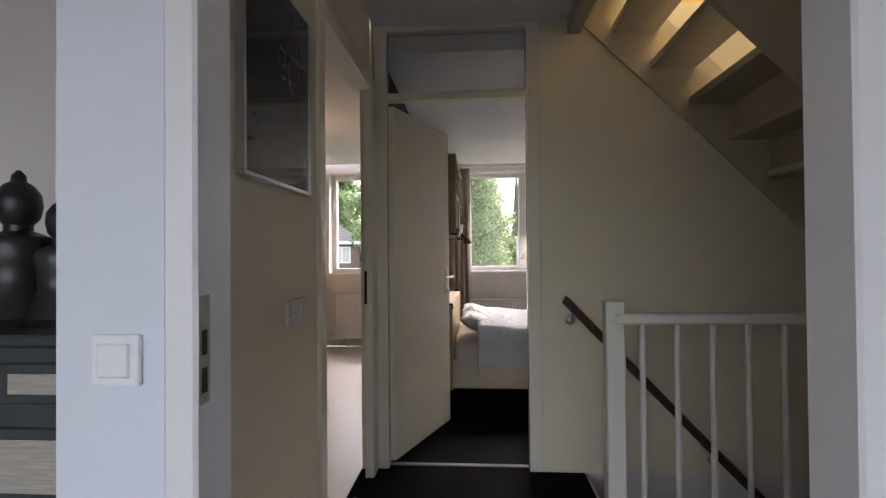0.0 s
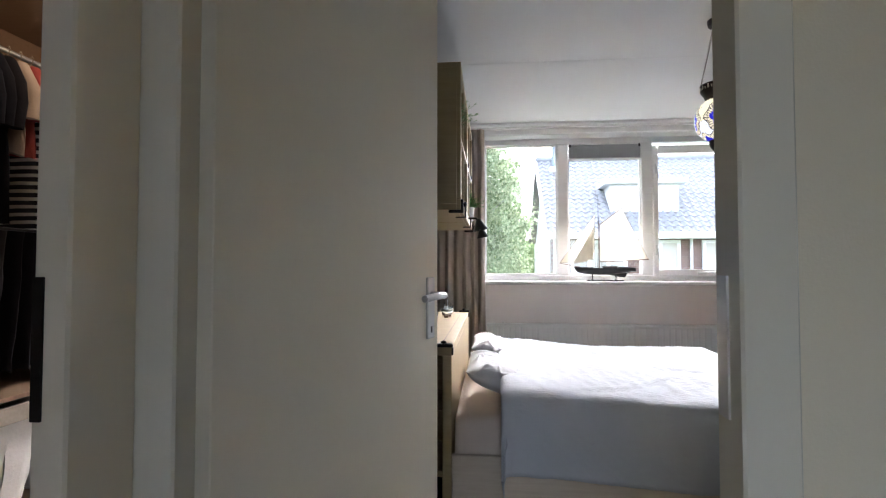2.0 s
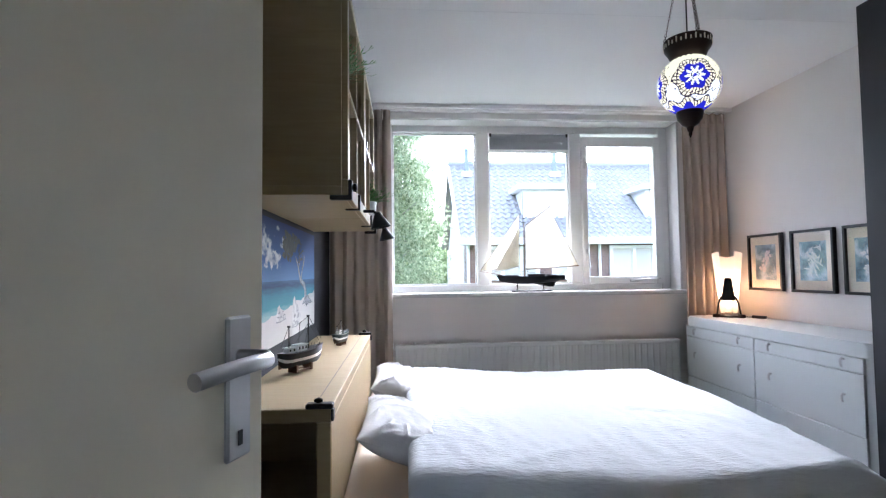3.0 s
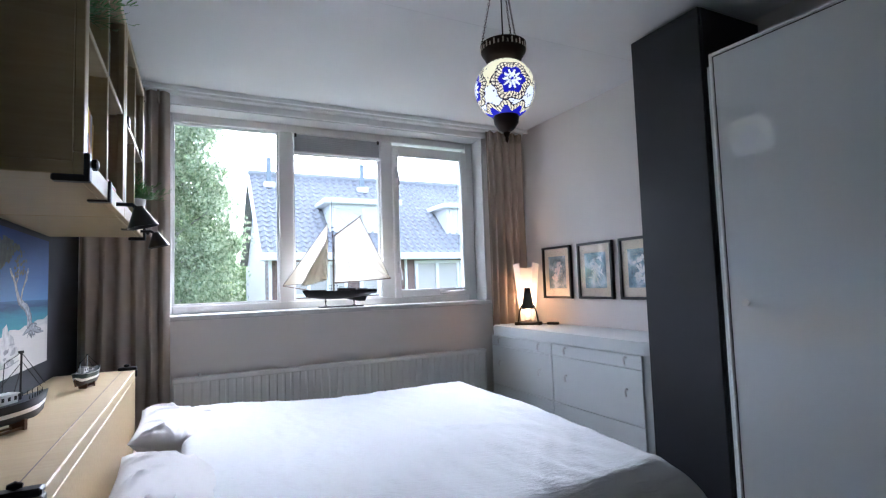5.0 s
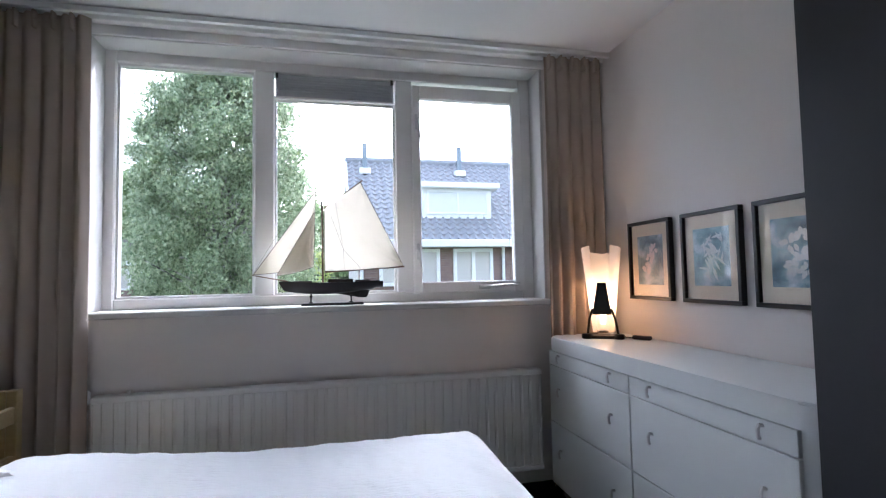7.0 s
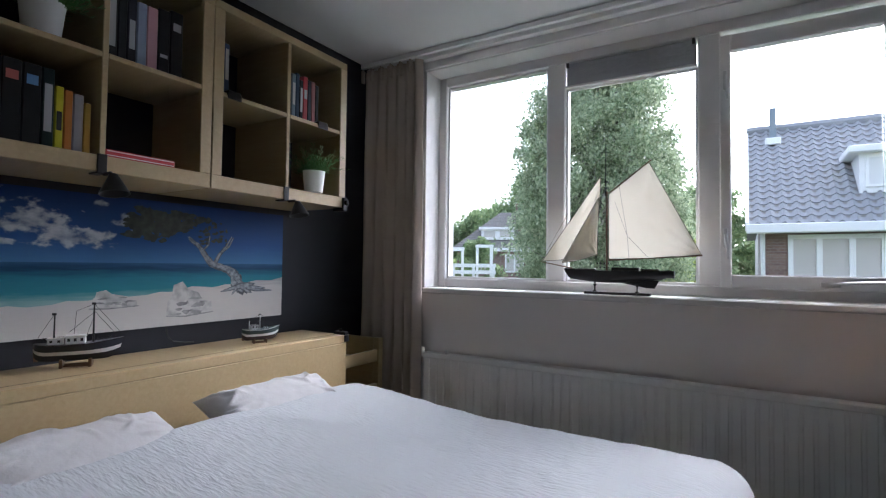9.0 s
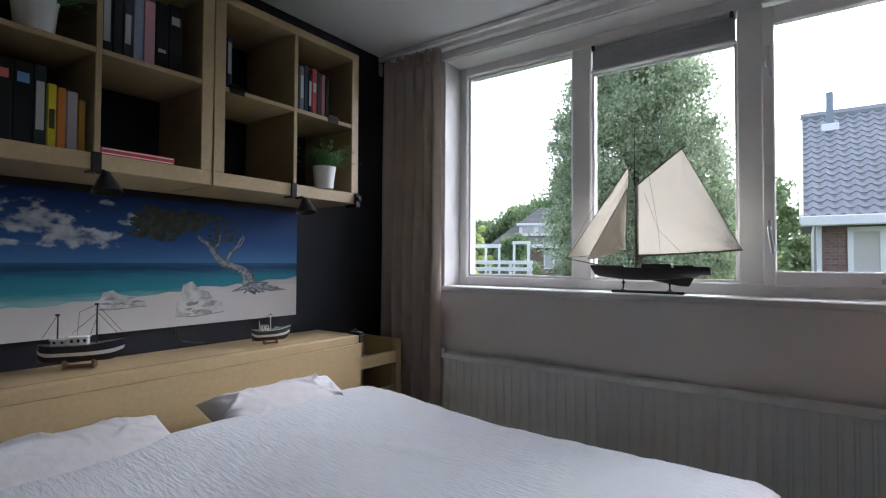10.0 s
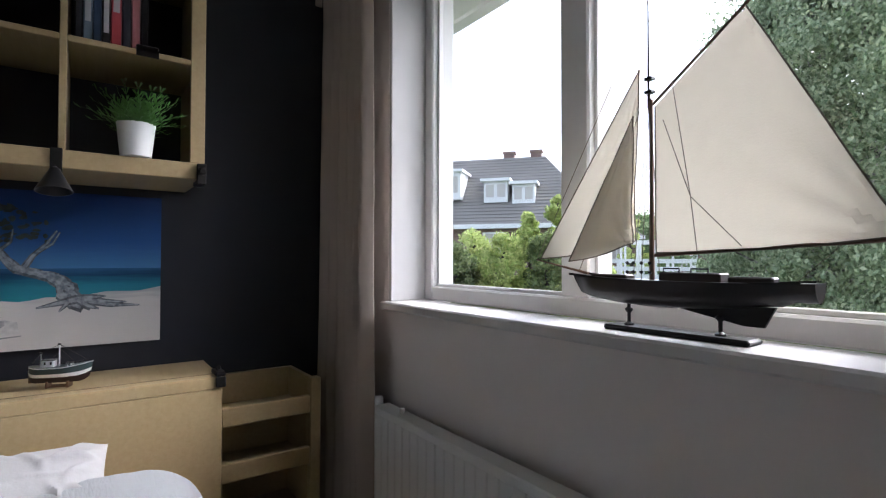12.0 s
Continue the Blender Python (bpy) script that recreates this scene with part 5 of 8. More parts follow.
    g = part("glazing", bm, M_THINGLASS, t); g.visible_shadow = False

# ---- table lamp ----
tl = thing("table_lamp", "lit table lamp with curved white plastic shade", "lamp", (2.71, 6.685, 0.8101))
M_LSHADE = bpy.data.materials.new("translucent_shade")
M_LSHADE.use_nodes = True
_b = M_LSHADE.node_tree.nodes["Principled BSDF"]
_b.inputs["Base Color"].default_value = (0.85, 0.82, 0.78, 1)
_b.inputs["Roughness"].default_value = 0.5
_tr = M_LSHADE.node_tree.nodes.new("ShaderNodeBsdfTranslucent"); _tr.inputs["Color"].default_value = (0.9, 0.8, 0.7, 1)
_mx = M_LSHADE.node_tree.nodes.new("ShaderNodeMixShader"); _mx.inputs["Fac"].default_value = 0.45
M_LSHADE.node_tree.links.new(_b.outputs[0], _mx.inputs[1]); M_LSHADE.node_tree.links.new(_tr.outputs[0], _mx.inputs[2])
M_LSHADE.node_tree.links.new(_mx.outputs[0], M_LSHADE.node_tree.nodes["Material Output"].inputs["Surface"])
FACE = 35      # the lamp's front looks this way
bm = bmesh.new(); box(bm, -0.09, -0.05, 0, 0.09, 0.05, 0.016, bevel=0.006, seg=2, m=pose(0, 0, 0, 0, 0, -FACE))
part("base", bm, M_BLACKMETAL, tl, "flat dark metal base")
for sx in (-1, 1):
    bm = bmesh.new(); lathe(bm, [(0.022, 0.0), (0.026, 0.004), (0.026, 0.018), (0.02, 0.025)], 16, pose(0, 0, 0, 0, 0, -FACE) @ pose(sx * 0.078, -0.04, 0.0))
    part("foot", bm, M_BLACKMETAL, tl, smooth=True)
for sx in (-1, 1):
    bm = bmesh.new()
    tube(bm, [(sx * 0.075, -0.035, 0.012), (sx * 0.062, -0.045, 0.10), (sx * 0.045, -0.05, 0.15)], 0.006, 8)
    bmesh.ops.transform(bm, matrix=pose(0, 0, 0, 0, 0, -FACE), verts=bm.verts)
    part("leg", bm, M_BLACKMETAL, tl, smooth=True)
bm = bmesh.new()
prism(bm, [(-0.046, 0.122), (0.046, 0.122), (0.023, 0.282), (-0.019, 0.282)], -0.056, -0.05, pose(0, 0, 0, 0, 0, -FACE))
part("front_plate", bm, M_BLACKMETAL, tl, "tapered dark front plate")
bm = bmesh.new()


def shade_wing(sx):
    def f(u, v):
        # a strip curling from the back round to the front, widening upward
        a = radians(-95 + 155 * u)
        r = 0.055 + 0.048 * v
        z = 0.03 + v * (0.40 + 0.04 * u)
        return Vector((sx * (r * math.cos(a) * 0.95 + 0.0), r * math.sin(a) * -0.9 + 0.01, z))
    return f


grid_cloth(bm, 14, 10, shade_wing(1))
grid_cloth(bm, 14, 10, shade_wing(-1))
bmesh.ops.transform(bm, matrix=pose(0, 0, 0, 0, 0, -FACE), verts=bm.verts)
part("shade", bm, M_LSHADE, tl, "curled white translucent shade", smooth=True)
bm = bmesh.new()
lathe(bm, [(0.012, 0.07), (0.012, 0.11), (0.024, 0.14), (0.026, 0.16), (0.015, 0.185), (0.004, 0.19)], 14)
part("bulb", bm, glowing("bulb_glow", (1.0, 0.6, 0.3), 1.0), tl, "glowing warm bulb", smooth=True)
lamp = new("table_lamp_light", bpy.data.lights.new("table_lamp_light", "POINT"))
lamp.data.energy, lamp.data.color, lamp.data.shadow_soft_size = 0.5, (1.0, 0.6, 0.32), 0.03
lamp.location = (2.71, 6.685, 1.01)
bm = bmesh.new(); box(bm, -0.045, -0.014, 0, 0.045, 0.014, 0.02, bevel=0.006, seg=2)
sw = thing("cord_switch", "small black cord switch lying on dresser", "switch", (2.835, 6.545, 0.8105), turn=-60)
part("body", bm, M_BLACK, sw)
bm = bmesh.new(); tube(bm, [(-0.04, 0, 0.008), (-0.08, 0.02, 0.004), (-0.13, 0.03, 0.004), (-0.16, 0.05, 0.004)], 0.003, 6)
part("cord", bm, M_BLACK, sw)
# glass bowl at the dresser's end
t = thing("glass_dish", "small clear glass ornament on dresser", "ornament", (2.60, 5.40, 0.8101))
bm = bmesh.new(); lathe(bm, [(0.02, 0), (0.024, 0.004), (0.008, 0.02), (0.02, 0.05), (0.034, 0.06), (0.03, 0.058), (0.006, 0.024)], 16)
mg = material("clear_glass", (0.9, 0.92, 0.92), 0.03, vary=0.0)
mg.node_tree.nodes["Principled BSDF"].inputs["Transmission Weight"].default_value = 0.9
part("bowl", bm, mg, t, smooth=True)

# ---- pendant lamp ----
pl = thing("pendant_lamp", "mosaic glass globe lantern hanging on chains", "lamp", (1.51, 5.10, CEIL))
ZC = 1.885 - CEIL
M_MOSAIC = bpy.data.materials.new("mosaic_glass")
M_MOSAIC.use_nodes = True
nt = M_MOSAIC.node_tree
bs = nt.nodes["Principled BSDF"]
bs.inputs["Roughness"].default_value = 0.25
at_ = nt.nodes.new("ShaderNodeAttribute"); at_.attribute_name = "tint"
nt.links.new(at_.outputs["Color"], bs.inputs["Base Color"]); nt.links.new(at_.outputs["Color"], bs.inputs["Emission Color"])
bs.inputs["Emission Strength"].default_value = 0.10
R = 0.117
WHITE, BLUE, AMBER, DARK = (0.85, 0.86, 0.9, 1), (0.02, 0.018, 0.36, 1), (0.86, 0.78, 0.48, 1), (0.03, 0.02, 0.03, 1)
LEAF = (0.84, 0.74, 0.5, 1)
STARS = [Vector((math.cos(k * math.pi / 2 - 1.92) * 0.99, math.sin(k * math.pi / 2 - 1.92) * 0.99, -0.02)).normalized() for k in range(4)]


def tint_at(d):
    best = max(STARS, key=lambda s_: s_.dot(d))
    ang = math.acos(max(-1, min(1, best.dot(d))))
    e1 = best.cross(Vector((0, 0, 1))).normalized(); e2 = best.cross(e1)
    th = math.atan2(d.dot(e2), d.dot(e1))
    az = math.atan2(d.y, d.x)
    q = ang / 0.74
    star = 0.25 + 0.22 * (0.5 + 0.5 * math.cos(10 * th))
    edge = 0.90 + 0.07 * math.cos(6 * th)
    low = -0.66 + 0.07 * math.sin(8 * az)
    if d.z < low:               # scalloped border round the foot
        if d.z > low - 0.035: return DARK
        if d.z > low - 0.15: return DARK if math.sin(40 * az + 30 * d.z) > 0.6 else LEAF
        return BLUE
    if q < 0.075: return BLUE
    if q < star:
        if q > star - 0.035 or math.cos(10 * th) < -0.9: return DARK
        return DARK if 0.14 < q < 0.18 and math.cos(20 * th) > 0.2 else WHITE
    if q < 0.57 + 0.06 * math.cos(6 * th): return BLUE
    if q < edge:
        return DARK if q > edge - 0.05 or math.sin(30 * th + 14 * q) > 0.5 or abs(q - 0.74) < 0.018 else LEAF
    if d.z > 0.80: return DARK if math.sin(22 * az) > 0.7 else AMBER
    return DARK if noise.cell(d * 22.0) > 0.9 else (AMBER if d.z > -0.15 else WHITE)


bm = bmesh.new()
bmesh.ops.create_uvsphere(bm, u_segments=200, v_segments=100, radius=R)
lay = bm.loops.layers.float_color.new("tint")
for fc in bm.faces:
    c_ = tint_at(fc.calc_center_median().normalized())
    for lp in fc.loops:
        lp[lay] = c_
bmesh.ops.translate(bm, verts=bm.verts, vec=(0, 0, ZC))
gl = part("globe", bm, M_MOSAIC, pl, "blue and white mosaic glass globe", smooth=True)
M_BRONZE = material("dark_bronze", (0.045, 0.032, 0.028), 0.42, 0.8, vary=0.3, scale=25, bump=0.1)
bm = bmesh.new()
lathe(bm, [(0.055, ZC + 0.10), (0.064, ZC + 0.105), (0.074, ZC + 0.128), (0.086, ZC + 0.145), (0.089, ZC + 0.178), (0.083, ZC + 0.181), (0.079, ZC + 0.15), (0.05, ZC + 0.11)], 40)
cap = part("crown_cap", bm, M_BRONZE, pl, "pierced dark bronze collar", smooth=True)
for i in range(32):
    a = 2 * math.pi * i / 32
    bm = bmesh.new(); box(bm, 0.0878, -0.0028, ZC + 0.151, 0.0893, 0.0028, ZC + (0.172 if i % 2 else 0.164), m=pose(0, 0, 0, 0, 0, math.degrees(a)))
    part("piercing", bm, M_MAT, cap)
bm = bmesh.new()
lathe(bm, [(0.048, ZC - 0.098), (0.05, ZC - 0.112), (0.046, ZC - 0.135), (0.03, ZC - 0.158), (0.013, ZC - 0.168), (0.011, ZC - 0.18), (0.006, ZC - 0.188), (0.007, ZC - 0.196), (0.001, ZC - 0.21)], 28)
part("finial", bm, M_BRONZE, pl, "pointed dark bronze finial", smooth=True)
bm = bmesh.new(); lathe(bm, [(0.045, -0.03), (0.05, -0.012), (0.05, -0.001)], 24)
part("ceiling_rose", bm, M_BRONZE, pl, smooth=True)


def chain(p0, p1, nm):
    d = Vector(p1) - Vector(p0)
    n = int(d.length / 0.011)
    bm = bmesh.new()
    q = d.to_track_quat("Z", "Y").to_matrix().to_4x4()
    for i in range(n):
        m = Matrix.Translation(Vector(p0) + d * ((i + 0.5) / n)) @ q @ pose(0, 0, 0, 0, 0, 90 * (i % 2))
        ring = []
        for k in range(8):
            a = 2 * math.pi * k / 8
            c0 = Vector((0.0038 * math.cos(a), 0, 0.0075 * math.sin(a)))
            nrm = Vector((math.cos(a), 0, math.sin(a)))
            ring.append([bm.verts.new(m @ (c0 + 0.0013 * (math.cos(b) * nrm + math.sin(b) * Vector((0, 1, 0))))) for b in (0, 2.1, 4.2)])
        for k in range(8):
            for b in range(3):
                bm.faces.new((ring[k][b], ring[(k + 1) % 8][b], ring[(k + 1) % 8][(b + 1) % 3], ring[k][(b + 1) % 3]))
    part(nm, bm, M_BRONZE, pl)


for k in range(3):
    a = k * 2.094 + 0.5
    chain((0.085 * math.cos(a), 0.085 * math.sin(a), ZC + 0.178), (0.02 * math.cos(a), 0.02 * math.sin(a), -0.03), "chain")
bm = bmesh.new(); tube(bm, [(0, 0, ZC + 0.1), (0, 0, -0.02)], 0.003, 6)
part("flex", bm, M_BLACK, pl)


# ---- model ships ----
M_SAIL = material("sail_cloth", (0.74, 0.68, 0.55), 0.9, vary=0.05, scale=12, bump=0.15, fine=300, spec=0.1)
_n = M_SAIL.node_tree
_t = _n.nodes.new("ShaderNodeBsdfTranslucent"); _t.inputs["Color"].default_value = (0.72, 0.67, 0.56, 1)
_m = _n.nodes.new("ShaderNodeMixShader"); _m.inputs["Fac"].default_value = 0.18
_n.links.new(_n.nodes["Principled BSDF"].outputs[0], _m.inputs[1]); _n.links.new(_t.outputs[0], _m.inputs[2]); _n.links.new(_m.outputs[0], _n.nodes["Material Output"].inputs["Surface"])
M_HULL = material("black_hull_lacquer", (0.010, 0.009, 0.010), 0.3, vary=0.3, scale=30, spec=0.3)
M_DECK = wood("brown_deck", (0.12, 0.06, 0.035), (0.2, 0.11, 0.06), 0.5)
M_DECKDARK = wood("dark_stained_deck", (0.018, 0.012, 0.010), (0.04, 0.026, 0.02), 0.4)
M_ROPE = material("rope", (0.2, 0.17, 0.13), 0.9)


def hull_mesh(L, beam, depth, sheer=0.02, n=28, m=12, stern=0.6):
    """A hull along x, bow at -L/2, deck at z 0."""
    bm = bmesh.new()
    rows = []
    for i in range(n + 1):
        u = i / n
        half = beam / 2 * (math.sin(math.pi * min(1, u * 0.9 + 0.03)) ** 0.65 if u < 0.62 else 1 - (1 - stern) * ((u - 0.62) / 0.38) ** 2)
        half *= min(1, (u / 0.12) ** 0.7) if u < 0.12 else 1
        half = max(half, 0.0015)
        dep = depth * (0.72 + 0.28 * math.sin(math.pi * min(1, u * 1.1 + 0.05))) * (0.8 if u > 0.9 else 1)
        zt = sheer * ((2 * u - 1) ** 2) * (1.3 if u < 0.5 else 0.5)
        ring = []
        for j in range(m + 1):
            a = math.pi * j / m
            ring.append(bm.verts.new((-L / 2 + u * L + 0.05 * L * (math.sin(a) if u < 0.1 else 0) * (1 - u / 0.1), half * math.cos(a) * (1 - 0.15 * math.sin(a)), zt - dep * math.sin(a) ** 0.8)))
        rows.append(ring)
    for r0, r1 in zip(rows, rows[1:]):
        for j in range(m):
            bm.faces.new((r0[j], r1[j], r1[j + 1], r0[j + 1]))
    for r0, r1 in zip(rows, rows[1:]):
        bm.faces.new((r0[0], r0[m], r1[m], r1[0]))
    bm.faces.new(rows[0]); bm.faces.new(rows[-1][::-1])
    return bm


def sail(parent, corners, belly, name="sail", label="cream cloth sail", side=0.0):
    """corners: head, throat or head again, tack, clew, as (x, z)."""
    a, b, c, d = [Vector((p[0], 0, p[1])) for p in corners]
    bm = bmesh.new()

    def f(u, v):
        top = a.lerp(b, u); bot = d.lerp(c, u)
        p = bot.lerp(top, v)
        p.y = -belly * math.sin(math.pi * u) * math.sin(math.pi * min(1, v * 0.95 + 0.03)) - 0.003 * fold(u * 4, v * 4 + a.x) - 0.0075 * math.sin(13 * math.atan2(v + 0.02, u + 0.02)) * math.exp(-2.5 * math.hypot(u, v)) - 0.005 * math.sin(11 * math.atan2(1.02 - v, u + 0.02)) * math.exp(-3 * math.hypot(u, 1 - v))
        p.z += -0.008 * math.sin(math.pi * u) * (1 - v)
        p.y += side
        return p
    grid_cloth(bm, 34, 34, f)
    bmesh.ops.remove_doubles(bm, verts=bm.verts, dist=0.0002)
    s_ = part(name, bm, M_SAIL, parent, label, smooth=True)
    bm = bmesh.new()
    for p, q, n in ((0, 0, "u0"), (1, 0, "u1"), (0, 0, "v0")):
        pts = [f(0, k / 14) if n == "u0" else f(1, k / 14) if n == "u1" else f(k / 14, 0) for k in range(15)]
        tube(bm, [v + Vector((0, -0.001, 0)) for v in pts], 0.0017, 5)
    part("bolt_rope", bm, M_ROPE, s_)


sh = thing("model_sailing_ship", "model gaff cutter with cream sails on sill", "model ship", (1.362, 7.06, 1.0))
O = 1.362
bm = hull_mesh(0.535, 0.085, 0.06, 0.007)
part("hull", bm, M_HULL, sh, "glossy black wooden hull", smooth=True, at=pose(0, 0, 0.118))
bm = bmesh.new(); prism(bm, [(-0.02, 0.068), (0.20, 0.075), (0.18, 0.036), (0.145, 0.036)], -0.004, 0.004)
part("keel", bm, M_HULL, sh)
bm = bmesh.new(); box(bm, -0.155, -0.03, 0.0, 0.165, 0.03, 0.012, bevel=0.004)
part("stand", bm, M_HULL, sh, "black display stand")
for x in (-0.105, 0.10):
    bm = bmesh.new(); lathe(bm, [(0.011, 0.011), (0.011, 0.016), (0.004, 0.02), (0.004, 0.04), (0.009, 0.046), (0.009, 0.05), (0.004, 0.054), (0.004, 0.075)], 12, pose(x, 0, 0))
    part("stand_post", bm, M_HULL, sh, smooth=True)
for x0, x1, w_, z1 in ((-0.20, -0.10, 0.018, 0.128), (-0.02, 0.11, 0.02, 0.136), (0.12, 0.20, 0.015, 0.13)):
    bm = bmesh.new(); box(bm, x0, -w_, 0.112, x1, w_, z1, bevel=0.003)
    part("deckhouse", bm, M_DECKDARK, sh)
for x0 in (-0.01, 0.05):
    bm = bmesh.new(); tube(bm, [(x0, -0.016, 0.136), (x0, -0.016, 0.144), (x0 + 0.035, -0.016, 0.144), (x0 + 0.035, -0.016, 0.136)], 0.0018, 5)
    part("skylight_rail", bm, M_HULL, sh)
for sy in (-0.036, 0.036):
    bm = bmesh.new()
    prism(bm, [(-0.25, 0.124), (-0.15, 0.116), (0.0, 0.112), (0.15, 0.114), (0.25, 0.12), (0.25, 0.125), (0.15, 0.119), (0.0, 0.117), (-0.15, 0.121), (-0.25, 0.13)], sy - 0.0015, sy + 0.0015)
    part("bulwark", bm, M_HULL, sh)
bm = bmesh.new(); tube(bm, [(-0.046, 0, 0.10), (-0.046, 0, 0.52)], 0.0055, 10, 0.0045)
part("mast", bm, M_DECK, sh, smooth=True)
bm = bmesh.new(); tube(bm, [(-0.052, 0, 0.50), (-0.052, 0, 0.77)], 0.003, 8, 0.0012)
part("topmast", bm, M_HULL, sh, smooth=True)
bm = bmesh.new(); box(bm, -0.058, -0.008, 0.535, -0.04, 0.008, 0.541); box(bm, -0.058, -0.008, 0.565, -0.04, 0.008, 0.571)
part("mast_cap", bm, M_HULL, sh)
bm = bmesh.new(); tube(bm, [(-0.038, -0.002, 0.172), (0.385, -0.002, 0.196)], 0.004, 8)
part("boom", bm, M_DECK, sh, smooth=True)
bm = bmesh.new(); tube(bm, [(-0.04, -0.002, 0.508), (0.165, -0.002, 0.662)], 0.0035, 8)
part("gaff", bm, M_DECK, sh, smooth=True)
bm = bmesh.new(); tube(bm, [(-0.22, 0, 0.128), (-0.395, 0, 0.162)], 0.0035, 8, 0.002)
part("bowsprit", bm, M_DECK, sh, smooth=True)
sail(sh, [(0.155, 0.65), (-0.036, 0.503), (-0.036, 0.178), (0.38, 0.2)], 0.03, "mainsail", "cream cloth mainsail")
sail(sh, [(-0.079, 0.60), (-0.082, 0.598), (-0.39, 0.165), (-0.098, 0.205)], -0.004, "jib", "cream cloth jib", 0.01)
sail(sh, [(-0.083, 0.49), (-0.086, 0.488), (-0.275, 0.158), (-0.092, 0.2)], 0.014, "staysail", "cream cloth staysail", -0.008)
RIG = [((-0.395, 0, 0.162), (-0.05, 0, 0.75)), ((-0.25, 0, 0.13), (-0.05, 0, 0.55)), ((0.165, 0, 0.662), (-0.05, 0, 0.72)), ((0.07, 0, 0.59), (-0.05, 0, 0.70)), ((-0.05, -0.036, 0.118), (-0.048, 0, 0.54)), ((-0.07, -0.036, 0.118), (-0.048, 0, 0.54)), ((-0.03, -0.036, 0.118), (-0.048, 0, 0.54)),
       ((-0.05, 0.036, 0.118), (-0.048, 0, 0.54)), ((0.0, -0.03, 0.46), (0.06, -0.034, 0.29)), ((0.02, -0.03, 0.54), (0.06, -0.034, 0.29)), ((0.06, -0.034, 0.29), (0.065, -0.02, 0.18)), ((0.06, -0.034, 0.29), (0.15, -0.02, 0.188)), ((0.23, 0, 0.12), (0.30, 0, 0.19)), ((-0.052, 0, 0.77), (0.165, 0, 0.662))]
for p, q in RIG:
    bm = bmesh.new(); tube(bm, [p, q], 0.0009, 4)
    part("rigging_line", bm, M_ROPE, sh)
for x in (-0.085, -0.07, -0.05, -0.03):
    for z in (0.135, 0.155):
        bm = bmesh.new(); bmesh.ops.create_icosphere(bm, subdivisions=1, radius=0.0045, matrix=Matrix.Translation((x, -0.035, z)))
        part("deadeye", bm, M_HULL, sh)


def boat_hull(L, beam, depth, z0, z1, grow=1.0):
    """A strip of hull between two heights (shares of the depth), bow at +x with a high sheer; closed by a deck at z1 = 1."""
    bm = bmesh.new()
    n, m = 26, 8
    rows = []
    for i in range(n + 1):
        u = i / n
        plan = min(1.0, (u / 0.2) ** 0.45 if u > 0 else 0.0) if u < 0.2 else 1.0 if u < 0.55 else max(0.0, 1 - ((u - 0.55) / 0.45) ** 2.2)
        sheer = 0.10 + 0.32 * max(0.0, (u - 0.45) / 0.55) ** 2 + 0.10 * max(0.0, (0.25 - u) / 0.25) ** 2
        keel = 0.30 * max(0.0, (u - 0.82) / 0.18) ** 2 + 0.35 * max(0.0, (0.12 - u) / 0.12) ** 2
        row = []
        for j in range(m + 1):
            f = z0 + (z1 - z0) * j / m
            zz = keel + (1 + sheer - keel) * f
            half = beam / 2 * plan * min(1.0, (0.12 + f) ** 0.5) * grow
            rake = 0.07 * L * f * max(0.0, (u - 0.75) / 0.25) ** 1.5
            row.append((-L / 2 + u * L + rake, max(half, 0.0006), zz * depth))
        rows.append(row)
    left = [[bm.verts.new((x, -y, z)) for x, y, z in r] for r in rows]
    right = [[bm.verts.new((x, y, z)) for x, y, z in r] for r in rows]
    for side in (left, right):
        for a, b in zip(side, side[1:]):
            for j in range(m):
                bm.faces.new((a[j], b[j], b[j + 1], a[j + 1]))
    for i in range(n):      # bottom and deck
        bm.faces.new((left[i][0], right[i][0], right[i + 1][0], left[i + 1][0]))
        bm.faces.new((left[i][m], left[i + 1][m], right[i + 1][m], right[i][m]))
    bm.faces.new([v for v in left[0]] + [v for v in reversed(right[0])])
    return bm


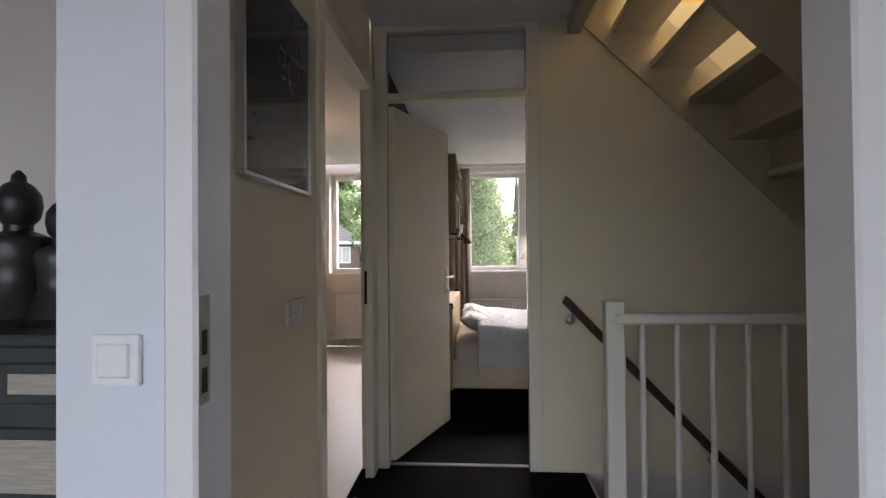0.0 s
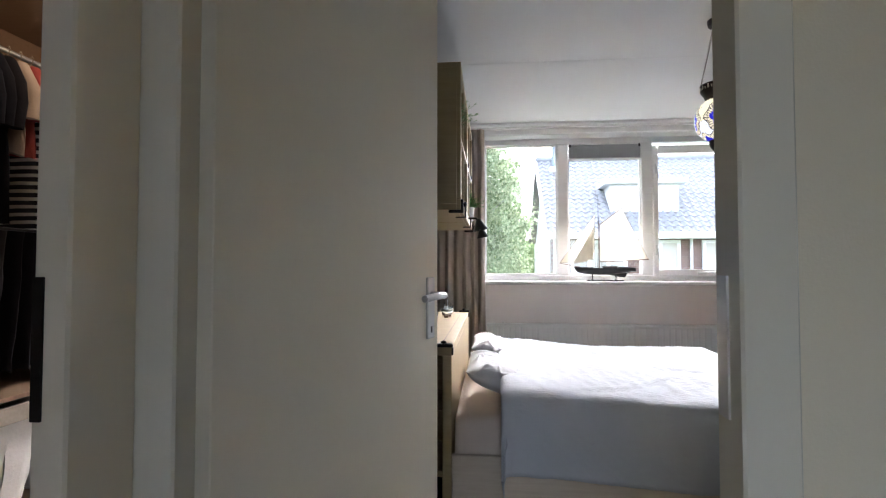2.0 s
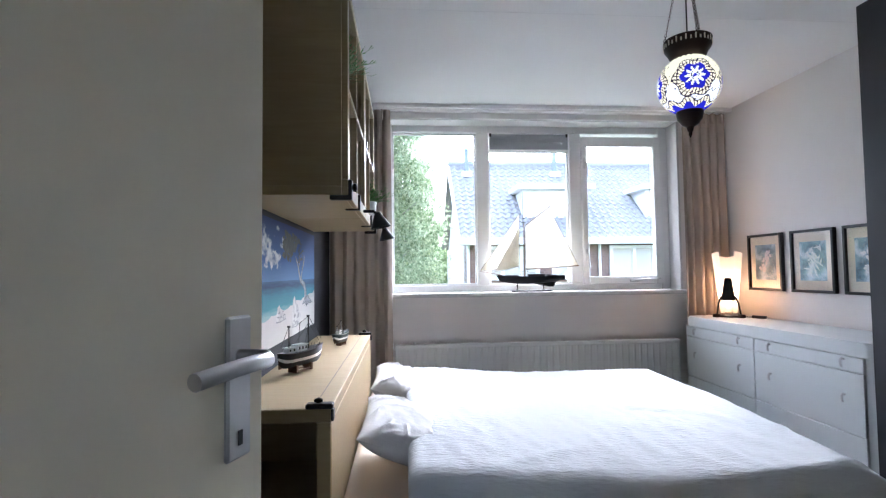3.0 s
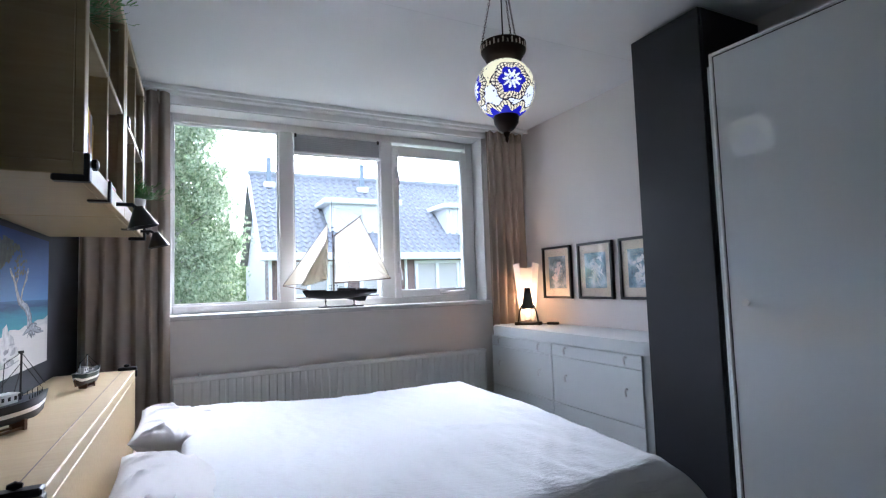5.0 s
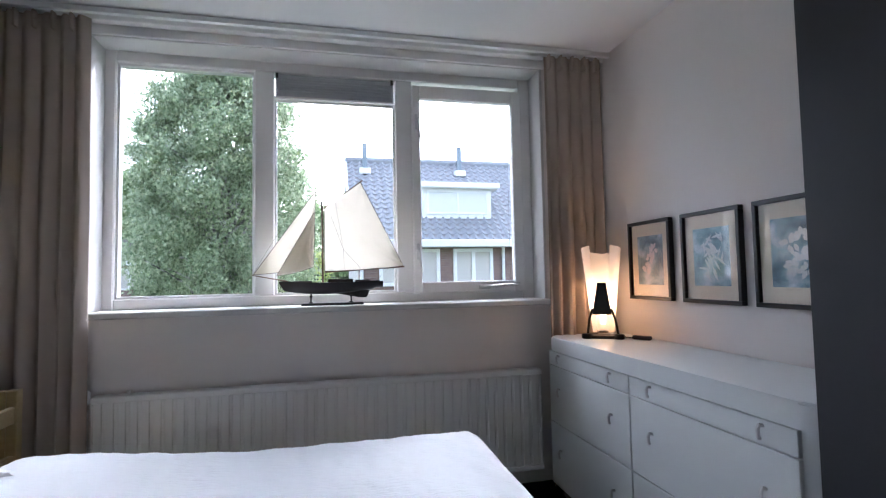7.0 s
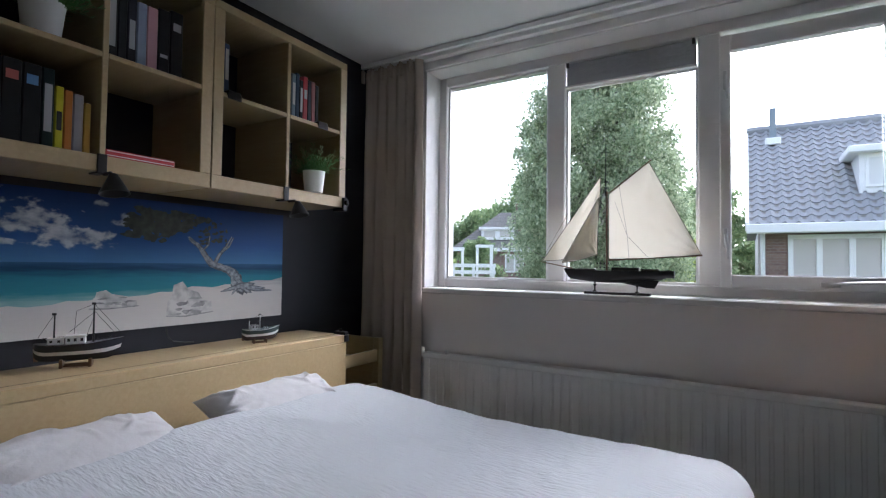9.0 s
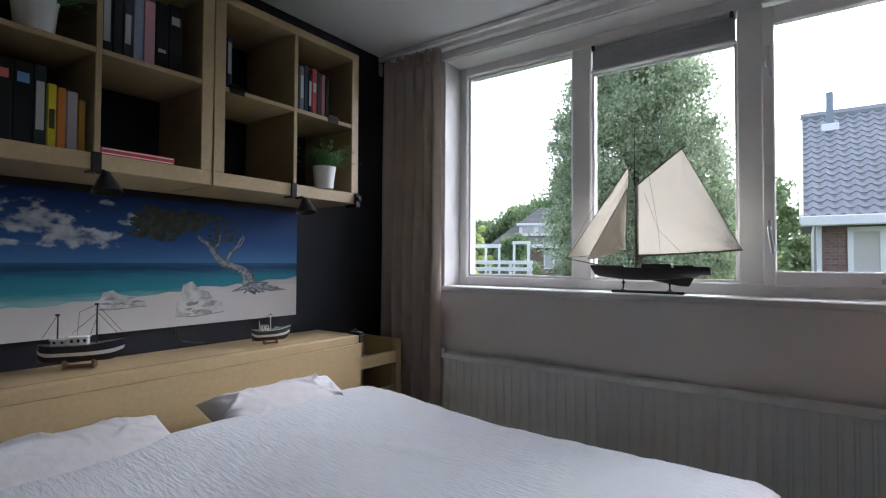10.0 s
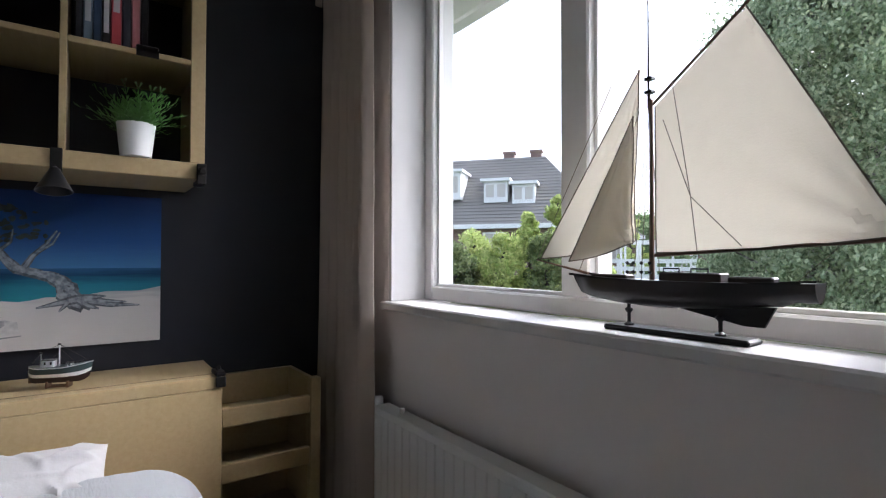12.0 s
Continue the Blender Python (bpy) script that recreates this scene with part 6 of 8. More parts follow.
def fishing_boat(at, L, turn, label, topsides, bottom, cabins, masts, lines):
    """Painted trawler on a small wooden cradle; heights and places are shares of the length."""
    t = thing("model_fishing_boat", label, "model ship", at, "model boats on the headboard", turn=turn)
    lift, D, B = 0.10 * L, (0.21 if L > 0.2 else 0.27) * L, (0.29 if L > 0.2 else 0.36) * L
    up = pose(0, 0, lift)
    part("hull_bottom", boat_hull(L, B, D, 0.0, 0.36), material("boat_bottom_paint", bottom, 0.4, vary=0.2, scale=40), t, "dark painted hull bottom", smooth=True, at=up)
    part("white_band", boat_hull(L, B, D, 0.36, 0.58, 1.01), M_WHITE, t, "white painted band", smooth=True, at=up)
    part("hull", boat_hull(L, B, D, 0.58, 1.0), material("boat_topside_paint", topsides, 0.35, vary=0.15, scale=40), t, "painted wooden hull topsides", smooth=True, at=up)
    part("rubbing_strake", boat_hull(L, B, D, 0.94, 0.985, 1.035), M_BLACK if topsides[2] < 0.04 else M_WHITE, t, smooth=True, at=up)
    bm = bmesh.new(); prism(bm, [(-0.49 * L, lift), (-0.44 * L, lift), (-0.44 * L, lift + 0.6 * D), (-0.50 * L, lift + 0.7 * D)], -0.002, 0.002)
    part("rudder", bm, M_DECK, t)
    dk = lift + 1.1 * D
    for x0, x1, w, h in cabins:
        bm = bmesh.new(); box(bm, x0 * L, -w * L, dk - 0.02 * L, x1 * L, w * L, dk + h * L, bevel=0.0015)
        c = part("cabin", bm, M_WHITE, t, "white painted cabin")
        bm = bmesh.new(); box(bm, (x0 - 0.012) * L, -(w + 0.012) * L, dk + h * L, (x1 + 0.012) * L, (w + 0.012) * L, dk + (h + 0.014) * L, bevel=0.001)
        part("cabin_roof", bm, M_WHITE if topsides[2] < 0.04 else M_BLACK, c)
        k = max(1, int((x1 - x0) / 0.075))
        for i in range(k):
            xm = (x0 + (x1 - x0) * (i + 0.5) / k) * L
            for sg in (-1, 1):
                bm = bmesh.new(); box(bm, xm - 0.016 * L, sg * w * L - 0.0006, dk + 0.35 * h * L, xm + 0.016 * L, sg * w * L + 0.0006, dk + 0.8 * h * L)
                part("cabin_window", bm, M_BLACK, c)
    for x, h, r in masts:
        bm = bmesh.new(); tube(bm, [(x * L, 0, lift + D), (x * L, 0, lift + D + h * L)], r * L, 8, r * L * 0.7)
        part("mast", bm, M_BLACK if topsides[2] < 0.04 else M_WHITE, t, smooth=True)
        bm = bmesh.new(); box(bm, (x - 0.03) * L, -0.012 * L, lift + D + (h - 0.03) * L, (x + 0.02) * L, 0.012 * L, lift + D + h * L)
        part("mast_head", bm, M_BLACK, t)
    for (xa, za), (xb, zb) in lines:
        bm = bmesh.new(); tube(bm, [(xa * L, 0, lift + D + za * L), (xb * L, 0, lift + D + zb * L)], 0.0009, 4)
        part("rigging_line", bm, M_BLACK, t)
    for i in range(7):          # bow rail
        x = 0.18 + 0.045 * i
        for sg in (-1, 1):
            yb = sg * B / 2 * max(0.02, 1 - ((x + 0.5 - 0.55) / 0.45) ** 2.2) * 0.95
            zb = lift + D * (1.10 + 0.32 * ((x + 0.05) / 0.55) ** 2)
            bm = bmesh.new(); tube(bm, [(x * L, yb, zb - 0.002), (x * L, yb, zb + 0.045 * L)], 0.0008, 4)
            part("rail_post", bm, M_BLACK, t)
    for x in (-0.17, 0.17):
        bm = bmesh.new(); box(bm, x * L - 0.02 * L, -0.1 * L, 0.0, x * L + 0.02 * L, 0.1 * L, lift + 0.1 * D, bevel=0.001)
        part("cradle_end", bm, M_DECK, t)
    for sg in (-1, 1):
        bm = bmesh.new(); box(bm, -0.15 * L, sg * 0.07 * L - 0.002, 0.012 * L, 0.15 * L, sg * 0.07 * L + 0.002, 0.04 * L)
        part("cradle_bar", bm, M_DECK, t)


fishing_boat((-0.03, 5.285, 0.7762), 0.238, 59, "navy and white model fishing boat on cradle", (0.012, 0.016, 0.03), (0.008, 0.009, 0.014),
             ((-0.34, -0.16, 0.055, 0.075), (-0.13, 0.10, 0.065, 0.10)), ((-0.27, 0.46, 0.012), (0.19, 0.60, 0.014)),
             (((-0.27, 0.45), (-0.45, 0.12)), ((0.19, 0.58), (-0.02, 0.48)), ((-0.02, 0.48), (-0.04, 0.16)), ((0.19, 0.46), (-0.10, 0.18)), ((0.19, 0.58), (0.52, 0.16)), ((0.19, 0.48), (0.46, 0.14)), ((0.19, 0.4), (0.1, 0.1))))
fishing_boat((0.045, 5.975, 0.7762), 0.158, 70, "small green-grey model fishing boat on cradle", (0.03, 0.055, 0.06), (0.03, 0.012, 0.010),
             ((-0.26, -0.06, 0.07, 0.12), (0.12, 0.22, 0.05, 0.05)), ((-0.30, 0.30, 0.014), (0.0, 0.46, 0.014)),
             (((0.0, 0.44), (0.42, 0.16)), ((0.0, 0.44), (-0.3, 0.28)), ((0.0, 0.36), (0.24, 0.12)), ((-0.3, 0.28), (-0.44, 0.1)), ((0.0, 0.3), (-0.1, 0.2))))


SHIFT[:] = FRONT
# ---- dressing room ----
WF = -1.585     # wardrobe fronts
M_PAXIN = wood("wardrobe_oak", (0.235, 0.145, 0.085), (0.33, 0.215, 0.135), 0.5)
M_DRAWER = wood("pale_drawer", (0.33, 0.28, 0.22), (0.45, 0.39, 0.32), 0.5)
M_BAG = material("white_laundry_cloth", (0.72, 0.70, 0.66), 0.9, vary=0.04, bump=0.3, fine=80, spec=0.2)
CLOTH = {}


def cloth(c):
    if c not in CLOTH:
        CLOTH[c] = material("garment_cloth", c, 0.95, vary=0.18, scale=14, bump=0.3, fine=250, spec=0.1)
    return CLOTH[c]


STRIPE = bpy.data.materials.new("striped_knit")
STRIPE.use_nodes = True
nt = STRIPE.node_tree
tc = nt.nodes.new("ShaderNodeTexCoord"); wv = nt.nodes.new("ShaderNodeTexWave"); wv.bands_direction = "Z"; wv.inputs["Scale"].default_value = 9; wv.inputs["Distortion"].default_value = 0.6
rp = nt.nodes.new("ShaderNodeValToRGB"); rp.color_ramp.interpolation = "CONSTANT"
rp.color_ramp.elements[0].color = (0.02, 0.02, 0.025, 1); rp.color_ramp.elements[1].position = 0.6; rp.color_ramp.elements[1].color = (0.6, 0.57, 0.5, 1)
nt.links.new(tc.outputs["Object"], wv.inputs["Vector"]); nt.links.new(wv.outputs["Fac"], rp.inputs["Fac"]); nt.links.new(rp.outputs["Color"], nt.nodes["Principled BSDF"].inputs["Base Color"])
nt.nodes["Principled BSDF"].inputs["Roughness"].default_value = 0.95


def wardrobe_unit(y0, y1, label):
    t = thing("open_wardrobe", label, "wardrobe", (WF, (y0 + y1) / 2, 0), "open wardrobes in the dressing room")
    h = (y1 - y0) / 2
    for b4, nm in (((-0.55, -h, 0.0, 0, -h + 0.018, 2.36), "side_panel"), ((-0.55, h - 0.018, 0.0, 0, h, 2.36), "side_panel"), ((-0.55, -h + 0.018, 2.342, 0, h - 0.018, 2.36), "top_panel"), ((-0.55, -h + 0.018, 0.06, 0, h - 0.018, 0.078), "bottom_panel"), ((-0.02, -h + 0.018, 0.0, -0.005, h - 0.018, 0.06), "plinth"), ((-0.55, -h + 0.018, 0.078, -0.542, h - 0.018, 2.342), "back_panel")):
        bm = bmesh.new(); box(bm, *b4, bevel=0.0015)
        part(nm, bm, M_PAXIN, t)
    return t, h


def shelf_in(t, h, z):
    bm = bmesh.new(); box(bm, -0.54, -h + 0.018, z, -0.01, h - 0.018, z + 0.018, bevel=0.001)
    part("shelf", bm, M_PAXIN, t)


def drawer_in(t, h, z, height, out=0.0):
    bm = bmesh.new()
    box(bm, -0.03 + out, -h + 0.026, z, -0.012 + out, h - 0.026, z + height, bevel=0.002)
    d_ = part("drawer", bm, M_DRAWER, t, "pale wood-grain drawer front")
    bm = bmesh.new(); box(bm, -0.52, -h + 0.026, z, -0.03 + out, -h + 0.04, z + height - 0.02); box(bm, -0.52, h - 0.04, z, -0.03 + out, h - 0.026, z + height - 0.02); box(bm, -0.52, -h + 0.04, z, -0.03 + out, h - 0.04, z + 0.012)
    part("drawer_box", bm, M_DRAWER, d_)


def rail_in(t, h, z):
    bm = bmesh.new(); tube(bm, [(-0.27, -h + 0.018, z), (-0.27, h - 0.018, z)], 0.0125, 12)
    part("clothes_rail", bm, M_METAL, t, smooth=True)


def garment(y, zr, color, length, thick, seed, sleeve=0.45, depth=0.42):
    """A shirt or jacket on a hanger; the rail runs along y."""
    t = thing("garment", "garment on a hanger on the clothes rail", "clothing", (WF - 0.27, y, zr), "clothes on hangers")
    m = STRIPE if color == "stripe" else cloth(color)
    bm = bmesh.new()
    NA, NZ = 28, 16

    def f(u, v):
        a = 2 * math.pi * u
        sh_ = min(1.0, 0.28 + v * 6)          # shoulders widen quickly from the collar
        rx = depth / 2 * sh_ * (0.93 + 0.1 * v)
        ry = thick / 2 * min(1, 0.5 + v * 3)
        rr = 1 + 0.12 * fold(math.cos(a) * 2 + seed, math.sin(a) * 2 + v * 2.5)
        c, s = math.cos(a), math.sin(a)
        return Vector((rx * math.copysign(abs(c) ** 0.7, c), ry * math.copysign(abs(s) ** 0.8, s) * rr + 0.012 * fold(v * 3 + seed, a), -0.07 - 0.05 * (abs(c) ** 1.5) * (1 if v < 0.5 else 0.4) * (1 if v == 0 else 1) - v * length + 0.012 * fold(a, seed)))
    grid_cloth(bm, NA, NZ, f)
    bmesh.ops.remove_doubles(bm, verts=bm.verts, dist=0.0005)
    part("body", bm, m, t, smooth=True)
    for sx in (1, -1):
        bm = bmesh.new()
        ph = fold(seed, sx)
        pts = [(sx * depth * 0.42, 0, -0.13), (sx * (depth * 0.5 + 0.02), 0.01 * ph, -0.22), (sx * (depth * 0.5 + 0.035), 0.02 * ph, -0.13 - sleeve * 0.6), (sx * (depth * 0.49 + 0.03), 0.03 * ph, -0.13 - sleeve)]
        tube(bm, pts, min(0.05, thick * 0.7 + 0.012), 10, min(0.04, thick * 0.6 + 0.01))
        part("sleeve", bm, m, t, smooth=True)
    bm = bmesh.new()
    tube(bm, [(0.0, 0, 0.012), (0.012, 0, 0.022), (0.02, 0, 0.008), (0.012, 0, -0.01), (0, 0, -0.03), (0, 0, -0.06)], 0.0022, 6)
    tube(bm, [(-0.19, 0, -0.115), (0, 0, -0.06), (0.19, 0, -0.115)], 0.006, 6)
    part("hanger", bm, M_OAKLIGHT, t)


def trousers(y, z, color, length, thick, seed, w=0.40):
    t = thing("trousers", "folded trousers hung over a pull-out bar", "clothing", (WF - 0.27, y, z), "trousers on the pull-out bars")
    bm = bmesh.new()

    def f(u, v):
        a = 2 * math.pi * u
        c, s = math.cos(a), math.sin(a)
        rx = w / 2 * (1 - 0.22 * v + 0.05 * fold(seed, v * 2))
        return Vector((rx * math.copysign(abs(c) ** 0.6, c) + 0.02 * fold(seed + v * 2, 1), thick / 2 * s * (1 + 0.3 * fold(c * 2 + seed, v * 3)), -v * length * (1 + 0.03 * fold(a, seed))))
    grid_cloth(bm, 24, 12, f)
    bmesh.ops.remove_doubles(bm, verts=bm.verts, dist=0.0005)
    part("cloth", bm, cloth(color), t, smooth=True)


rnd = random.Random(5)
# unit with hanging coats, nearest the landing
t, h = wardrobe_unit(2.69, 3.685, "pale oak open wardrobe with dark coats")
shelf_in(t, h, 1.98); rail_in(t, h, 1.86)
for i in range(12):
    garment(2.76 + i * 0.075, 1.86, ((0.01, 0.01, 0.012), (0.02, 0.022, 0.03), (0.06, 0.045, 0.035), (0.012, 0.013, 0.02))[i % 4], rnd.uniform(0.75, 1.0), 0.055, i * 1.7)
for z in (0.1, 0.3, 0.5):
    drawer_in(t, h, z, 0.15)
# narrow unit with shelves and drawers
t, h = wardrobe_unit(3.69, 4.19, "pale oak open wardrobe with shelves and drawers")
for z in (0.80, 1.22, 1.60, 1.98):
    shelf_in(t, h, z)
for z, hh in ((0.10, 0.105), (0.27, 0.105), (0.44, 0.105), (0.59, 0.09), (0.73, 0.035)):
    drawer_in(t, h, z, hh)
c = thing("ceramic_jar", "black and white patterned jar with lid", "jar", (WF - 0.16, 4.10, 1.2381))
bm = bmesh.new(); lathe(bm, [(0.04, 0), (0.045, 0.01), (0.05, 0.06), (0.05, 0.12), (0.042, 0.16), (0.042, 0.17)], 20)
part("body", bm, M_WHITE, c, smooth=True)
for z in (0.05, 0.1, 0.135):
    bm = bmesh.new(); lathe(bm, [(0.0505, z), (0.0512, z + 0.005), (0.0505, z + 0.018)], 20)
    part("band", bm, M_BLACK, c)
bm = bmesh.new(); lathe(bm, [(0.044, 0.17), (0.044, 0.185), (0.03, 0.195), (0.008, 0.2), (0.008, 0.215)], 16)
part("lid", bm, M_BLACK, c, "black lid", smooth=True)
bm = bmesh.new(); box(bm, -0.4, -0.2, 0, -0.06, 0.2, 0.22, bevel=0.05, seg=4)
solid("storage_bag", bm, cloth((0.01, 0.01, 0.012)), "black soft bag lying on wardrobe shelf", "bag", smooth=True, at=pose(WF, 3.94, 0.8185))
bm = bmesh.new(); bmesh.ops.create_icosphere(bm, subdivisions=4, radius=0.12)
for v in bm.verts:
    v.co = Vector((v.co.x * 1.2, v.co.y * 1.3, max(-0.05, v.co.z * 0.8))) * (1 + 0.25 * fold(v.co.x * 20, v.co.y * 20 + v.co.z * 14))
solid("plastic_bag", bm, material("clear_crinkled_plastic", (0.55, 0.5, 0.45), 0.15, vary=0.3, scale=30), "crumpled clear plastic bag on wardrobe shelf", "bag", smooth=True, at=pose(WF - 0.2, 3.92, 2.058))
# wide unit: hanging clothes, trousers, laundry bags
t, h = wardrobe_unit(4.192, 5.15, "pale oak open wardrobe with hanging clothes")
rail_in(t, h, 2.12)
cols = [(0.45, 0.38, 0.33), (0.012, 0.012, 0.016), (0.01, 0.01, 0.014), (0.014, 0.013, 0.016), (0.42, 0.33, 0.26), (0.30, 0.06, 0.05), "stripe", (0.03, 0.025, 0.03), (0.012, 0.012, 0.016), (0.012, 0.012, 0.015), (0.03, 0.024, 0.022), (0.16, 0.11, 0.085), (0.06, 0.045, 0.038), (0.17, 0.125, 0.1), (0.06, 0.05, 0.045)]
for i, c_ in enumerate(cols):
    garment(4.24 + i * 0.058, 2.12, c_, (0.36, 0.74, 0.7, 0.72, 0.42, 0.42, 0.8, 0.66, 0.72, 0.76, 0.68, 0.72, 0.66, 0.6, 0.7)[i], 0.045, i * 2.3, 0.22 if i in (0, 4, 5) else 0.5 if i > 10 else 0.28)
shelf_in(t, h, 0.595)
bm = bmesh.new()
for x in (-0.45, -0.05):
    tube(bm, [(x, -h + 0.018, 1.293), (x, h - 0.018, 1.293)], 0.007, 8)
for i in range(11):
    tube(bm, [(-0.45, 4.27 + i * 0.078 - 4.671, 1.293), (-0.05, 4.27 + i * 0.078 - 4.671, 1.293)], 0.005, 8)
part("trouser_rack", bm, M_BLACKMETAL, t, "dark metal trouser rack")
for i in range(11):
    trousers(4.27 + i * 0.078, 1.29, ((0.05, 0.045, 0.05), (0.055, 0.05, 0.055), (0.05, 0.046, 0.05), (0.012, 0.011, 0.014), (0.012, 0.011, 0.014), (0.012, 0.012, 0.016), (0.012, 0.012, 0.018), (0.014, 0.015, 0.022), (0.016, 0.018, 0.03), (0.014, 0.015, 0.024), (0.014, 0.014, 0.02))[i], 0.6, 0.068, i * 3.3)
bm = bmesh.new(); box(bm, -0.03, -h + 0.026, 0.50, -0.012, h - 0.026, 0.57, bevel=0.002); box(bm, -0.5, -h + 0.026, 0.50, -0.03, -h + 0.04, 0.56); box(bm, -0.5, h - 0.04, 0.50, -0.03, h - 0.026, 0.56)
part("laundry_frame", bm, M_DRAWER, t)
for k, yc in enumerate((-0.235, 0.215)):
    bg = thing("laundry_bag", "white cloth laundry bag hanging in wardrobe", "laundry bag", (WF - 0.25, 4.671 + yc, 0.0785), "laundry bags")
    bm = bmesh.new()

    def f(u, v, k=k):
        a = 2 * math.pi * u
        c, s = math.cos(a), math.sin(a)
        tap = 0.72 + 0.28 * v
        return Vector((0.21 * tap * math.copysign(abs(c) ** 0.35, c) + 0.012 * fold(a * 2 + k, v * 3), 0.19 * tap * math.copysign(abs(s) ** 0.35, s) + 0.014 * fold(a * 2 + 9 + k, v * 2.4), 0.02 + v * 0.44))
    grid_cloth(bm, 48, 16, f)
    bmesh.ops.remove_doubles(bm, verts=bm.verts, dist=0.0005)
    part("bag", bm, M_BAG, bg, smooth=True)
    bm = bmesh.new(); box(bm, -0.15, -0.135, 0.0, 0.15, 0.135, 0.022, bevel=0.01)
    part("base", bm, M_BAG, bg)
# narrow unit 2
t, h = wardrobe_unit(5.152, 5.66, "pale oak open wardrobe with folded clothes")
for z in (0.86, 1.22, 1.60, 1.98):
    shelf_in(t, h, z)
for z, hh in ((0.10, 0.115), (0.28, 0.115), (0.46, 0.115), (0.63, 0.105), (0.79, 0.035)):
    drawer_in(t, h, z, hh)
for i, c_ in enumerate(((0.12, 0.04, 0.05), (0.3, 0.27, 0.26), (0.1, 0.06, 0.08), (0.35, 0.33, 0.32), (0.015, 0.015, 0.02))):
    for yy in ((-0.1, 0.1) if i < 4 else (0.06,)):
        bm = bmesh.new(); box(bm, -0.15, -0.095, 0, 0.15, 0.095, 0.032, bevel=0.012, seg=3)
        solid("folded_shirt", bm, cloth(c_), "folded shirt in a pile on wardrobe shelf", "clothing", "folded clothes", smooth=True, at=pose(WF - 0.2 + 0.02 * fold(i, yy), 5.406 + yy, 0.8785 + i * 0.033, 0, 0, 6 * fold(i * 2, yy)))
# wide unit by the window
t, h = wardrobe_unit(5.662, 6.64, "pale oak open wardrobe with jackets and drawers")
shelf_in(t, h, 2.0); rail_in(t, h, 1.92); shelf_in(t, h, 0.86)
for z, hh in ((0.10, 0.16), (0.30, 0.15), (0.49, 0.15), (0.68, 0.15)):
    drawer_in(t, h, z, hh)
cols = [(0.55, 0.48, 0.42), (0.16, 0.16, 0.17), (0.2, 0.2, 0.2), (0.015, 0.015, 0.02), (0.4, 0.2, 0.22), (0.03, 0.035, 0.06), (0.45, 0.45, 0.5), (0.02, 0.02, 0.025), (0.012, 0.012, 0.016), (0.02, 0.02, 0.022), (0.15, 0.12, 0.09), (0.28, 0.22, 0.15)]
for i, c_ in enumerate(cols):
    garment(5.72 + i * 0.074, 1.92, c_, 0.62 + 0.1 * (i % 3), 0.055, 50 + i * 1.9, 0.5)
for i in range(3):
    bm = bmesh.new(); box(bm, -0.2, -0.25, 0, 0.2, 0.25, 0.05, bevel=0.02, seg=3)
    solid("folded_blanket", bm, cloth((0.55, 0.5, 0.44)), "folded cream blanket on the wardrobe top shelf", "blanket", "folded blankets", smooth=True, at=pose(WF - 0.24, 5.98, 2.0185 + i * 0.052, 0, 0, 3 * fold(i, 8)))

# ceiling track with four spots
tr = thing("ceiling_track_light", "ceiling track with four adjustable spotlights", "lamp", (-1.165, 4.70, 2.44))
bm = bmesh.new(); tube(bm, [(0, -0.44, -0.045), (0, 0.44, -0.045)], 0.007, 8)
part("track", bm, M_METAL, tr, smooth=True)
bm = bmesh.new(); box(bm, -0.06, -0.09, -0.03, 0.06, 0.09, 0.0, bevel=0.004)
part("ceiling_plate", bm, M_METAL, tr)
SPOTS = ((-0.40, -0.03, 1), (-0.10, -0.05, 0), (0.14, -0.04, 1), (0.38, 0.0, 0))
glow = glowing("halogen_glow", (1.0, 0.82, 0.6), 3.0)
for y_, dx, lit in SPOTS:
    bm = bmesh.new(); tube(bm, [(0, y_, -0.045), (dx * 0.5, y_, -0.085)], 0.004, 6)
    lathe(bm, [(0.012, 0.0), (0.018, -0.01), (0.02, -0.03), (0.027, -0.055), (0.025, -0.055)], 16, pose(dx * 0.5, y_, -0.082, 0, 25 if lit else -20))
    sp_ = part("spot_head", bm, M_METAL, tr, "chrome spotlight head", smooth=True)
    bm = bmesh.new(); lathe(bm, [(0.004, -0.05), (0.024, -0.0552), (0.024, -0.058), (0.003, -0.06)], 14, pose(dx * 0.5, y_, -0.082, 0, 25 if lit else -20))
    part("bulb", bm, glow, sp_, "glowing halogen bulb")
    L_ = new("track_spot_light", bpy.data.lights.new("track_spot_light", "POINT"))
    L_.data.energy, L_.data.color, L_.data.shadow_soft_size = 0.12, (1.0, 0.72, 0.46), 0.03
    L_.location = Vector((-1.165 + dx * 0.5 - 0.03, 4.70 + y_, 2.44 - 0.175)) + Vector(SHIFT)
bm = bmesh.new(); box(bm, -1.5, 6.92, 0.12, -0.5, 6.99, 0.7, bevel=0.006)
for x in (-1.35, -0.65):
    box(bm, x, 6.94, 0.004, x + 0.03, 6.97, 0.13)
solid("panel_radiator", bm, M_RAD, "white panel radiator under dressing room window", "radiator")

SHIFT[:] = (0, 0, 0)


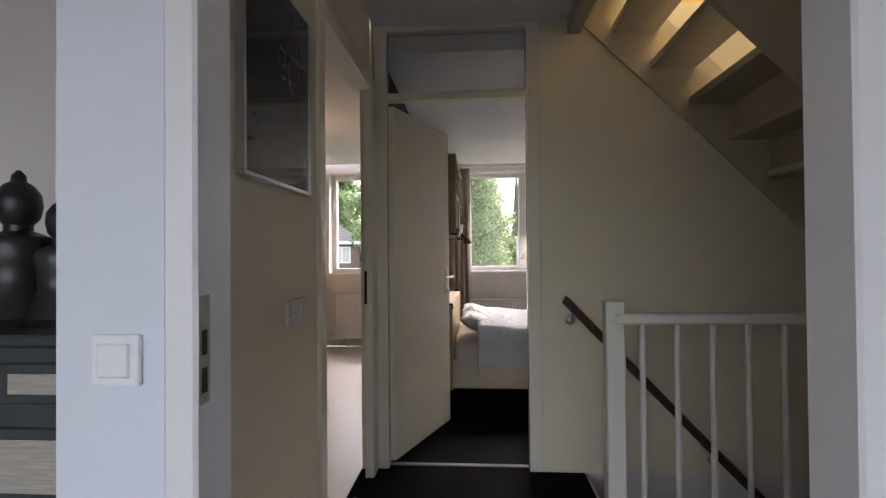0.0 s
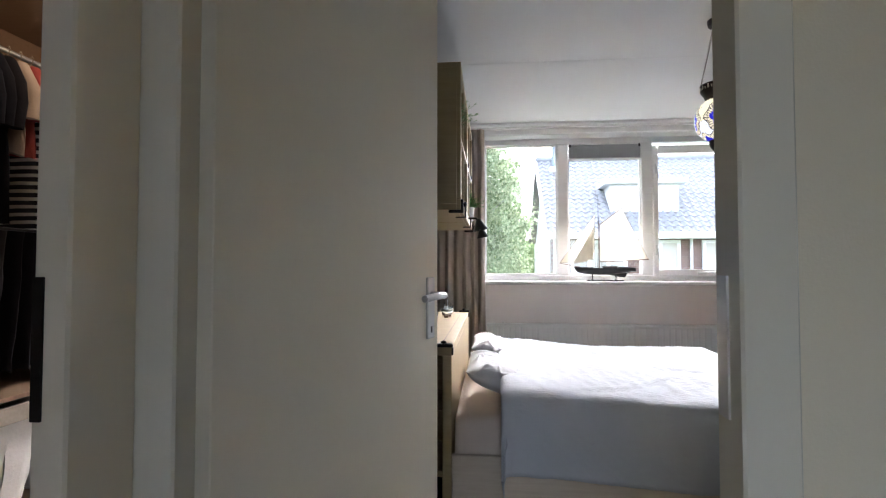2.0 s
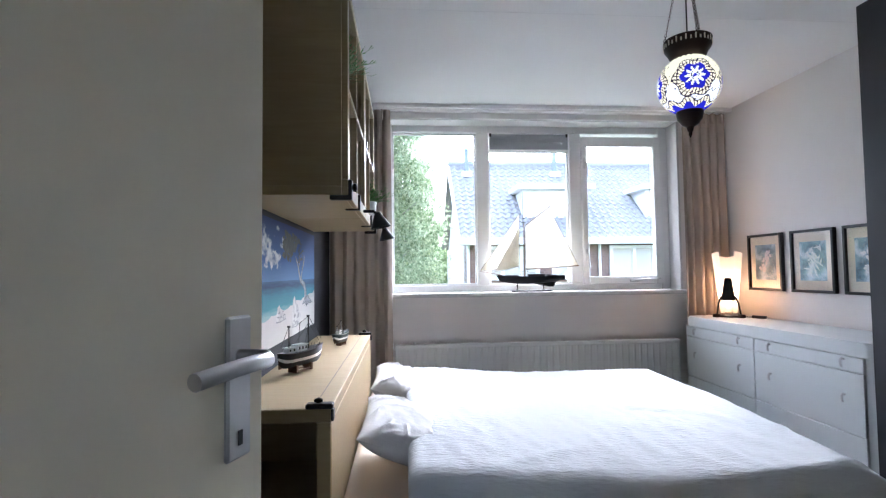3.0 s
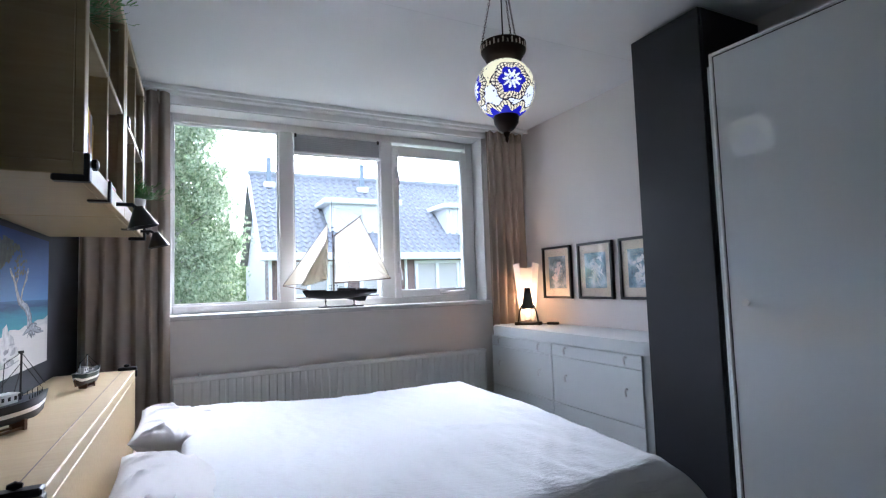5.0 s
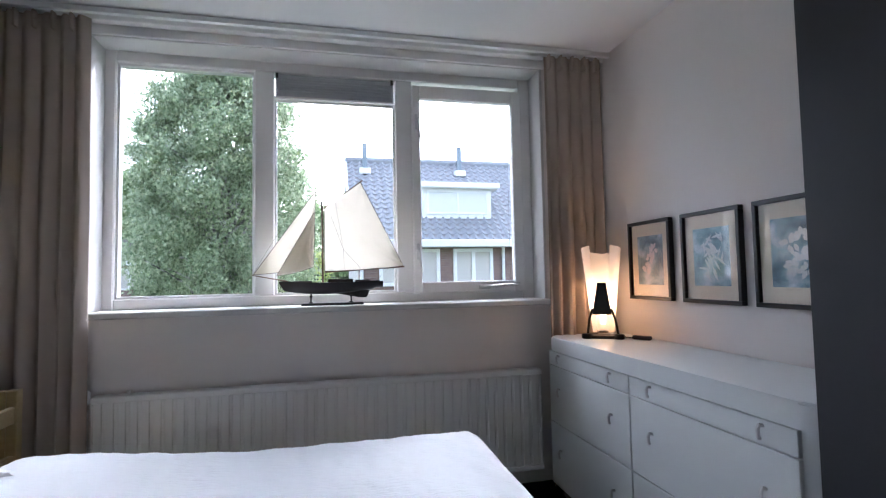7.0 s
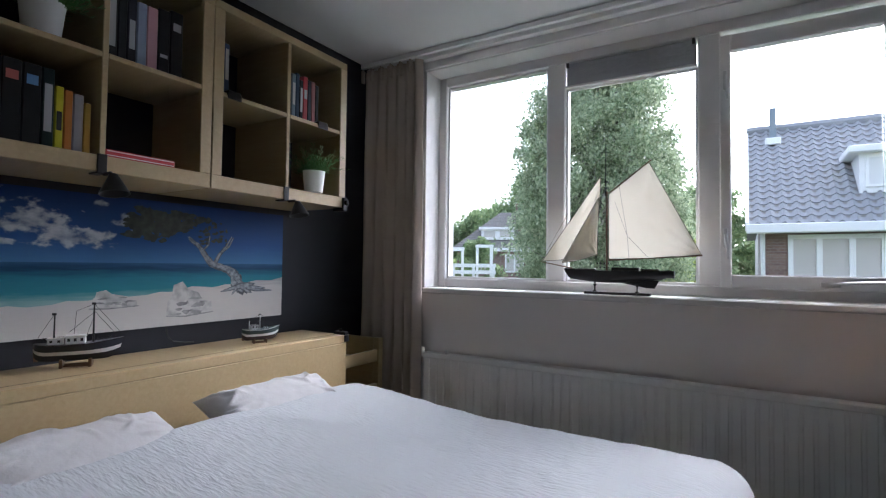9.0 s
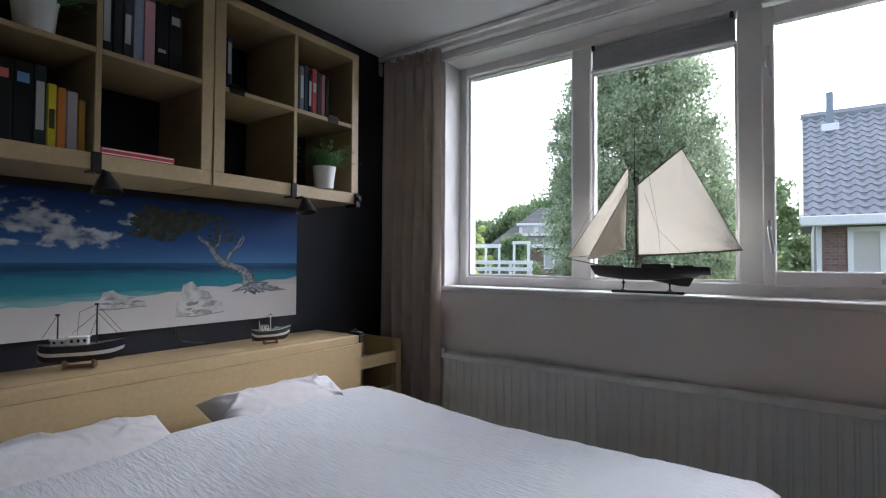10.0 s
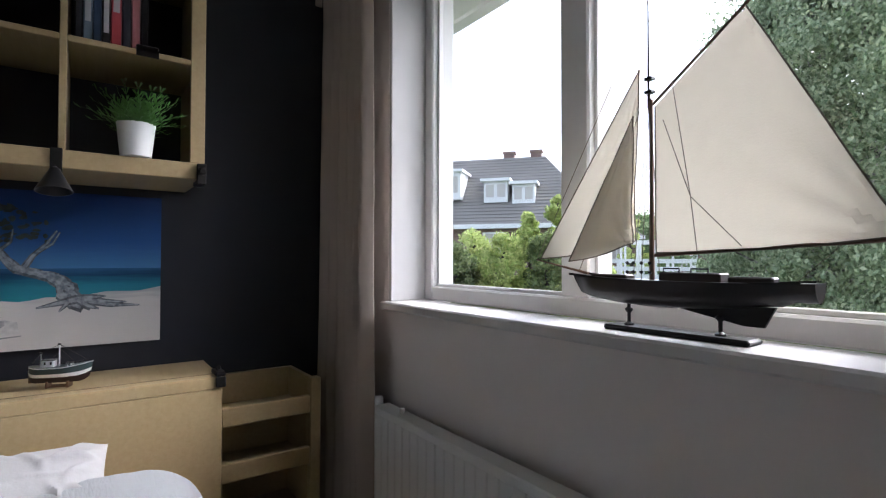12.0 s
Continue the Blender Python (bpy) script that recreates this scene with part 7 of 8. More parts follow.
# ---- outside ----
M_GRASS = material("grass", (0.06, 0.10, 0.03), 0.95, vary=0.4, scale=0.6, bump=0.5, fine=6)
bm = bmesh.new()
box(bm, -600, -600, -3.0, 600, 1200, -2.8)
solid("ground", bm, M_GRASS, "green lawn and gardens behind the houses", "ground", kind="structure")
M_BRICK = bpy.data.materials.new("red_brick")
M_BRICK.use_nodes = True
nt = M_BRICK.node_tree
bt = nt.nodes.new("ShaderNodeTexBrick"); tc = nt.nodes.new("ShaderNodeTexCoord"); mp = nt.nodes.new("ShaderNodeMapping")
mp.inputs["Rotation"].default_value = (radians(90), 0, 0)
bt.inputs["Scale"].default_value = 4.0
bt.inputs["Color1"].default_value = (0.16, 0.10, 0.085, 1); bt.inputs["Color2"].default_value = (0.23, 0.15, 0.125, 1); bt.inputs["Mortar"].default_value = (0.3, 0.28, 0.26, 1)
bt.inputs["Mortar Size"].default_value = 0.012
nt.links.new(tc.outputs["Object"], mp.inputs["Vector"]); nt.links.new(mp.outputs["Vector"], bt.inputs["Vector"]); nt.links.new(bt.outputs["Color"], nt.nodes["Principled BSDF"].inputs["Base Color"])
nt.nodes["Principled BSDF"].inputs["Roughness"].default_value = 0.9
M_TILE = material("grey_blue_roof_tile", (0.285, 0.29, 0.30), 0.9, vary=0.25, scale=0.8, bump=0.1, fine=20)
M_TILED = material("dark_roof_tile", (0.20, 0.19, 0.175), 0.9, vary=0.25, scale=0.8, bump=0.1, fine=20)
M_TRIM = material("white_house_paint", (0.75, 0.75, 0.74), 0.5, vary=0.04)
M_PALEWALL = material("pale_render", (0.58, 0.55, 0.52), 0.85, vary=0.08, scale=1.2, bump=0.1, fine=25)
M_BLIND = material("drawn_white_blind", (0.62, 0.62, 0.61), 0.5, vary=0.06, scale=1.5)
M_WINDOW = material("far_window_glass", (0.50, 0.47, 0.43), 0.4, vary=0.15, scale=1.5)


def far_window(parent, x0, x1, z0, z1, y, bars=1):
    bm = bmesh.new()
    b_ = 0.09
    for b4 in ((x0, y - 0.08, z0, x0 + b_, y, z1), (x1 - b_, y - 0.08, z0, x1, y, z1), (x0 + b_, y - 0.08, z0, x1 - b_, y, z0 + b_), (x0 + b_, y - 0.08, z1 - b_, x1 - b_, y, z1)):
        box(bm, *b4)
    for i in range(bars):
        xm = x0 + (x1 - x0) * (i + 1) / (bars + 1)
        box(bm, xm - 0.05, y - 0.08, z0 + b_, xm + 0.05, y, z1 - b_)
    w_ = part("window", bm, M_TRIM, parent, "white window frame")
    bm = bmesh.new(); box(bm, x0 + b_, y - 0.03, z0 + b_, x1 - b_, y - 0.01, z1 - b_)
    part("pane", bm, M_WINDOW, w_)


def tile_mesh(w, L):
    """One pantile: a double wave across, a lip at its lower end."""
    bm = bmesh.new()
    prof = [(0, 0.0), (0.16 * w, -0.022), (0.38 * w, -0.026), (0.56 * w, -0.012), (0.68 * w, 0.022), (0.82 * w, 0.034), (0.94 * w, 0.018), (w, -0.004)]
    top = [bm.verts.new((x, L, z)) for x, z in prof]
    low = [bm.verts.new((x, 0, z + 0.03)) for x, z in prof]
    lip = [bm.verts.new((x, 0, z - 0.01)) for x, z in prof]
    for i in range(len(prof) - 1):
        bm.faces.new((low[i], low[i + 1], top[i + 1], top[i]))
        bm.faces.new((lip[i], lip[i + 1], low[i + 1], low[i]))
    me = mesh_of(bm, "roof_tile", M_TILE, True)
    return me


# the neighbours' house, its tiled roof towards the garden
EX0, EX1, EY, EZ, RY, RZ = 1.90, 12.0, 17.0, 2.10, 20.1, 4.82
ho = thing("house", "brick house with grey-blue tiled roof and dormer", "house", (EX0, EY, -2.8))
G = 2.8
bm = bmesh.new(); box(bm, 0.25, 0.35, 0, EX1 - EX0, 6.2, EZ + G - 0.1)
part("wall", bm, M_BRICK, ho, "red-brown brick wall")
bm = bmesh.new()
prism(bm, [(0.36, EZ + G - 0.1), (3.3, RZ + G - 0.14), (6.2, EZ + G - 0.1)], 0.27, 0.45, Matrix(((0, 1, 0, 0), (1, 0, 0, 0), (0, 0, 1, 0), (0, 0, 0, 1))))
part("gable", bm, M_PALEWALL, ho, "pale rendered gable")
bm = bmesh.new(); box(bm, 0.22, 0.75, 0, 0.2495, 6.2, EZ + G - 0.1)
part("side_wall", bm, M_PALEWALL, ho, "pale rendered side wall")
slope = math.atan2(RZ - EZ, RY - EY)
SL = math.hypot(RZ - EZ, RY - EY)
bm = bmesh.new(); box(bm, 0.0, 0.02, -0.10, EX1 - EX0, SL, -0.04)
roof = part("roof", bm, M_TILED, ho, "grey-blue pantile roof", at=pose(0, 0, EZ + G, math.degrees(slope)))
bm = bmesh.new(); box(bm, 0.0, 0.0, -0.10, EX1 - EX0, SL, -0.04)
part("rear_roof", bm, M_TILED, ho, at=pose(0, RY - EY, RZ + G, -math.degrees(slope)))
TW, ROWS = 0.235, 17
me = tile_mesh(TW, 0.29)
for i in range(17):
    for j in range(ROWS):
        o = new("tile", me); o.parent = roof
        o.matrix_basis = pose(0.02 + TW * i, j * (SL - 0.05) / ROWS, -0.03)
vs, fs = [], []
tv, tf = [tuple(v.co) for v in me.vertices], [tuple(p.vertices) for p in me.polygons]
for i in range(17, 42):
    for j in range(ROWS):
        k0 = len(vs)
        vs.extend((x + 0.02 + TW * i, y + j * (SL - 0.05) / ROWS, z - 0.03) for x, y, z in tv)
        fs.extend(tuple(k0 + q for q in f_) for f_ in tf)
rest = bpy.data.meshes.new("further_tiles")
rest.from_pydata(vs, [], fs); rest.materials.append(M_TILE)
ft = new("further_tiles", rest); ft.parent = roof
tagged(ft, kind="stuff")
bm = bmesh.new()
for i in range(25):
    lathe(bm, [(0.11, 0), (0.12, 0.40)], 8, pose(0.01 + 0.4 * i, 0, 0, 0, 90))
part("ridge_tiles", bm, M_TILE, ho, at=pose(0, RY - EY, RZ + G - 0.02))
bm = bmesh.new(); box(bm, 0, -0.14, EZ + G - 0.22, EX1 - EX0, -0.0, EZ + G - 0.02, bevel=0.02)
part("gutter", bm, M_TRIM, ho, "white gutter board")
bm = bmesh.new(); box(bm, 0.02, 0.0, EZ + G - 0.16, EX1 - EX0, 0.36, EZ + G - 0.10)
part("soffit", bm, M_TRIM, ho)
bm = bmesh.new()
prism(bm, [(0.0, EZ + G - 0.16), (0.0, EZ + G + 0.02), (RY - EY, RZ + G + 0.0), (RY - EY, RZ + G - 0.2)], -0.02, 0.05, Matrix(((0, 1, 0, 0), (1, 0, 0, 0), (0, 0, 1, 0), (0, 0, 0, 1))))
part("barge_board", bm, M_TRIM, ho)
far_window(ho, 0.75, 2.35, 0.9 + G, 1.86 + G, 0.35, 2)
far_window(ho, 2.72, 3.82, 0.9 + G, 1.86 + G, 0.35, 1)
far_window(ho, 4.42, 6.6, 0.9 + G, 1.86 + G, 0.35, 2)
far_window(ho, 6.9, 8.0, 0.9 + G, 1.86 + G, 0.35, 1)
far_window(ho, 1.0, 2.6, 0.9, 2.2, 0.35, 1)
far_window(ho, 3.4, 6.0, 0.3, 2.3, 0.35, 2)
for x in (0.3, 4.12):
    bm = bmesh.new(); tube(bm, [(x, 0.29, 0), (x, 0.29, EZ + G - 0.2)], 0.045, 8)
    part("downpipe", bm, M_TRIM, ho)
# dormers: a white box with a wide window, tiled cheeks and a flat overhanging roof
for x0 in (2.0, 5.75):
    zb, zt = EZ + G + 0.62, EZ + G + 1.44
    bm = bmesh.new(); box(bm, x0, 0.72, zb, x0 + 1.95, 2.6, zt)
    dm = part("dormer", bm, M_TRIM, ho, "white flat-roofed dormer")
    bm = bmesh.new(); box(bm, x0 - 0.2, 0.5, zt, x0 + 2.15, 2.6, zt + 0.15, bevel=0.02)
    part("dormer_roof", bm, M_TRIM, dm)
    bm = bmesh.new(); box(bm, x0 + 0.1, 0.675, zb + 0.12, x0 + 1.85, 0.72, zb + 0.17); box(bm, x0 + 0.1, 0.675, zt - 0.1, x0 + 1.85, 0.72, zt - 0.05)
    for xm in (0.1, 0.955, 1.8):
        box(bm, x0 + xm, 0.675, zb + 0.17, x0 + xm + 0.05, 0.72, zt - 0.1)
    part("dormer_window", bm, M_TRIM, dm)
    for k in range(2):
        bm = bmesh.new(); box(bm, x0 + 0.15 + 0.855 * k, 0.7, zb + 0.17, x0 + 0.955 + 0.845 * k, 0.714, zt - 0.1)
        part("pane", bm, M_BLIND, dm)
M_FLUE = material("slate_blue_metal", (0.18, 0.21, 0.23), 0.4, 0.3)
for x in (0.58, 3.55):
    bm = bmesh.new(); box(bm, x - 0.07, RY - EY - 0.55, RZ + G - 0.5, x + 0.07, RY - EY - 0.41, RZ + G + 0.40)
    fl = part("flue", bm, M_FLUE, ho, "slate-blue metal flue")
    bm = bmesh.new(); box(bm, x - 0.17, RY - EY - 0.68, RZ + G - 0.56, x + 0.17, RY - EY - 0.30, RZ + G - 0.38, bevel=0.02)
    part("flashing", bm, M_TRIM, fl, "pale lead flashing")


def hip_house(at, turn, w, d, eave, ridge, label, dormers=(), chimneys=()):
    t = thing("house", label, "house", at, "houses across the gardens", turn=turn)
    bm = bmesh.new(); box(bm, -w / 2, -d / 2, 0, w / 2, d / 2, eave)
    part("wall", bm, M_BRICK, t, "brown brick wall")
    bm = bmesh.new()
    o_ = 0.35
    base = [bm.verts.new(p) for p in ((-w / 2 - o_, -d / 2 - o_, eave), (w / 2 + o_, -d / 2 - o_, eave), (w / 2 + o_, d / 2 + o_, eave), (-w / 2 - o_, d / 2 + o_, eave))]
    r0, r1 = bm.verts.new((-w / 2 + d * 0.42, 0, ridge)), bm.verts.new((w / 2 - d * 0.42, 0, ridge))
    for f_ in ((base[0], base[1], r1, r0), (base[1], base[2], r1), (base[2], base[3], r0, r1), (base[3], base[0], r0), tuple(base[::-1])):
        bm.faces.new(f_)
    # courses of tiles as low steps across the front slope
    rf = part("roof", bm, M_TILED, t, "dark tiled hipped roof")
    bm = bmesh.new()
    n = 22
    for i in range(n):
        k0 = i / n
        y0 = (-d / 2 - o_) * (1 - k0)
        z0 = eave + (ridge - eave) * k0
        xa = (-w / 2 - o_) * (1 - k0) + (-w / 2 + d * 0.42) * k0
        xb = (w / 2 + o_) * (1 - k0) + (w / 2 - d * 0.42) * k0
        box(bm, xa, y0 - 0.015, z0 + 0.0, xb, y0 + 0.06, z0 + 0.035)
    part("tile_courses", bm, M_TILED, rf)
    bm = bmesh.new(); box(bm, -w / 2 - o_ - 0.05, -d / 2 - o_ - 0.08, eave - 0.18, w / 2 + o_ + 0.05, -d / 2 - o_ + 0.05, eave + 0.04)
    part("gutter", bm, M_TRIM, t)
    for x, y, z, ww_, hh in dormers:
        bm = bmesh.new(); box(bm, x - ww_ / 2, y, z, x + ww_ / 2, y + 2.2, z + hh); box(bm, x - ww_ / 2 - 0.15, y - 0.2, z + hh, x + ww_ / 2 + 0.15, y + 2.2, z + hh + 0.15)
        dd = part("dormer", bm, M_TRIM, t, "white dormer")
        bm = bmesh.new()
        for sx in (-0.24, 0.24):
            box(bm, x + sx * ww_ - 0.17 * ww_, y - 0.02, z + 0.25 * hh, x + sx * ww_ + 0.17 * ww_, y - 0.005, z + 0.85 * hh)
        part("pane", bm, M_WINDOW, dd)
    for x, y in chimneys:
        bm = bmesh.new(); box(bm, x - 0.3, y - 0.25, ridge - 1.4, x + 0.3, y + 0.25, ridge + 0.25); box(bm, x - 0.36, y - 0.31, ridge + 0.25, x + 0.36, y + 0.31, ridge + 0.38)
        part("chimney", bm, M_BRICK, t, "brick chimney")
    for x in (-w * 0.3, w * 0.05, w * 0.32):
        far_window(t, x - 0.6, x + 0.6, eave - 1.5, eave - 0.35, -d / 2, 1)
    return t


hip_house((-12.4, 36.8, -2.8), 25, 6.6, 6.5, 5.0, 7.65, "brick house with hipped roof beyond gardens", ((-0.75, -2.95, 5.6, 2.1, 0.65),), ((0.75, -1.7),))
hip_house((-21.0, 34.5, -2.8), 35, 7.0, 6.5, 5.4, 8.3, "brick house with dark roof and tall dormer", ((2.0, -2.0, 6.7, 1.0, 1.5),), ())
hip_house((-19.83, 25.32, -2.8), 38, 11.5, 7.0, 5.7, 9.8, "long brick house with white dormers beyond shrubs", ((-2.15, -2.95, 7.15, 1.6, 1.45), (0.5, -2.8, 6.95, 1.25, 1.1), (1.95, -2.8, 6.8, 1.15, 1.05)), ((-3.0, 0.0), (0.75, 0.3), (2.3, 0.2)))

# white fence and pergola frame in the gardens
fn = thing("garden_fence", "low white slatted garden fence", "fence", (-7.0, 20.42, -2.8), turn=30)
for i in range(7):
    bm = bmesh.new(); box(bm, -3.2 + i * 0.72, -0.05, 0, -3.1 + i * 0.72, 0.05, 3.93)
    part("post", bm, M_TRIM, fn)
for z in (2.9, 3.14, 3.38, 3.62, 3.86):
    bm = bmesh.new(); box(bm, -3.2, -0.08, z, 1.25, -0.05, z + 0.13)
    part("slat", bm, M_TRIM, fn)
def pergola(at, turn, half, depth, height, posts, label):
    pg = thing("pergola", label, "pergola", at, turn=turn)
    for k in range(posts):
        x = -half + 2 * half * k / (posts - 1)
        for y in (0, depth):
            bm = bmesh.new(); box(bm, x - 0.035, y - 0.035, 0, x + 0.035, y + 0.035, height)
            part("post", bm, M_TRIM, pg)
    for y in (0, depth):
        bm = bmesh.new(); box(bm, -half - 0.06, y - 0.04, height, half + 0.06, y + 0.04, height + 0.09)
        part("beam", bm, M_TRIM, pg)
    bm = bmesh.new(); box(bm, -half - 0.03, 0.04, height + 0.01, -half + 0.04, depth - 0.04, height + 0.08)
    box(bm, half - 0.04, 0.04, height + 0.01, half + 0.03, depth - 0.04, height + 0.08)
    part("side_beams", bm, M_TRIM, pg)
    return pg


pergola((-6.3, 20.92, -2.8), 30, 0.26, 0.5, 4.6, 2, "slim white garden frame beside fence")
pergola((-7.75, 20.35, -2.8), 30, 0.75, 1.6, 4.5, 4, "white wooden pergola over the terrace")

# ---- trees and shrubs ----
def leaf_material(name, a, b):
    m = bpy.data.materials.new(name)
    m.use_nodes = True
    nt = m.node_tree
    bs_ = nt.nodes["Principled BSDF"]
    bs_.inputs["Roughness"].default_value = 0.55
    g_ = nt.nodes.new("ShaderNodeNewGeometry")
    mx = nt.nodes.new("ShaderNodeMix"); mx.data_type = "RGBA"
    mx.inputs["A"].default_value = (*a, 1); mx.inputs["B"].default_value = (*b, 1)
    nt.links.new(g_.outputs["Random Per Island"], mx.inputs["Factor"])
    nt.links.new(mx.outputs["Result"], bs_.inputs["Base Color"])
    tr_ = nt.nodes.new("ShaderNodeBsdfTranslucent"); nt.links.new(mx.outputs["Result"], tr_.inputs["Color"])
    ms = nt.nodes.new("ShaderNodeMixShader"); ms.inputs["Fac"].default_value = 0.45
    nt.links.new(bs_.outputs[0], ms.inputs[1]); nt.links.new(tr_.outputs[0], ms.inputs[2]); nt.links.new(ms.outputs[0], nt.nodes["Material Output"].inputs["Surface"])
    return m


M_BIRCHLEAF = leaf_material("birch_leaf", (0.15, 0.215, 0.11), (0.52, 0.575, 0.38))
M_BUSHLEAF = leaf_material("shrub_leaf", (0.32, 0.42, 0.12), (0.66, 0.70, 0.28))
M_FARLEAF = leaf_material("woodland_leaf", (0.11, 0.17, 0.07), (0.28, 0.36, 0.17))
M_SHRUBMIX = leaf_material("olive_leaf", (0.10, 0.14, 0.05), (0.28, 0.33, 0.14))
M_BARK = picture_material("birch_bark", [(0.4, (0.10, 0.09, 0.08)), (0.55, (0.5, 0.48, 0.45))], 6, 0.9, 5, (1, 1, 3))
M_DARKBARK = material("dark_bark", (0.06, 0.05, 0.04), 0.9, vary=0.4, scale=3, bump=0.4, fine=15)


def leaves(clumps, per, size, seed, droop=0.0):
    """Many small bent leaves round clump centres (place, radius)."""
    rs = np.random.RandomState(seed)
    vs, fs = [], []
    for (c, r) in clumps:
        n = per
        p = rs.normal(0, 1, (n, 3)); p /= np.linalg.norm(p, axis=1)[:, None]
        p *= (rs.rand(n, 1) ** 0.5) * r * np.array([[1, 1, 0.9]])
        p += np.array(c)
        d = rs.normal(0, 1, (n, 3)) + np.array([[0, 0, -droop]]); d /= np.linalg.norm(d, axis=1)[:, None]
        e = np.cross(d, rs.normal(0, 1, (n, 3))); e /= np.linalg.norm(e, axis=1)[:, None]
        s = size * (0.6 + 0.8 * rs.rand(n, 1))
        k0 = len(vs)
        q = np.stack([p - d * s, p + e * s * 0.55, p + d * s, p - e * s * 0.55], 1).reshape(-1, 3)
        vs.extend(map(tuple, q))
        fs.extend((k0 + 4 * i, k0 + 4 * i + 1, k0 + 4 * i + 2, k0 + 4 * i + 3) for i in range(n))
    me = bpy.data.meshes.new("crown")
    me.from_pydata(vs, [], fs)
    return me


def tree(at, height, radius, label, mat_, bark, seed, low=0.25, count=120, per=150, size=0.06, droop=0.5, trunks=1, clump=(0.14, 0.27), full=False):
    t = thing("tree", label, "tree", at)
    rs = random.Random(seed)
    clumps = []
    for k in range(trunks):
        bm = bmesh.new()
        bx, by = (0, 0) if trunks == 1 else (0.35 * math.cos(2.1 * k), 0.35 * math.sin(2.1 * k))
        tube(bm, [(bx * f_ * 2 + 0.06 * fold(f_ * 4, k + seed), by * f_ * 2 + 0.06 * fold(f_ * 4, k + 9), height * 0.9 * f_) for f_ in [i / 8 for i in range(9)]], 0.12, 8, 0.02)
        part("trunk", bm, bark, t, smooth=True)
    for i in range(count):
        f_ = low + (1 - low) * rs.random() ** 0.9
        g = (f_ - low) / (1 - low)
        env = radius * (math.sin(math.pi * min(0.97, 0.12 + 0.86 * g ** 0.85)) ** 0.6 if not full else (0.45 + 0.55 * math.sin(math.pi * min(1, 0.1 + g * 0.8)) ** 0.5) * max(0.0, 1 - g ** 7) ** 0.5)
        a = rs.uniform(0, 6.283)
        rr = env * rs.random() ** 0.45
        c = (rr * math.cos(a), rr * math.sin(a), f_ * height)
        clumps.append((c, radius * rs.uniform(*clump)))
        if i % 5 == 0:
            bm = bmesh.new(); tube(bm, [(0, 0, max(0.1, f_ * height - rr * 0.8)), (c[0] * 0.5, c[1] * 0.5, f_ * height - rr * 0.25), c], 0.03, 5, 0.006)
            part("limb", bm, bark, t)
    me = leaves(clumps, per, size, seed, droop)
    me.materials.append(mat_)
    cr = new("crown", me); cr.parent = t
    tagged(cr, kind="stuff")
    return t


tree((-0.37, 13.4, -2.8), 7.75, 1.5, "leafy birch tree with pale trunk", M_BIRCHLEAF, M_BARK, 3, 0.26, 640, 270, 0.030, 1.0, 2, (0.10, 0.33), True)
tree((-13.2, 45, -2.8), 11.2, 5.2, "broad green tree behind the houses", M_FARLEAF, M_DARKBARK, 11, 0.2, 150, 190, 0.16)
tree((-20, 48, -2.8), 8.6, 5.0, "broad green tree behind the houses", M_FARLEAF, M_DARKBARK, 12, 0.2, 120, 170, 0.17)
tree((-26, 48, -2.8), 7.6, 5.0, "low green tree behind the houses", M_FARLEAF, M_DARKBARK, 17, 0.2, 110, 160, 0.18)
tree((-5.0, 38, -2.8), 9.6, 4.4, "broad green tree beyond the gardens", M_FARLEAF, M_DARKBARK, 13, 0.15, 130, 170, 0.15)
tree((0.6, 26, -2.8), 6.8, 2.6, "green garden tree beside the brick house", M_FARLEAF, M_DARKBARK, 14, 0.1, 120, 180, 0.09)
tree((0.75, 19.5, -2.8), 4.6, 1.2, "light green garden shrub beside brick house", M_BUSHLEAF, M_DARKBARK, 15, 0.05, 60, 140, 0.06)
tree((-3.2, 23.5, -2.8), 5.6, 2.0, "green garden tree beyond the fence", M_FARLEAF, M_DARKBARK, 16, 0.1, 100, 170, 0.08)
tree((-8.0, 23.6, -2.8), 5.0, 1.4, "green shrub behind the white fence", M_FARLEAF, M_DARKBARK, 18, 0.1, 90, 170, 0.06)
tree((-9.6, 23.2, -2.8), 5.5, 0.8, "yellow-green shrub behind the white fence", M_BUSHLEAF, M_DARKBARK, 19, 0.1, 60, 150, 0.06)
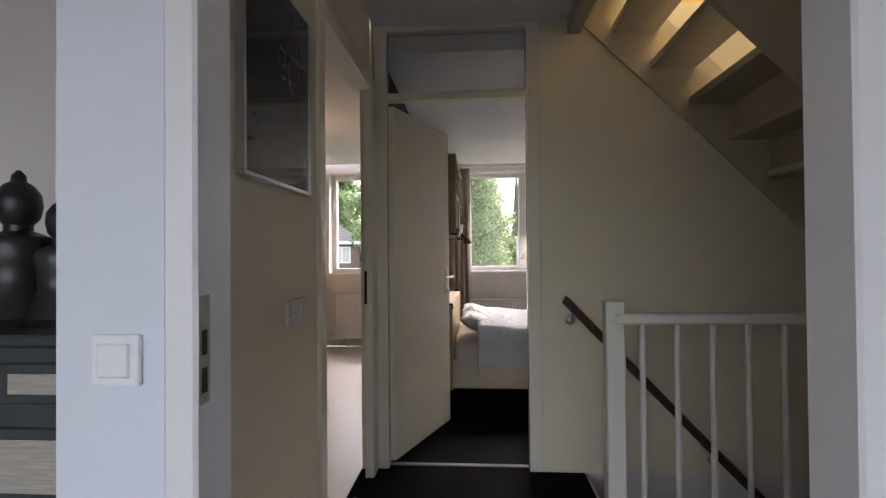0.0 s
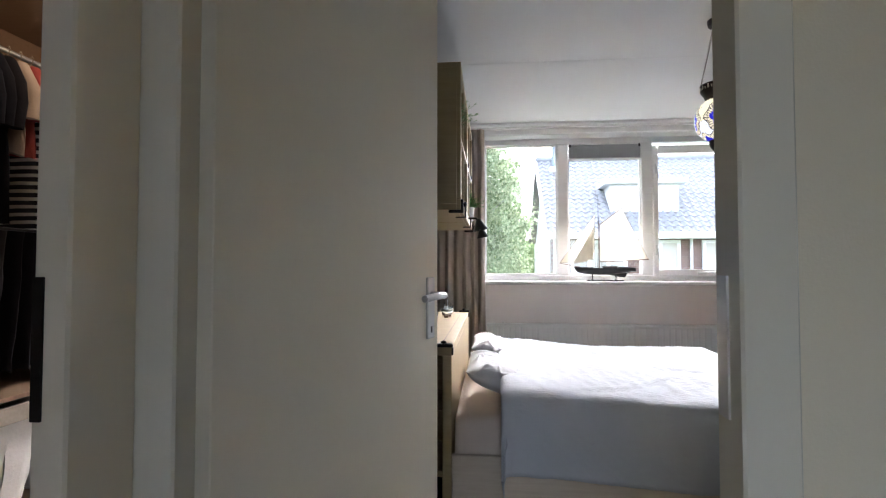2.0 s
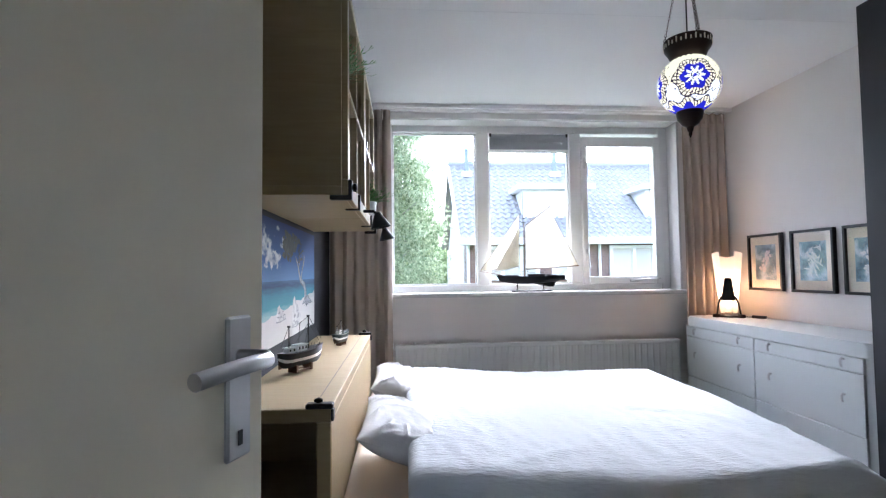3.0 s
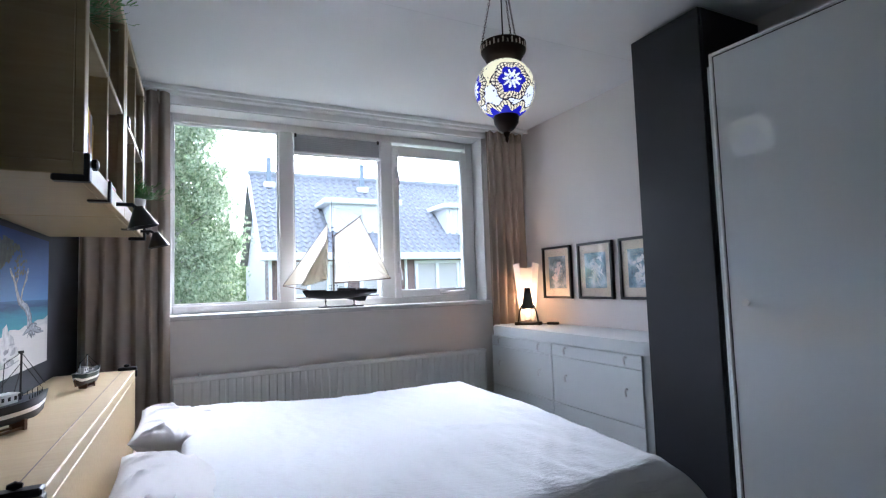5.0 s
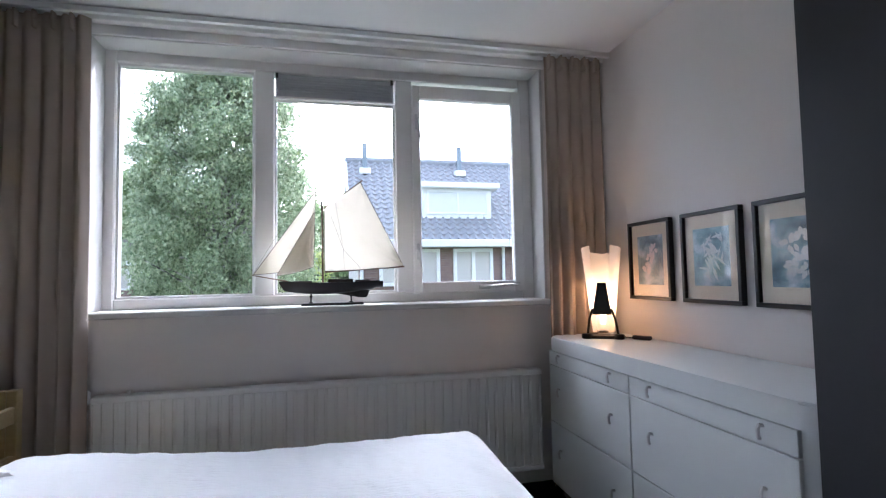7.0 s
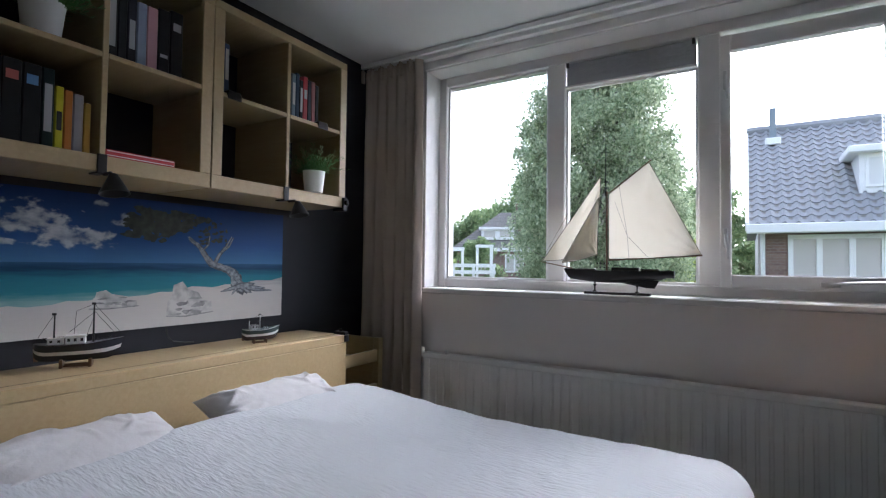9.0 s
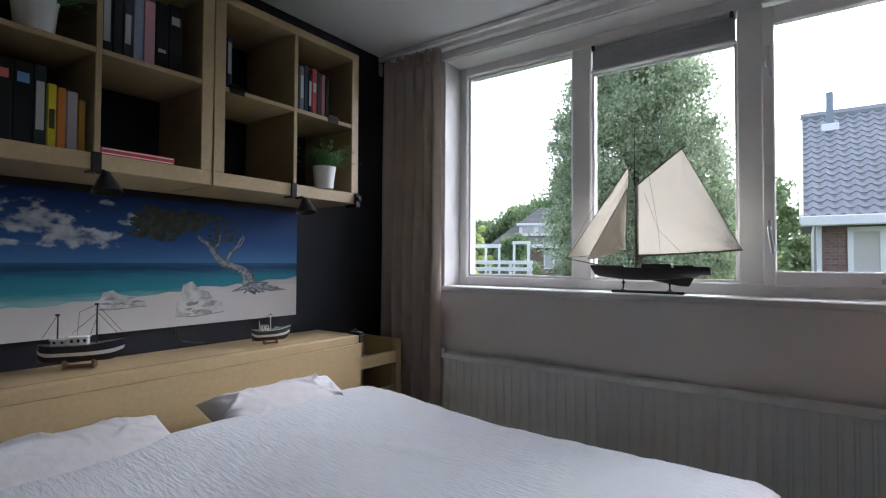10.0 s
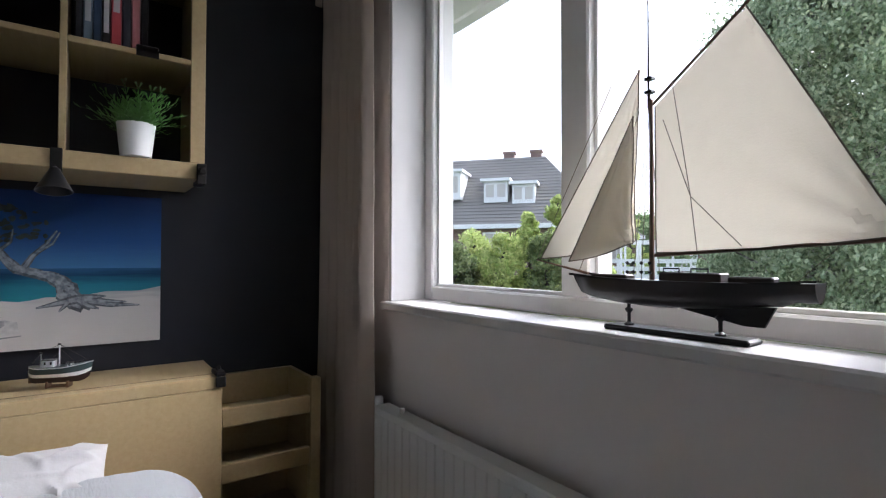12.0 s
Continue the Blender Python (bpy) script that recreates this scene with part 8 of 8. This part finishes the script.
# a bank of feathery shrubs in the next garden: low bushes with taller spires
for k, (x, y, hh, rr) in enumerate(((-6.0, 15.0, 5.45, 0.42), (-6.5, 14.6, 5.2, 0.45), (-5.7, 14.3, 4.5, 0.7), (-6.6, 13.8, 4.45, 0.8), (-7.4, 13.6, 4.6, 0.75),
                                    (-7.9, 13.0, 4.75, 0.7), (-8.6, 12.6, 4.9, 0.9), (-5.0, 15.0, 4.2, 0.6), (-7.0, 12.7, 4.2, 0.8), (-8.0, 11.7, 4.4, 0.8))):
    tree((x, y, -2.8), hh, rr, "yellow-green feathery garden shrub", M_BUSHLEAF if k % 3 != 2 else M_SHRUBMIX, M_DARKBARK, 20 + k, 0.3, 90, 150, 0.045, 0.2, 1, (0.16, 0.36))
tree((-3.0, 42, -2.8), 9.0, 4.5, "broad green tree far behind houses", M_FARLEAF, M_DARKBARK, 31, 0.15, 110, 150, 0.2)
tree((6.5, 40, -2.8), 8.0, 4.5, "broad green tree far behind houses", M_FARLEAF, M_DARKBARK, 32, 0.15, 110, 150, 0.2)

# plain outer walls of the storey below, so that the upper floor stands on something
structure("wall_storey_below", [(-2.32, -2.8, -2.8, -2.15, 7.28, -0.125), (-2.15, 7.06, -2.8, 3.14, 7.28, -0.125), (3.14, 1.06, -2.8, 3.3, 7.28, -0.125), (1.42, 1.06, -2.8, 3.14, 1.16, -0.125),
                                (-2.15, -2.8, -2.8, 1.42, -2.65, -0.125), (1.32, -2.65, -2.8, 1.42, 1.06, -0.125)], M_BRICK, "red-brown brick walls of the storey below", "wall")
structure("road", [(-300, -60, -2.81, 300, -3.4, -2.79)], material("grey_paving", (0.10, 0.10, 0.105), 0.9, vary=0.2, scale=1.5, bump=0.2, fine=30), "grey paved street before the house", "road")
structure("eave_soffit", [(-2.6, 7.30, 2.66, 3.4, 7.9, 2.72)], M_TRIM, "white boarded soffit over the rear windows", "soffit")
structure("gutter", [(-2.6, 7.905, 2.655, 3.4, 8.03, 2.78)], M_TRIM, "white gutter along the eave", "gutter", bevel=0.02)
